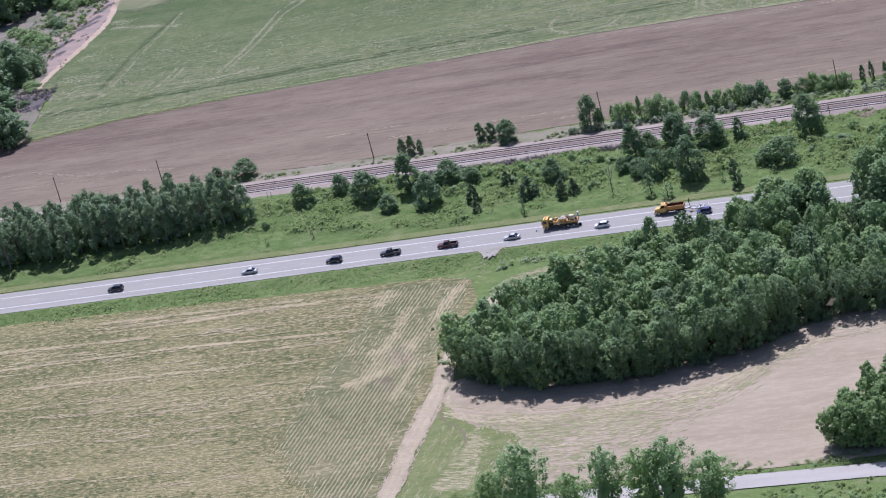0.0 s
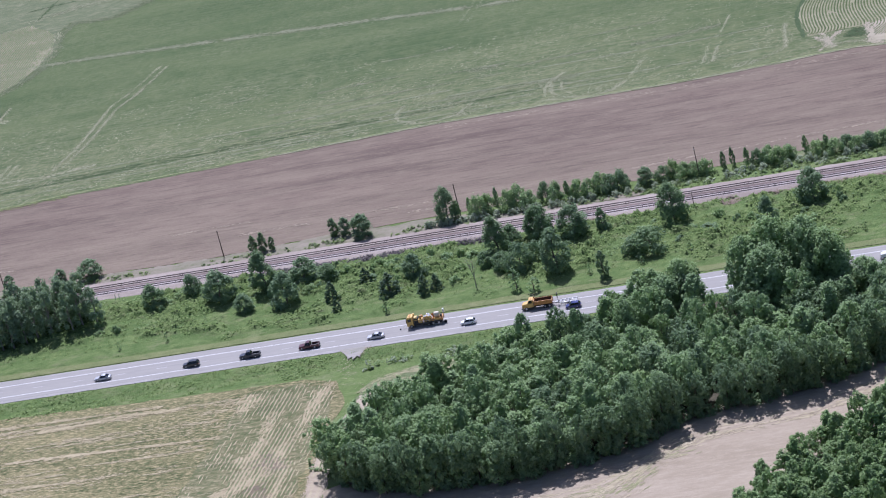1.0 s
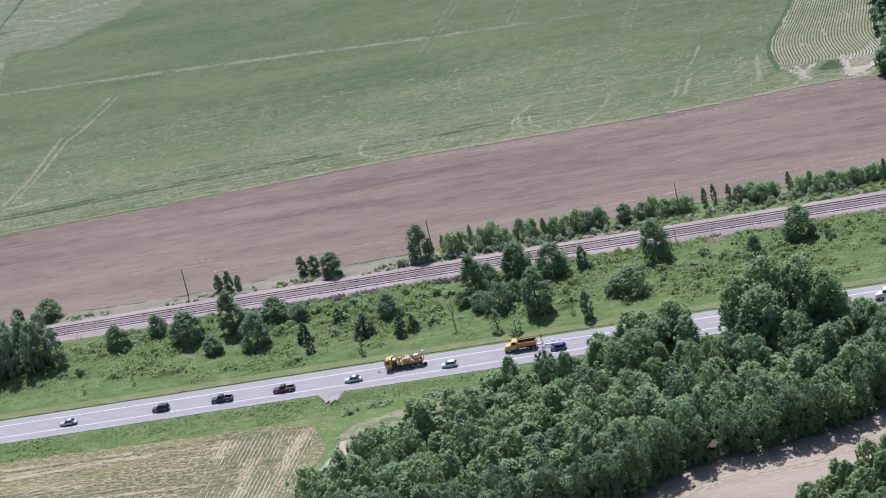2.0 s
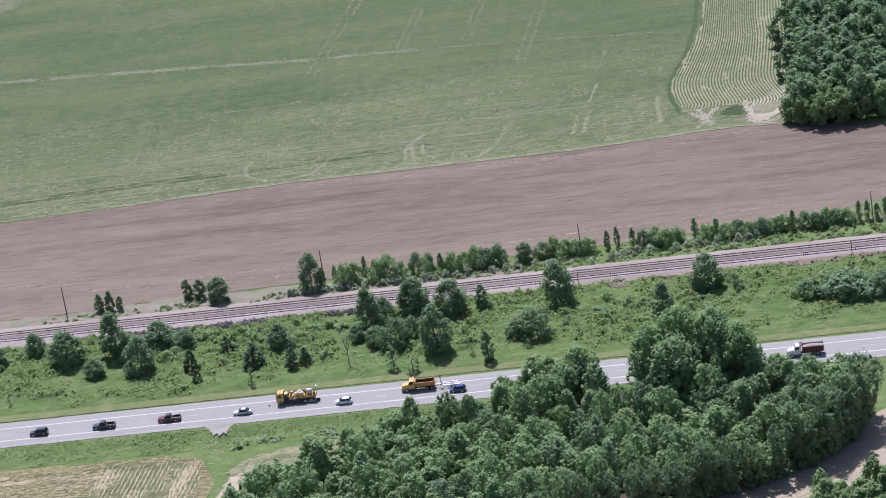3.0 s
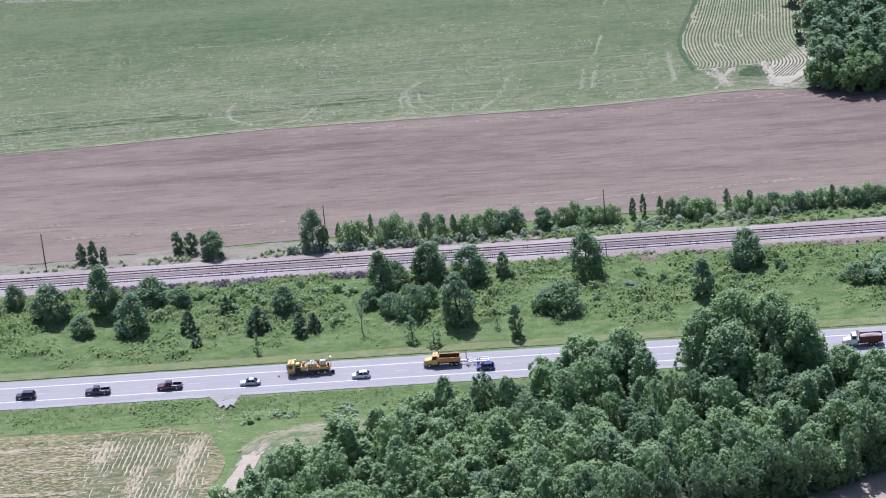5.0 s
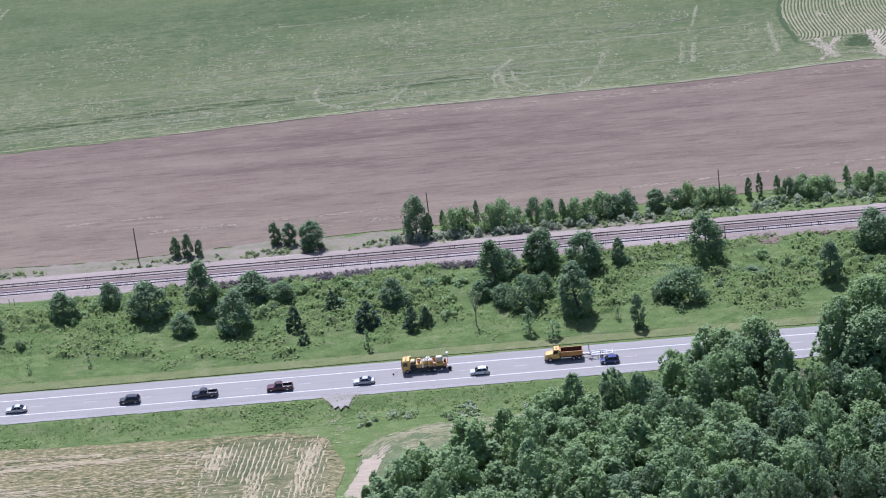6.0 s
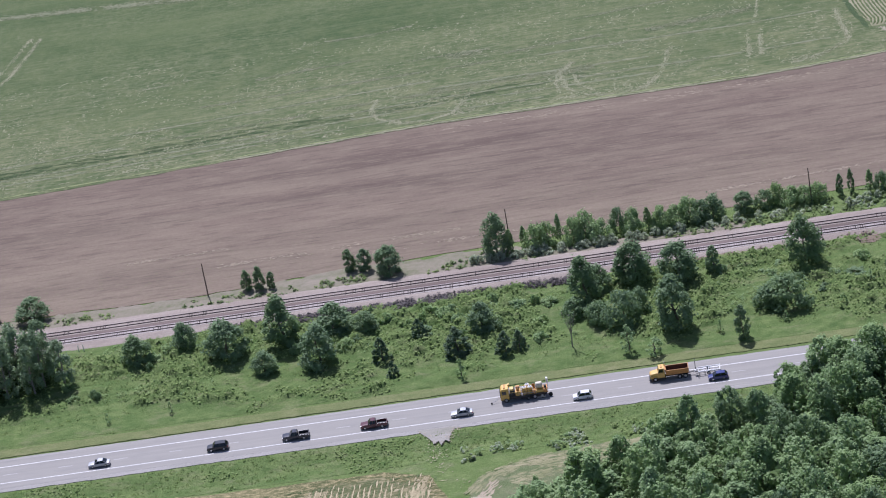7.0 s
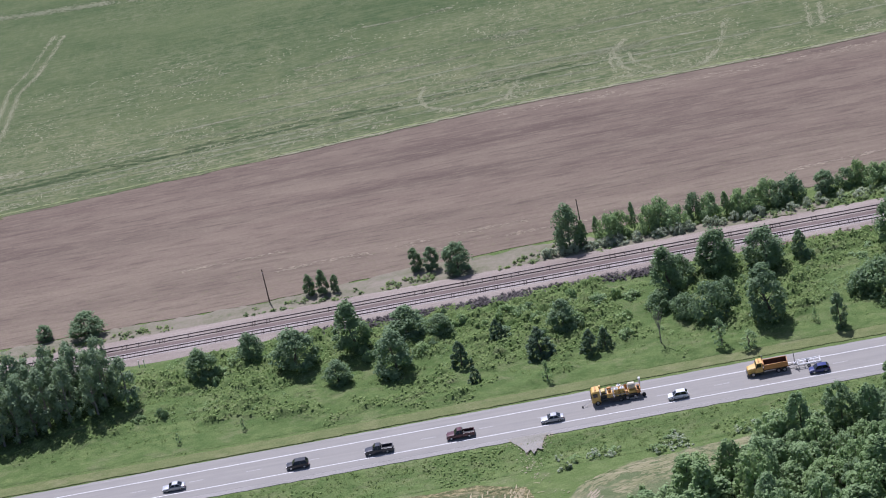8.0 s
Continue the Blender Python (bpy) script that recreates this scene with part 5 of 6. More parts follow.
for x0, x1, y, h in ((20, 44, 76, 7.0), (46, 71, 77.5, 6.4), (81, 95, 80.5, 5.6), (106, 119, 80, 5.8), (123, 200, 80, 5.2)):
    x = x0
    while x < x1:
        slim = rnd_h.random() < (0.45 if x0 > 120 else 0.3)
        plant("spire" if slim else rnd_h.choice(["bush", "bush", "bush_dark"]), x, y + rnd_h.uniform(-1.2, 1.6), h * rnd_h.uniform(0.72, 1.0) * ((1.25 if x0 > 120 else 1.08) if slim else 1.0), rnd_h.uniform(2.4, 3.4) if slim else rnd_h.uniform(4.6, 6.6), "green hedge tree between railway and field", "hedge tree", "hedge beyond the railway", rnd_h)
        x += rnd_h.uniform(2.4, 3.6)
for k in range(70):
    x = rnd_h.choice([rnd_h.uniform(9, 72), rnd_h.uniform(9, 72), rnd_h.uniform(70, 140)])
    plant("willow", x, 72.6 + 0.045 * max(0, x - 40) + rnd_h.uniform(-1.2, 0.6), rnd_h.uniform(1.3, 2.5), rnd_h.uniform(1.8, 3.4), "pale silvery shrub beside the ballast", "shrub", "silvery shrubs by the railway", rnd_h)


# ---- poles and posts by the railway ----
def utility_pole(x, y, h, arms=True):
    p = thing("utility_pole", x, y, land_height(x, y), "old dark wooden utility pole beside the railway", "utility pole", "poles along the railway", 4)
    part("shaft", tube(bmesh.new(), (0, 0, -0.5), (0, 0, h), 0.17, 0.11, 10), M["pole_wood"], p)
    if arms:
        part("crossarm", boxed(-0.06, 0.06, -0.9, 0.9, h - 0.75, h - 0.62, bevel=0.015), M["pole_wood"], p)
        for y2 in (-0.75, 0.75):
            part("insulator", tube(bmesh.new(), (0, y2, h - 0.62), (0, y2, h - 0.45), 0.05, 0.035, 8), M["steel"], p)


for x, y, h in ((-160, 77, 8.8), (-125, 79, 8.6), (-53.1, 75.4, 8.7), (20, 78, 10.2), (91.8, 77.5, 9.6), (171.3, 77.5, 9.8)):
    utility_pole(x, y, h)
for x, y, h in ((91.8, 54.9, 4.6), (164.5, 58.6, 3.9)):
    p = thing("signal_post", x, y, land_height(x, y), "thin dark post beside the ballast", "post", "posts by the railway")
    part("shaft", tube(bmesh.new(), (0, 0, -0.3), (0, 0, h), 0.11, 0.09, 8), M["pole_wood"], p)
    part("cap", tube(bmesh.new(), (0, 0, h), (0, 0, h + 0.1), 0.13, 0.1, 8), M["steel"], p)
for x in (-82.2, -81.0):
    p = thing("marker_post", x, 55.0, land_height(x, 55.0), "short white marker post by the railway bank", "marker post", "white marker posts")
    part("stake", boxed(-0.09, 0.09, -0.05, 0.05, -0.3, 1.7, bevel=0.02), M["white"], p)
    part("band", boxed(-0.095, 0.095, -0.055, 0.055, 1.35, 1.5, bevel=0.01), M["steel"], p)


# ---- vehicles: all face -x ----
def wheel(parent, x, y, r=0.33, w=0.22):
    bm = bmesh.new()
    bmesh.ops.create_cone(bm, cap_ends=True, segments=18, radius1=r, radius2=r, depth=w, matrix=Matrix.Translation((x, y, r)) @ Matrix.Rotation(math.pi / 2, 4, "X"))
    bmesh.ops.bevel(bm, geom=[e for e in bm.edges if len(e.link_faces) == 2 and any(len(f.verts) > 4 for f in e.link_faces)], offset=0.035, segments=2, affect="EDGES")
    t = part("wheel", bm, M["tyre"], parent)
    side = 1 if y > 0 else -1
    part("rim", tube(bmesh.new(), (x, y + side * (w / 2 - 0.02), r), (x, y + side * (w / 2 + 0.012), r), r * 0.62, r * 0.55, 14), M["rim"], t)


def ring(x, hw, z0, z1, shoulder=0.10):
    """A body section: flat floor, bellied sides, rounded shoulders."""
    zm = z0 + (z1 - z0) * 0.55
    half = [(hw * 0.86, z0), (hw * 0.98, z0 + 0.12), (hw, zm), (hw * 0.97, z1 - shoulder), (hw * 0.90, z1 - 0.02), (hw * 0.55, z1 + 0.015)]
    return [(x, -y, z) for y, z in half] + [(x, y, z) for y, z in half[::-1]]


def cabin(parent, paint, xs, z0, z1, hw, hr):
    """Windscreen foot, roof front, roof rear and rear-window foot in xs; glass and roof as parts."""
    a, b, c, d = xs
    bm = bmesh.new()
    loft(bm, [[(b, -hr * 0.94, z1), (b, hr * 0.94, z1), (b, hr * 0.94, z1 - 0.07), (b, -hr * 0.94, z1 - 0.07)], [((b + c) / 2, -hr, z1 + 0.04), ((b + c) / 2, hr, z1 + 0.04), ((b + c) / 2, hr, z1 - 0.05), ((b + c) / 2, -hr, z1 - 0.05)],
              [(c, -hr * 0.93, z1 - 0.01), (c, hr * 0.93, z1 - 0.01), (c, hr * 0.93, z1 - 0.07), (c, -hr * 0.93, z1 - 0.07)]])
    bmesh.ops.bevel(bm, geom=list(bm.edges), offset=0.02, segments=1, affect="EDGES")
    part("roof", bm, paint, parent)

    def slab(name, p, mat, label):
        n = (Vector(p[1]) - Vector(p[0])).cross(Vector(p[2]) - Vector(p[0])).normalized() * 0.02
        bm = bmesh.new()
        loft(bm, [[Vector(q) - n for q in p], [Vector(q) + n for q in p]])
        part(name, bm, mat, parent, label)

    slab("windscreen", [(a, -hw * 0.9, z0), (a, hw * 0.9, z0), (b, hr * 0.9, z1 - 0.04), (b, -hr * 0.9, z1 - 0.04)], M["glass"], "dark windscreen")
    slab("rear_window", [(d, -hw * 0.9, z0), (d, hw * 0.9, z0), (c, hr * 0.9, z1 - 0.05), (c, -hr * 0.9, z1 - 0.05)], M["glass"], "dark rear window")
    m = (b + c) / 2
    for s in (-1, 1):
        slab("side_window", [(a + 0.15, s * hw * 0.95, z0), (m - 0.05, s * hw * 0.95, z0), (m - 0.05, s * hr * 0.96, z1 - 0.05), (b + 0.05, s * hr * 0.96, z1 - 0.05)], M["glass"], "dark side window")
        slab("side_window", [(m + 0.05, s * hw * 0.95, z0), (d - 0.2, s * hw * 0.95, z0), (c - 0.06, s * hr * 0.96, z1 - 0.05), (m + 0.05, s * hr * 0.96, z1 - 0.05)], M["glass"], "dark side window")
        for x0, x1 in ((a + 0.02, b - 0.03), (m, m), (d - 0.02, c + 0.03)):
            part("pillar", tube(bmesh.new(), (x0, s * hw * 0.93, z0), (x1, s * hr * 0.95, z1 - 0.03), 0.05, 0.045, 6), paint, parent)


def lamps(parent, x0, x1, hw, z):
    for s in (-1, 1):
        part("headlight", boxed(x0 - 0.02, x0 + 0.12, s * hw * 0.78 - 0.16, s * hw * 0.78 + 0.16, z - 0.07, z + 0.07, bevel=0.03), M["lamp_white"], parent, "clear headlight")
        part("tail_light", boxed(x1 - 0.12, x1 + 0.02, s * hw * 0.8 - 0.13, s * hw * 0.8 + 0.13, z, z + 0.18, bevel=0.03), M["lamp_red"], parent, "red tail light")


def car(x, y, paint, label, style="sedan", category="car"):
    L, hw, top = {"sedan": (4.75, 0.91, 1.46), "suv": (4.7, 0.95, 1.72), "hatch": (4.2, 0.89, 1.54), "pickup": (5.8, 1.0, 1.86)}[style]
    e = thing("pickup_truck" if style == "pickup" else "car", x, y, 0.014, label, category, "vehicles on the highway", random.Random(int(x)).uniform(-1, 1))
    h = L / 2
    belt = {"sedan": 0.95, "suv": 1.1, "hatch": 0.98, "pickup": 1.15}[style]
    hood = belt - {"sedan": 0.08, "suv": 0.08, "hatch": 0.06, "pickup": 0.04}[style]
    st = [(-h, 0.80, 0.35, hood - 0.22), (-h + 0.12, 0.92, 0.24, hood - 0.10), (-h + 0.6, 0.99, 0.22, hood - 0.03), (-h + 1.25, 1.0, 0.22, hood + 0.02)]
    if style == "pickup":
        st += [(-0.6, 1.0, 0.28, belt), (0.55, 1.0, 0.3, belt)]
    elif style == "sedan":
        st += [(-0.2, 1.0, 0.2, belt), (1.2, 1.0, 0.2, belt), (h - 0.8, 0.98, 0.24, belt + 0.02), (h - 0.1, 0.92, 0.28, belt - 0.02), (h, 0.82, 0.4, belt - 0.12)]
    else:
        st += [(-0.2, 1.0, 0.2, belt), (1.2, 1.0, 0.2, belt), (h - 0.3, 0.98, 0.24, belt), (h - 0.06, 0.93, 0.28, belt - 0.05), (h, 0.86, 0.4, belt - 0.2)]
    bm = bmesh.new()
    loft(bm, [ring(px, hw * f, z0, z1) for px, f, z0, z1 in st])
    part("body", bm, paint, e, smooth=False)
    hr = hw * 0.76
    if style == "sedan":
        cabin(e, paint, (-0.95, -0.25, 0.95, h - 0.62), belt, top, hw, hr)
    elif style == "suv":
        cabin(e, paint, (-1.05, -0.4, h - 0.55, h - 0.12), belt, top, hw, hr)
    elif style == "hatch":
        cabin(e, paint, (-1.1, -0.35, h - 0.6, h - 0.15), belt, top, hw, hr)
    else:
        cabin(e, paint, (-1.25, -0.6, 0.35, 0.6), belt, top, hw, hr)
        bm = boxed(0.62, h, -hw, -hw + 0.1, 0.45, 1.18, bevel=0.03)
        box(bm, 0.62, h, hw - 0.1, hw, 0.45, 1.18, 0.03)
        box(bm, h - 0.1, h, -hw + 0.1, hw - 0.1, 0.45, 1.16)
        part("bed_sides", bm, paint, e)
        part("bed_floor", boxed(0.6, h - 0.1, -hw + 0.1, hw - 0.1, 0.5, 0.62), M["black"], e, "black load bed floor")
        part("bumper", boxed(h, h + 0.12, -hw * 0.9, hw * 0.9, 0.42, 0.6, bevel=0.03), M["black"], e)
    r = 0.38 if style in ("suv", "pickup") else 0.33
    for px in (-h + 0.95, h - (1.15 if style == "pickup" else 0.95)):
        for s in (-1, 1):
            wheel(e, px, s * (hw - 0.1), r)
    lamps(e, -h + 0.06, h - 0.03, hw, hood - 0.22)
    part("bumper", boxed(-h - 0.03, -h + 0.15, -hw * 0.8, hw * 0.8, 0.28, 0.46, bevel=0.04), M["black"], e)
    for s in (-1, 1):
        part("mirror", boxed(-0.95, -0.78, s * hw - 0.02, s * (hw + 0.16), belt + 0.02, belt + 0.15, bevel=0.03) if s > 0 else boxed(-0.95, -0.78, -hw - 0.16, -hw + 0.02, belt + 0.02, belt + 0.15, bevel=0.03), M["black"], e)
    return e


NEAR = -2.0
car(-113, NEAR + 0.3, M["car_black"], "black car driving on the highway", "suv")
car(-71, NEAR + 0.2, M["car_silver"], "silver sedan driving on the highway", "sedan")
car(-45, NEAR, M["car_black"], "black sport utility car on the highway", "suv")
car(-28, NEAR, M["car_grey"], "dark grey pickup truck on the highway", "pickup", "pickup truck")
car(-11, NEAR + 0.2, M["car_red"], "dark red pickup truck on the highway", "pickup", "pickup truck")
car(8, NEAR - 0.2, M["car_silver"], "pale silver sedan on the highway", "sedan")
car(34, NEAR - 0.2, M["car_white"], "white hatchback car passing the road crew", "hatch")
car(63, NEAR, M["car_blue"], "dark blue car following on the highway", "hatch")


def conventional_cab(e, paint, x, hw=1.15):
    """A bonneted truck cab whose nose stands at x."""
    bm = bmesh.new()
    loft(bm, [ring(x, hw * 0.72, 0.65, 1.55), ring(x + 0.25, hw * 0.82, 0.6, 1.75), ring(x + 1.5, hw * 0.9, 0.6, 1.95), ring(x + 1.7, hw * 0.95, 0.6, 2.0)])
    part("bonnet", bm, paint, e)
    part("cab", boxed(x + 1.6, x + 3.2, -hw, hw, 0.7, 1.98, bevel=0.08), paint, e)
    bm = bmesh.new()
    loft(bm, [[(x + 1.75, -hw * 0.93, 2.0), (x + 3.15, -hw * 0.93, 2.0), (x + 3.15, hw * 0.93, 2.0), (x + 1.75, hw * 0.93, 2.0)], [(x + 2.1, -hw * 0.85, 2.72), (x + 3.1, -hw * 0.85, 2.72), (x + 3.1, hw * 0.85, 2.72), (x + 2.1, hw * 0.85, 2.72)]])
    part("cab_windows", bm, M["glass"], e, "dark cab windows")
    part("cab_roof", boxed(x + 2.0, x + 3.2, -hw * 0.92, hw * 0.92, 2.7, 2.9, bevel=0.08), paint, e)
    for s in (-1, 1):
        part("pillar", tube(bmesh.new(), (x + 1.78, s * hw * 0.93, 1.98), (x + 2.1, s * hw * 0.87, 2.75), 0.06, 0.06, 6), paint, e)
        part("pillar", boxed(x + 2.95, x + 3.18, s * hw * 0.9 - 0.06, s * hw * 0.9 + 0.06, 1.95, 2.75), paint, e)
        part("headlight", boxed(x - 0.03, x + 0.1, s * hw * 0.55 - 0.14, s * hw * 0.55 + 0.14, 1.0, 1.2, bevel=0.03), M["lamp_white"], e, "clear headlight")
        part("fender", boxed(x + 0.35, x + 1.6, s * hw * 0.95 - 0.14, s * hw * 0.95 + 0.14, 1.0, 1.16, bevel=0.05), paint, e)
        part("mirror", boxed(x + 1.8, x + 1.95, s * (hw + 0.2) - 0.1, s * (hw + 0.2) + 0.1, 1.95, 2.4, bevel=0.03), M["black"], e)
    part("grille", boxed(x - 0.05, x + 0.02, -hw * 0.45, hw * 0.45, 0.75, 1.45, bevel=0.02), M["black"], e, "black radiator grille")
    part("bumper", boxed(x - 0.25, x, -hw * 0.98, hw * 0.98, 0.45, 0.75, bevel=0.05), M["chassis"], e)
    part("exhaust_stack", tube(bmesh.new(), (x + 3.32, hw * 0.8, 0.9), (x + 3.32, hw * 0.8, 3.4), 0.09, 0.09, 10), M["steel"], e, "upright steel exhaust stack")


def dump_body(e, paint, inside_mat, x0, x1, hw, z0, z1):
    t = 0.08
    part("bed_floor", boxed(x0, x1, -hw, hw, z0, z0 + t), inside_mat, e, "worn load bed floor")
    for s in (-1, 1):
        bm = boxed(x0, x1, min(s * hw, s * (hw - t)), max(s * hw, s * (hw - t)), z0 + t, z1, bevel=0.02)
        box(bm, x0, x1, min(s * (hw + 0.06), s * (hw - t)), max(s * (hw + 0.06), s * (hw - t)), z1 - 0.02, z1 + 0.1, 0.02)
        for k in range(5):
            px = x0 + (x1 - x0) * (k + 0.5) / 5
            box(bm, px - 0.05, px + 0.05, min(s * hw, s * (hw + 0.06)), max(s * hw, s * (hw + 0.06)), z0 + t, z1 - 0.03)
        part("bed_side", bm, paint, e)
        part("bed_lining", boxed(x0 + t, x1 - t, min(s * (hw - t), s * (hw - t - 0.02)), max(s * (hw - t), s * (hw - t - 0.02)), z0 + t, z1 - 0.02), inside_mat, e)
    part("headboard", boxed(x0 - 0.06, x0 + t, -hw, hw, z0, z1 + 0.3, bevel=0.02), paint, e)
    part("tailgate", boxed(x1 - t, x1 + 0.04, -hw, hw, z0, z1, bevel=0.02), paint, e)


def axles(e, xs, hw, r=0.5):
    for px in xs:
        for s in (-1, 1):
            wheel(e, px, s * (hw - 0.2), r, 0.34)


def yellow_dump_truck(x, y):
    e = thing("dump_truck", x, y, 0.014, "bright yellow highway dump truck with empty bed", "truck", "road crew vehicles")
    part("chassis", boxed(-3.6, 3.9, -0.45, 0.45, 0.55, 0.85, bevel=0.03), M["chassis"], e)
    conventional_cab(e, M["yellow"], -4.3)
    dump_body(e, M["orange"], M["rust_inside"], -0.85, 4.0, 1.2, 1.15, 2.25)
    part("cab_shield", boxed(-1.25, -0.85, -1.1, 1.1, 2.5, 2.62, bevel=0.03), M["orange"], e)
    axles(e, (-3.2, 2.0, 3.2), 1.2)
    part("beacon_bar", boxed(-1.9, -1.6, -0.6, 0.6, 2.9, 3.05, bevel=0.04), M["orange"], e, "orange beacon bar")
    for s in (-1, 1):
        part("side_step", boxed(-2.6, -1.0, s * 1.05 - 0.14, s * 1.05 + 0.14, 0.45, 0.8, bevel=0.03), M["chassis"], e)
        part("tail_light", boxed(4.0, 4.08, s * 0.9 - 0.12, s * 0.9 + 0.12, 0.9, 1.05), M["lamp_red"], e, "red tail light")
    part("hitch", boxed(3.9, 4.6, -0.12, 0.12, 0.55, 0.7), M["chassis"], e)


def crash_trailer(x, y):
    e = thing("crash_trailer", x, y, 0.014, "long white-framed crash cushion trailer behind the truck", "trailer", "road crew vehicles")
    for s in (-1, 1):
        part("side_rail", boxed(0.0, 4.6, s * 1.0 - 0.07, s * 1.0 + 0.07, 0.75, 0.95, bevel=0.02), M["white"], e, "white side rail")
        part("lower_rail", boxed(0.0, 4.6, s * 0.45 - 0.06, s * 0.45 + 0.06, 0.62, 0.76, bevel=0.02), M["steel"], e)
        wheel(e, 2.2, s * 1.05, 0.36, 0.24)
    for px in (0.0, 1.2, 2.2, 3.3, 4.55):
        part("cross_member", boxed(px, px + 0.14, -1.0, 1.0, 0.66, 0.9, bevel=0.02), M["white"] if px > 4 else M["steel"], e)
    bm = bmesh.new()
    for s in (-1, 1):
        tube(bm, (-1.4, 0, 0.65), (0.05, s * 0.7, 0.75), 0.07, 0.07, 6)
    part("drawbar", bm, M["chassis"], e)
    part("mast", tube(bmesh.new(), (-0.5, 0.2, 0.6), (-0.5, 0.2, 3.4), 0.07, 0.06, 8), M["black"], e, "black upright mast")
    part("arrow_board", boxed(-0.56, -0.44, -0.35, 0.75, 2.2, 3.3, bevel=0.03), M["black"], e, "black arrow board seen edge-on")
    part("control_box", boxed(-0.8, -0.2, -0.75, -0.2, 0.75, 1.25, bevel=0.04), M["steel"], e)
    for s in (-1, 1):
        part("end_panel", boxed(4.65, 4.72, s * 0.7 - 0.28, s * 0.7 + 0.28, 0.5, 1.15, bevel=0.02), M["white"], e)


def striping_truck(x, y):
    e = thing("line_painting_truck", x, y, 0.014, "yellow road line painting truck with paint tanks", "truck", "road crew vehicles")
    e.scale = (1.06, 1.06, 1.12)
    part("chassis", boxed(-4.2, 4.6, -0.95, 0.95, 0.55, 0.9, bevel=0.04), M["chassis"], e)
    part("deck", boxed(-2.7, 4.7, -1.2, 1.2, 0.9, 1.12, bevel=0.02), M["chassis"], e)
    bm = bmesh.new()
    loft(bm, [[(px, -1.15, z0), (px, 1.15, z0), (px, 1.15, z1), (px, -1.15, z1)] for px, z0, z1 in ((-4.7, 0.6, 1.5), (-4.6, 0.55, 2.5), (-4.3, 0.55, 2.85), (-2.95, 0.55, 2.9))])
    bmesh.ops.bevel(bm, geom=list(bm.edges), offset=0.05, segments=1, affect="EDGES")
    part("cab", bm, M["yellow"], e)
    part("windscreen", boxed(-4.76, -4.66, -0.95, 0.95, 1.6, 2.4, bevel=0.02), M["glass"], e, "dark windscreen")
    for s in (-1, 1):
        part("side_window", boxed(-4.3, -3.4, min(s * 1.14, s * 1.19), max(s * 1.14, s * 1.19), 1.7, 2.45, bevel=0.02), M["glass"], e, "dark side window")
        part("mirror", boxed(-4.7, -4.58, s * 1.35 - 0.08, s * 1.35 + 0.08, 1.7, 2.3, bevel=0.02), M["black"], e)
        part("step", boxed(-4.0, -3.0, s * 1.05 - 0.12, s * 1.05 + 0.12, 0.35, 0.6), M["chassis"], e)
        # tool boxes in dark chassis colour, painting the shade along the lower side
        part("tool_box", boxed(-0.6, 1.2, min(s * 0.85, s * 1.22), max(s * 0.85, s * 1.22), 0.45, 0.92, bevel=0.03), M["chassis"], e)
        part("headlight", boxed(-4.76, -4.64, s * 0.85 - 0.16, s * 0.85 + 0.16, 0.85, 1.05, bevel=0.03), M["lamp_white"], e, "clear headlight")
        part("guard_rail", boxed(-2.6, 2.6, s * 1.16 - 0.03, s * 1.16 + 0.03, 1.95, 2.02), M["yellow"], e)
    axles(e, (-3.6, 0.9, 2.2, 3.7), 1.2, 0.48)
    part("air_intake", boxed(-3.05, -2.65, 0.35, 0.9, 2.5, 3.1, bevel=0.08), M["yellow_pale"], e)
    # black colour here stands in for the shaded gap between cab and boxes
    part("engine_box", boxed(-2.75, -1.75, -1.0, 1.0, 1.12, 2.2, bevel=0.08), M["black"], e, "engine box in black for the shaded gap behind the cab")
    part("engine_hood", boxed(-2.7, -1.9, -0.85, 0.35, 2.2, 2.62, bevel=0.1), M["yellow_pale"], e, "pale yellow engine hood")
    part("control_box", boxed(-1.6, -0.55, -1.1, 0.5, 1.12, 1.95, bevel=0.06), M["yellow"], e)
    part("pump_unit", boxed(-1.5, -0.7, 0.55, 1.1, 1.12, 2.35, bevel=0.06), M["orange"], e, "orange pump unit")
    for px, py in ((0.3, -0.5), (1.4, -0.5), (0.85, 0.6)):
        t = part("paint_tank", tube(bmesh.new(), (px, py, 1.12), (px, py, 2.45), 0.52, 0.52, 18), M["yellow"], e, "yellow paint tank")
        part("tank_band", tube(bmesh.new(), (px, py, 1.75), (px, py, 1.85), 0.535, 0.535, 18), M["chassis"], t)
        part("lid", tube(bmesh.new(), (px, py, 2.45), (px, py, 2.6), 0.46, 0.34, 16), M["white"], t, "white tank lid")
        part("hatch", tube(bmesh.new(), (px, py, 2.6), (px, py, 2.615), 0.2, 0.2, 12), M["black"], t, "dark filler hatch")
    bm = bmesh.new()
    loft(bm, [[(2.55 + dx, 0.1 + r * math.cos(a), 2.25 + r * math.sin(a)) for a in np.linspace(0, 2 * math.pi, 16, endpoint=False)] for dx, r in ((0, 0.42), (0.12, 0.66), (1.3, 0.66), (1.42, 0.42))])
    part("bead_tank", bm, M["cream"], e, "cream drum of glass beads")
    part("tank_cradle", boxed(2.5, 4.1, -0.95, 1.0, 1.12, 1.62, bevel=0.05), M["yellow"], e, "yellow tank cradle")
    for k, (px, py) in enumerate(((-1.05, -0.3), (2.1, 0.75))):
        reel = part("hose_reel", tube(bmesh.new(), (px, py - 0.25, 2.2), (px, py + 0.25, 2.2), 0.26, 0.26, 14), M["black"], e, "black hose reel")
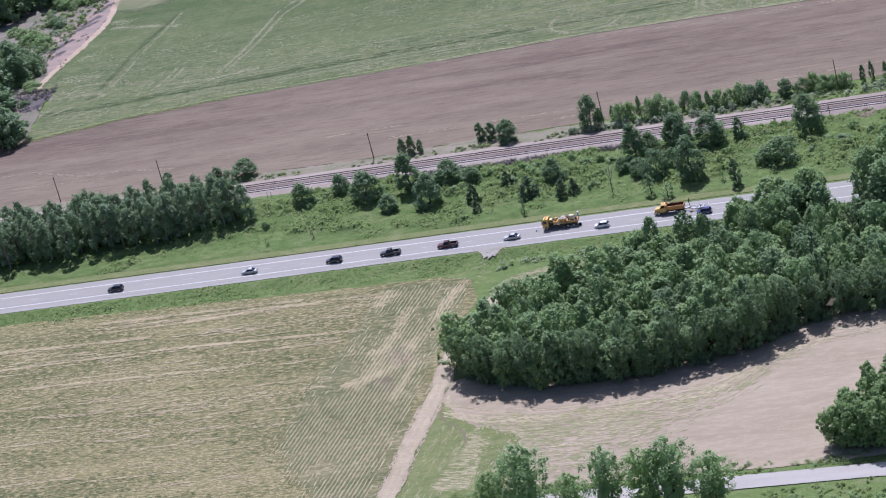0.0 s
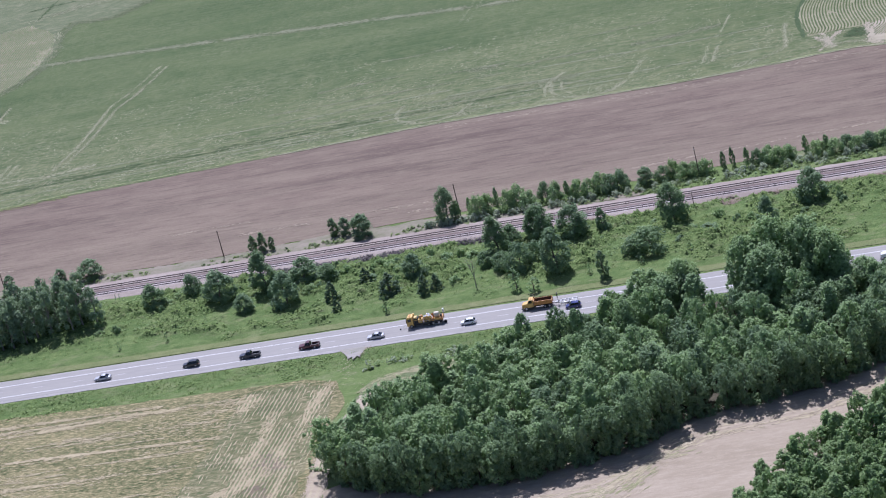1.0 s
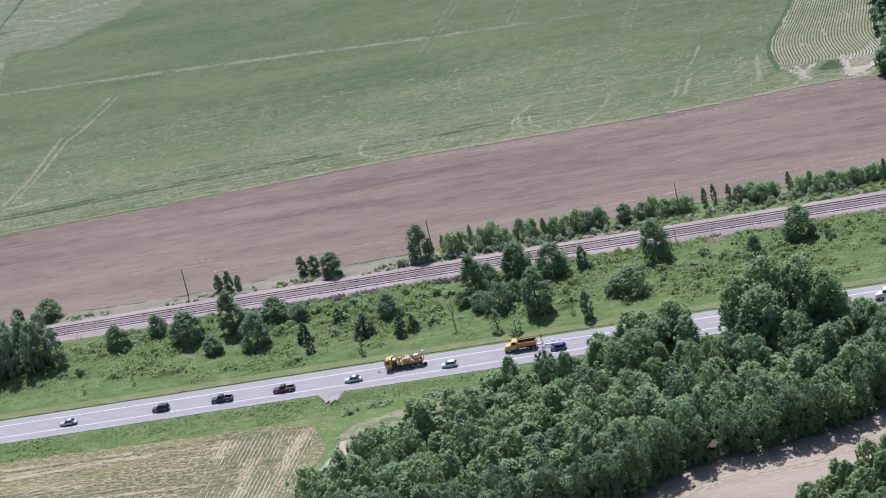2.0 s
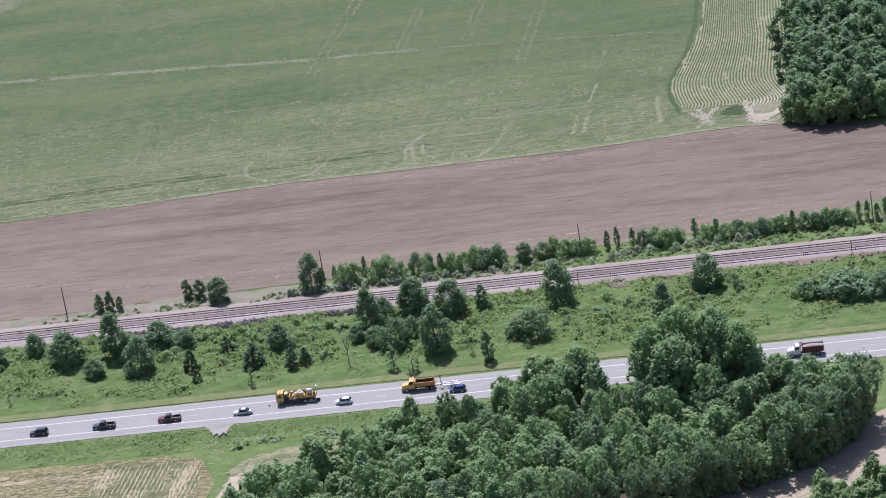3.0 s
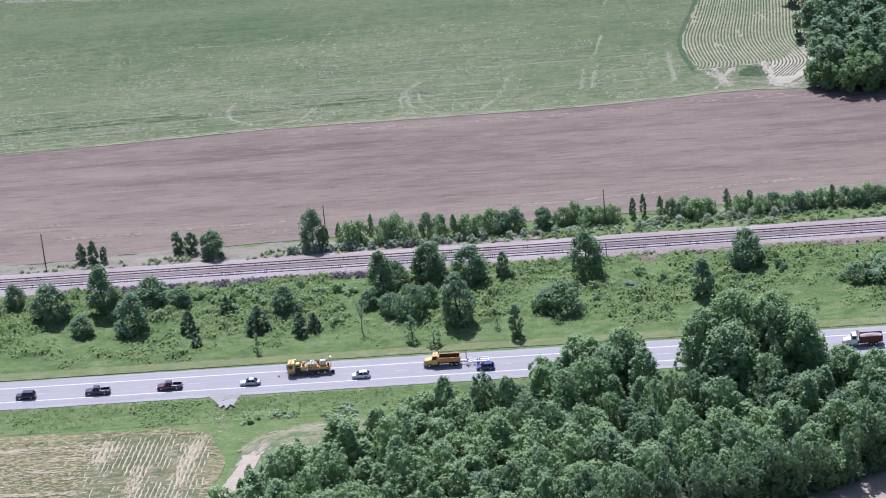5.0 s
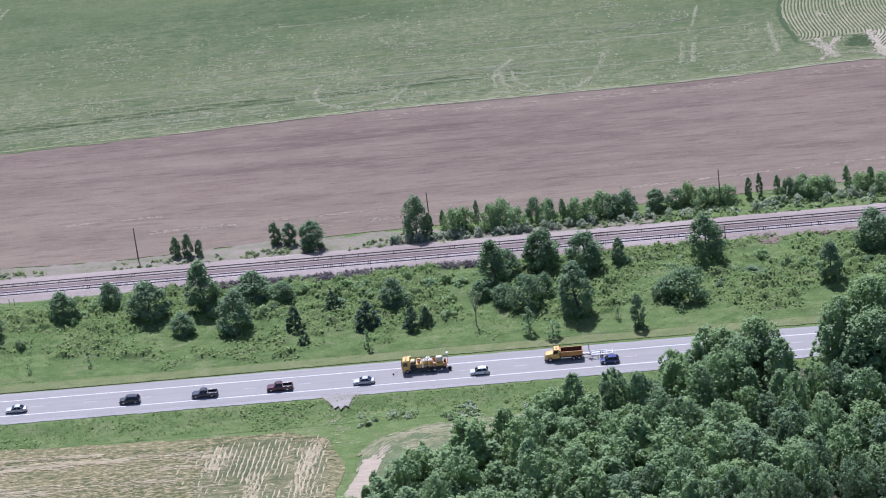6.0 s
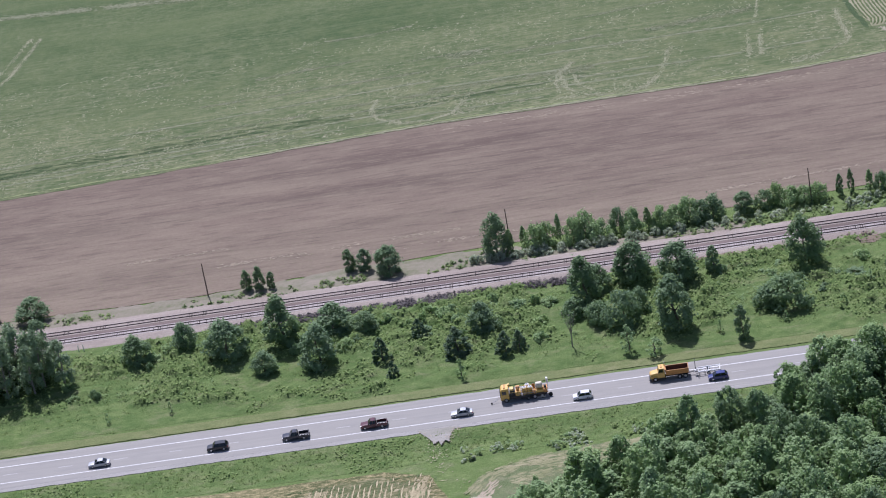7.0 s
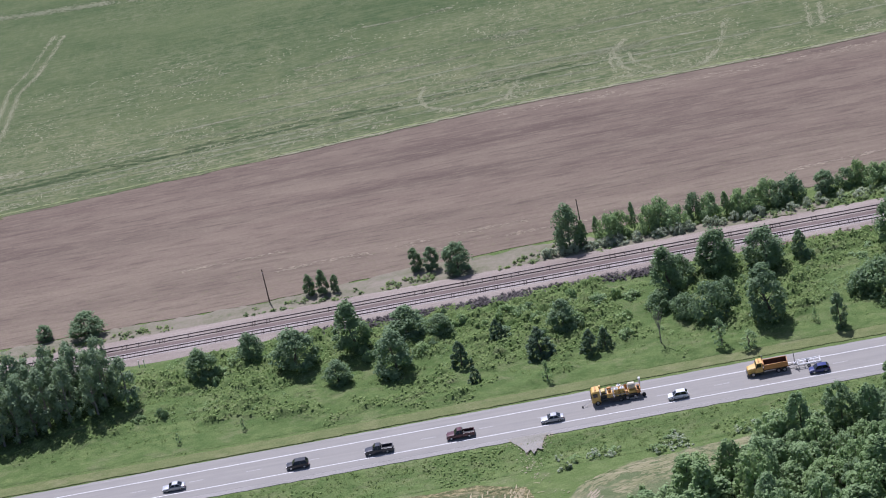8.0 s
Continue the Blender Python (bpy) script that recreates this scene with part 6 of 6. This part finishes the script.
        part("reel_rim", tube(bmesh.new(), (px, py - 0.31, 2.2), (px, py - 0.25, 2.2), 0.34, 0.34, 14), M["orange"], reel)
    for s in (-1, 1):
        part("paint_pipe", tube(bmesh.new(), (-1.2, s * 1.12, 1.5), (2.4, s * 1.12, 1.45), 0.06, 0.06, 6), M["steel"], e)
        part("locker", boxed(2.0, 2.4, min(s * 0.5, s * 1.15), max(s * 0.5, s * 1.15), 1.12, 1.9, bevel=0.04), M["orange"], e)
        part("mudguard", boxed(0.3, 2.8, s * 1.15 - 0.14, s * 1.15 + 0.14, 0.98, 1.08, bevel=0.03), M["black"], e)
        part("tail_light", boxed(4.88, 4.94, s * 0.85 - 0.12, s * 0.85 + 0.12, 0.85, 1.0), M["lamp_red"], e, "red tail light")
    part("radiator_grille", boxed(-4.78, -4.7, -0.7, 0.7, 0.75, 1.4, bevel=0.02), M["black"], e)
    part("beacon_bar", boxed(-3.9, -3.6, -0.8, 0.8, 2.9, 3.05, bevel=0.03), M["orange"], e, "amber beacon bar")
    part("rear_platform", boxed(4.15, 4.9, -1.15, 1.15, 1.12, 1.75, bevel=0.05), M["orange"], e, "orange operator platform")
    part("rear_seat", boxed(4.25, 4.7, -0.75, -0.2, 1.75, 2.4, bevel=0.08), M["black"], e)
    part("sun_shade", boxed(4.75, 5.15, 0.55, 1.2, 2.2, 3.2, bevel=0.06), M["white"], e, "white upright rear panel")
    part("shade_stay", tube(bmesh.new(), (4.9, 0.9, 1.3), (4.95, 0.9, 2.3), 0.05, 0.05, 6), M["steel"], e)
    part("spray_carriage", boxed(2.6, 4.4, -1.32, -1.2, 0.18, 0.42, bevel=0.03), M["steel"], e)
    part("trailing_wheel", tube(bmesh.new(), (5.4, -1.0, 0.45), (5.4, -0.8, 0.45), 0.42, 0.42, 16), M["tyre"], e)
    part("trailing_arm", tube(bmesh.new(), (4.6, -0.9, 0.8), (5.4, -0.9, 0.45), 0.05, 0.05, 6), M["chassis"], e)
    bm = bmesh.new()
    tube(bm, (-4.7, -0.4, 0.6), (-6.6, -1.0, 0.35), 0.035, 0.03, 6)
    tube(bm, (-4.7, 0.4, 0.6), (-6.6, -1.0, 0.35), 0.035, 0.03, 6)
    part("guide_boom", bm, M["steel"], e, "thin guide boom")
    part("guide_wheel", tube(bmesh.new(), (-6.65, -1.05, 0.18), (-6.65, -0.95, 0.18), 0.18, 0.18, 12), M["tyre"], e)


def red_dump_truck(x, y):
    e = thing("dump_truck", x, y, 0.014, "white-cabbed dump truck with dark red loaded bed", "truck", "vehicles on the highway")
    part("chassis", boxed(-3.8, 4.0, -0.45, 0.45, 0.55, 0.9, bevel=0.03), M["chassis"], e)
    conventional_cab(e, M["white"], -4.6)
    dump_body(e, M["maroon"], M["maroon"], -0.9, 4.3, 1.22, 1.1, 2.5)
    bm = bmesh.new()
    loft(bm, [[(px, -1.1, 2.1), (px, -0.6, 2.3 + hh * 0.7), (px, 0, 2.4 + hh), (px, 0.6, 2.3 + hh * 0.7), (px, 1.1, 2.1)] for px, hh in ((-0.75, 0.0), (0.4, 0.35), (1.8, 0.45), (3.2, 0.3), (4.15, 0.0))])
    part("stone_load", bm, M["load"], e, "heaped pale stone load")
    part("cab_shield", boxed(-1.6, -0.9, -1.1, 1.1, 2.95, 3.07, bevel=0.03), M["maroon"], e)
    axles(e, (-3.5, 1.6, 2.8), 1.2)
    part("fuel_tank", tube(bmesh.new(), (-2.2, -0.95, 0.75), (-1.1, -0.95, 0.75), 0.3, 0.3, 14), M["steel"], e)
    for s in (-1, 1):
        part("tail_light", boxed(4.32, 4.4, s * 0.9 - 0.12, s * 0.9 + 0.12, 0.9, 1.05), M["lamp_red"], e, "red tail light")


striping_truck(21.5, 1.7)
yellow_dump_truck(53, 1.5)
crash_trailer(59.0, 1.5)
red_dump_truck(150, -1.8)


# ---- rough growth ----
def scatter(name, count, region, size, seed, material, label, blades=5, keep=None, lean=0.5):
    """Many small upright blade clusters over a stretch of ground."""
    rng = np.random.default_rng(seed)
    x0, x1, y0, y1 = region
    out = []
    for _ in range(count):
        x, y = rng.uniform(x0, x1), rng.uniform(y0, y1)
        if keep and not keep(x, y):
            continue
        z = land_height(x, y)
        s = size * rng.uniform(0.5, 1.4)
        a = rng.uniform(0, 6.28, size=blades)
        d = np.stack([np.cos(a), np.sin(a), np.zeros(blades)], 1)
        side = np.stack([-np.sin(a), np.cos(a), np.zeros(blades)], 1)
        p = np.array([x, y, z]) + d * s * 0.25
        tip = p + d * s * lean + np.array([0, 0, 1]) * s * rng.uniform(0.5, 1.0, size=(blades, 1))
        mid = (p + tip) / 2 + np.array([0, 0, 0.12 * s])
        wdt = s * 0.3
        out.append(np.stack([p, mid - side * wdt, tip, mid + side * wdt], 1))
    me = quads(name, np.concatenate(out))
    return link_mesh(name, me, material, None, label, "stuff")


def mounds(name, count, region, seed, mats, label, keep, h=(0.3, 0.85), w=(1.8, 4.2), leaves=60, leaf=0.5):
    """Low tangled mounds of leaves over a stretch of ground, one object for each leaf colour."""
    rng = np.random.default_rng(seed)
    x0, x1, y0, y1 = region
    out = {m: [] for m in mats}
    for _ in range(count):
        x, y = rng.uniform(x0, x1), rng.uniform(y0, y1)
        mat, hh, ww = mats[rng.integers(len(mats))], rng.uniform(*h), rng.uniform(*w)
        if not keep(x, y):
            continue
        v = crown_leaves(rng, hh, ww, 0.0, 5, leaves // 5, leaf, "round", 3.4)
        out[mat].append(v + np.array([x, y, land_height(x, y)]))
    for m, v in out.items():
        link_mesh(name, quads(name, np.concatenate(v)), M[m], None, label, "stuff")


def rough_end(x, y):
    return inside(x, y, [(-214, 320), (-219, 245), (-220, 190), (-206, 158), (-198, 142), (-225, 138), (-250, 320)])


SCRUB = [(6, -86), (3, -70), (8, -57), (20, -46), (34, -38), (60, -25), (80, -12), (100, -10), (130, -12), (163, -22), (165, -48), (160, -30), (60, -40)]


def weedy(x, y):
    n = noise.noise((x * 0.045, y * 0.08, 5.0)) + 0.5 * noise.noise((x * 0.15, y * 0.2, 1.0))
    lush = 0.42 if y < 20 else 0.16 if y < 27 else -0.45 if -75 < x < 76 else -0.1
    return n > lush


def growth(name, x0, x1, y0, y1, step, low, tall, seed, material, label):
    """A tangled, billowing skin of weeds over a stretch of ground."""
    xs, ys = np.arange(x0, x1 + 0.01, step), np.arange(y0, y1 + 0.01, step)
    n = len(xs)
    rng = np.random.default_rng(int(seed))
    vs, leafy = [], []
    for y in ys:
        edge = min(1.0, (y - y0) / 3.0, (y1 - y) / 2.0)
        for x in xs:
            w = noise.noise((x * 0.045, y * 0.08, seed)) + 0.5 * noise.noise((x * 0.15, y * 0.2, 1.0))
            lush = min(1.0, max(0.0, w * 1.6 + 0.8 * min(1.0, max(0.0, (y - 21) / 7.0)) if y > 0 else w * 1.6 + 0.2))
            h = abs(noise.noise((x * 0.3, y * 0.36, seed + 3))) * 1.9 + 0.7 * abs(noise.noise((x * 0.85, y * 1.0, seed + 7))) + 0.25 * rng.uniform()
            if lush > 0.45 and rng.uniform() < 0.75:
                leafy.append(len(vs))
            vs.append((x + rng.uniform(-0.2, 0.2) * step, y + rng.uniform(-0.2, 0.2) * step, land_height(x, y) + 0.04 + (low + tall * lush * h) * max(0.0, edge)))
    fs = [(b * n + a, b * n + a + 1, (b + 1) * n + a + 1, (b + 1) * n + a) for b in range(len(ys) - 1) for a in range(n - 1)]
    me = raw(name, vs, fs)
    me.polygons.foreach_set("use_smooth", [True] * len(me.polygons))
    p = np.array([vs[i] for i in leafy])
    m = len(p)
    p = p + rng.uniform(-0.35, 0.35, size=(m, 3)) * np.array([1, 1, 0]) + np.stack([np.zeros(m), np.zeros(m), rng.uniform(0.05, 0.3, size=m)], 1)
    up = rng.normal(size=(m, 3)) * 0.5 + np.array([0, 0, 1])
    up /= np.linalg.norm(up, axis=1)[:, None]
    t = np.cross(up, rng.normal(size=(m, 3)))
    t /= np.linalg.norm(t, axis=1)[:, None]
    b, s = np.cross(up, t), rng.uniform(0.2, 0.5, size=(m, 1))
    link_mesh(name + "_leaves", quads(name, np.stack([p - t * s, p - b * s * 0.6, p + t * s, p + b * s * 0.6], 1)), M["weed"], None, "broad leaves of the rough growth", "stuff")
    return link_mesh(name, me, M[material], None, label, "stuff")


growth("verge_growth", -200, 200, 12.5, 57, 0.62, 0.02, 1.25, 5.0, "growth", "tangled green weeds and grass on the verge")
growth("ditch_growth", -190, 125, -20.5, -8.4, 0.62, 0.02, 0.55, 8.0, "growth", "lush green grass in the roadside ditch")
mounds("bank_weeds", 110, (60, 175, 53.6, 57.4), 515, ("dry_bank", "dry_bank", "weed"), "dry brown weeds below the ballast", lambda x, y: noise.noise((x * 0.12, y * 0.3, 8.0)) > -0.3, (0.35, 0.9), (1.6, 3.6), 60, 0.45)
mounds("hedge_foot_weeds", 150, (9, 140, 72.0, 76.5), 516, ("weed", "leaf_pale", "leaf_soft"), "pale weeds at the foot of the hedge", lambda x, y: noise.noise((x * 0.1, y * 0.3, 9.0)) > -0.25, (0.3, 0.8), (1.2, 2.8), 50, 0.4)
scatter("rough_grass", 8000, (-200, 200, 18, 55.5), 0.3, 501, M["weed"], "rough green verge grass", 5, lean=0.9)
scatter("ditch_grass", 4000, (-190, 120, -19, -8.2), 0.3, 503, M["weed"], "lush ditch grass below the road", 5, lean=0.9)
mounds("verge_weeds", 1000, (-195, 195, 24, 56), 502, ("weed", "leaf_bright", "weed"), "tangled leafy weeds on the verge", weedy, (0.25, 0.75), (2.0, 6.0), 170, 0.25)
for y0, y1, n, k in ((-154.2, -149.5, 260, 0), (-176, -162.5, 420, 1)):
    mounds("roadside_weeds", n, (20, 190, y0, y1), 520 + k, ("weed", "leaf_bright", "weed"), "rough green weeds beside the side road", lambda x, y: noise.noise((x * 0.1, y * 0.2, 21.0)) > -0.25, (0.3, 1.1), (1.4, 4.0), 110, 0.26)
mounds("ditch_brush", 260, (8, 62, -22.5, -13.5), 511, ("leaf", "leaf_pale", "weed"), "grey-green brush in the roadside ditch", lambda x, y: noise.noise((x * 0.12, y * 0.25, 11.0)) > 0.05 and y < -13 - 0.05 * x, (0.4, 1.5), (1.2, 3.0), 90, 0.28)
mounds("far_verge_weeds", 1100, (-200, 200, 69.8, 79), 504, ("tuft", "weed"), "weeds between railway and field", lambda x, y: y < 74 + 0.05 * max(0, x) and (x > 70 or noise.noise((x * 0.06, y * 0.15, 9)) > -0.02), (0.4, 1.1), (1.2, 3.0), 70, 0.34)
mounds("dead_brush", 620, (-46, 36, 52.8, 57.2), 505, ("burnt", "burnt"), "dark dead brush along the railway bank", lambda x, y: y > 53.2 + 0.02 * x, (0.4, 1.1), (1.2, 2.8), 60, 0.3)
mounds("field_end_scrub", 900, (-250, -198, 140, 310), 508, ("leaf_dark", "weed", "weed"), "scrub and dark brush on the rough bank", rough_end, (0.6, 2.2), (2.0, 5.0), 60, 0.6)
mounds("dark_brush", 240, (-226, -203, 169, 193), 509, ("burnt", "burnt"), "dark dead brush at the field corner", lambda x, y: noise.noise((x * 0.1, y * 0.1, 3)) > -0.2, (0.4, 1.3), (1.6, 3.6), 50, 0.4)
mounds("slope_brush", 90, (-226, -209, 205, 300), 510, ("burnt", "weed"), "sparse brush on the eroded slope", lambda x, y: noise.noise((x * 0.15, y * 0.08, 3)) > 0.0, (0.3, 1.0), (1.4, 3.2), 40, 0.4)
mounds("wood_edge_scrub", 900, (-2, 170, -100, -10), 507, ("leaf", "leaf_bright"), "low scrub along the edge of the wood", lambda x, y: inside(x, y, SCRUB) and not inside(x, y, WOOD), (0.8, 2.4), (1.8, 4.0), 90, 0.42)


# ---- crop rows ----
def straw_rows():
    rng = np.random.default_rng(601)
    out, leafs = [], []
    poly = [(-22, -28), (-9, -26), (-1, -31), (2, -42), (0, -60), (1, -80), (2, -100), (4, -125), (6, -170), (-14, -170), (-12, -145), (-29, -113), (-29, -81), (-26, -55)]
    for k in range(-42, 18):
        for j in range(150):
            y = -26 - 0.98 * j + rng.uniform(-0.2, 0.2)
            x = 1.15 * k + 10 + 0.085 * (y + 90) + rng.uniform(-0.12, 0.12)
            fade = noise.noise((x * 0.07, y * 0.05, 2.0)) + 0.6 * noise.noise((x * 0.3, y * 0.16, 4.0)) + 0.02 * (x + 12) + (0.25 if y < -85 else 0.0)
            if not inside(x + rng.normal(0, 3.5), y + rng.normal(0, 3.0), poly) or x > 2.2 or fade + rng.normal(0, 0.15) < -0.22:
                continue
            s = rng.uniform(0.5, 1.9)
            a = rng.normal(0, 0.07) + math.pi / 2 - 0.085
            d, sd = np.array([math.cos(a), math.sin(a), 0]), np.array([-math.sin(a), math.cos(a), 0])
            p = np.array([x, y, 0.09])
            out.append(np.stack([p - d * s, p + sd * rng.uniform(0.08, 0.18) + [0, 0, 0.05], p + d * s, p - sd * rng.uniform(0.08, 0.18) + [0, 0, 0.05]]))
            q = p + sd * 0.55
            if rng.uniform() < 0.7:
                leafs.append(np.stack([q - d * s * 0.8, q + sd * 0.18 + [0, 0, 0.04], q + d * s * 0.8, q - sd * 0.18 + [0, 0, 0.05]]))
    link_mesh("straw_rows", quads("straw_rows", np.array(out)), M["straw"], None, "rows of pale straw stubble", "stuff")
    link_mesh("seedling_rows", quads("seedling_rows", np.array(leafs)), M["row_leaf"], None, "rows of green seedlings between the stubble", "stuff")


straw_rows()


def straw_streaks():
    """Long broken streaks of straw left along the drill rows."""
    rng = np.random.default_rng(611)
    out = []
    for _ in range(110):
        x, y = rng.uniform(-200, -12), rng.uniform(-130, -26)
        run, wide = rng.uniform(8, 55), rng.uniform(0.25, 0.8)
        for k in range(int(run * 3)):
            px, py = x + rng.uniform(0, run), y + rng.normal(0, wide) * 0.6
            if px > -20 or noise.noise((px * 0.1, py * 0.5, 6.0)) < -0.15:
                continue
            s, w = rng.uniform(0.5, 2.0), rng.uniform(0.05, 0.13)
            p, d = np.array([px, py + 0.012 * (px - x), 0.06]), np.array([s, 0.02 * s, 0])
            out.append(np.stack([p - d, p + [0, -w, 0.03], p + d, p + [0, w, 0.03]]))
    green = []
    for _ in range(26000):
        px, py = rng.uniform(-205, 4), rng.uniform(-150, -25)
        n = noise.noise((px * 0.02, py * 0.09, 2.0)) + 0.5 * noise.noise((px * 0.12, py * 0.4, 5.0))
        if py > -20 + 0.02 * px:
            continue
        s, w = rng.uniform(0.25, 1.1), rng.uniform(0.05, 0.14)
        p, d = np.array([px, py, 0.065]), np.array([s, rng.normal(0, 0.12) * s, 0])
        q = np.stack([p - d, p + [0, -w, 0.02], p + d, p + [0, w, 0.02]])
        if n > 0.08 and rng.uniform() < 0.9:
            out.append(q)
        elif n < -0.05 and rng.uniform() < 0.8:
            green.append(q)
    link_mesh("seedling_tufts", quads("seedling_tufts", np.array(green)), M["row_leaf"], None, "green volunteer seedlings in the stubble", "stuff")
    link_mesh("straw_streaks", quads("straw_streaks", np.array(out)), M["straw"], None, "long pale streaks of straw on the stubble", "stuff")


straw_streaks()


def curved_rows():
    """Green crop rows that bend together over the pale soil."""
    poly = [(129.3, 329), (127.3, 293), (126.3, 266), (122.3, 240), (118.3, 222), (116.3, 208), (117.3, 197), (120.3, 184), (126, 184.5), (134, 185.5), (140, 185.5), (141.3, 174), (147, 174), (152, 184), (150, 197), (158, 230), (158, 329)]
    ys = [160, 177, 182, 186, 195, 205, 213, 229, 250, 270, 291, 340]
    near, far = [-6, -3, 0, 3, 1.2, 0, 0.2, 3, 6, 7.2, 8, 9], [-5, 0, 3.6, 4.6, 2.2, 0, 0, 1, 2, 1.6, 2.2, 3]
    rng = np.random.default_rng(602)
    vs, fs = [], []
    for k in range(-22, 54):
        last = None
        for j in range(220):
            y = 158 + 0.8 * j
            x0 = 112 + 0.98 * k
            f = min(1.0, max(0.0, (x0 - 120) / 22.0))
            bend = sum((1 - f) * np.interp(y + d, ys, near) + f * np.interp(y + d, ys, far) for d in (-3, 0, 3)) / 3
            x = x0 + bend
            if not inside(x, y, poly) or noise.noise((x * 0.16, y * 0.1, 3.0)) + 0.5 * rng.uniform(-1, 1) > 0.86:
                last = None
                continue
            w = 0.24 + 0.10 * rng.uniform(-1, 1)
            b = len(vs)
            vs += [(x - w, y, 0.10), (x, y, 0.24 + 0.08 * rng.uniform(-1, 1)), (x + w, y, 0.10)]
            if last is not None:
                fs += [(last, last + 1, b + 1, b), (last + 1, last + 2, b + 2, b + 1)]
            last = b
    link_mesh("curved_crop_rows", raw("curved_crop_rows", vs, fs), M["row_leaf"], None, "curving green crop rows on pale soil", "stuff")


curved_rows()


def far_rows():
    """Thin crop rows running away over the pale soil at the far corner."""
    rng = np.random.default_rng(603)
    out = []
    for k in range(44):
        for j in range(60):
            y = 268 + 1.55 * j
            x = -222 + 1.05 * k + 1.1 * math.sin(y * 0.07) + 0.04 * (y - 268)
            if not inside(x, y, ROWEND) or noise.noise((x * 0.12, y * 0.08, 12.0)) + 0.3 * rng.uniform(-1, 1) > 0.4:
                continue
            w = 0.26 + 0.08 * rng.uniform(-1, 1)
            out.append(np.array([(x - w, y - 0.8, 0.12), (x + w, y - 0.8, 0.12), (x + w * 0.8, y + 0.8, 0.2), (x - w * 0.8, y + 0.8, 0.2)]))
    link_mesh("far_crop_rows", quads("far_crop_rows", np.array(out)), M["row_leaf"], None, "thin green crop rows on pale soil", "stuff")


far_rows()
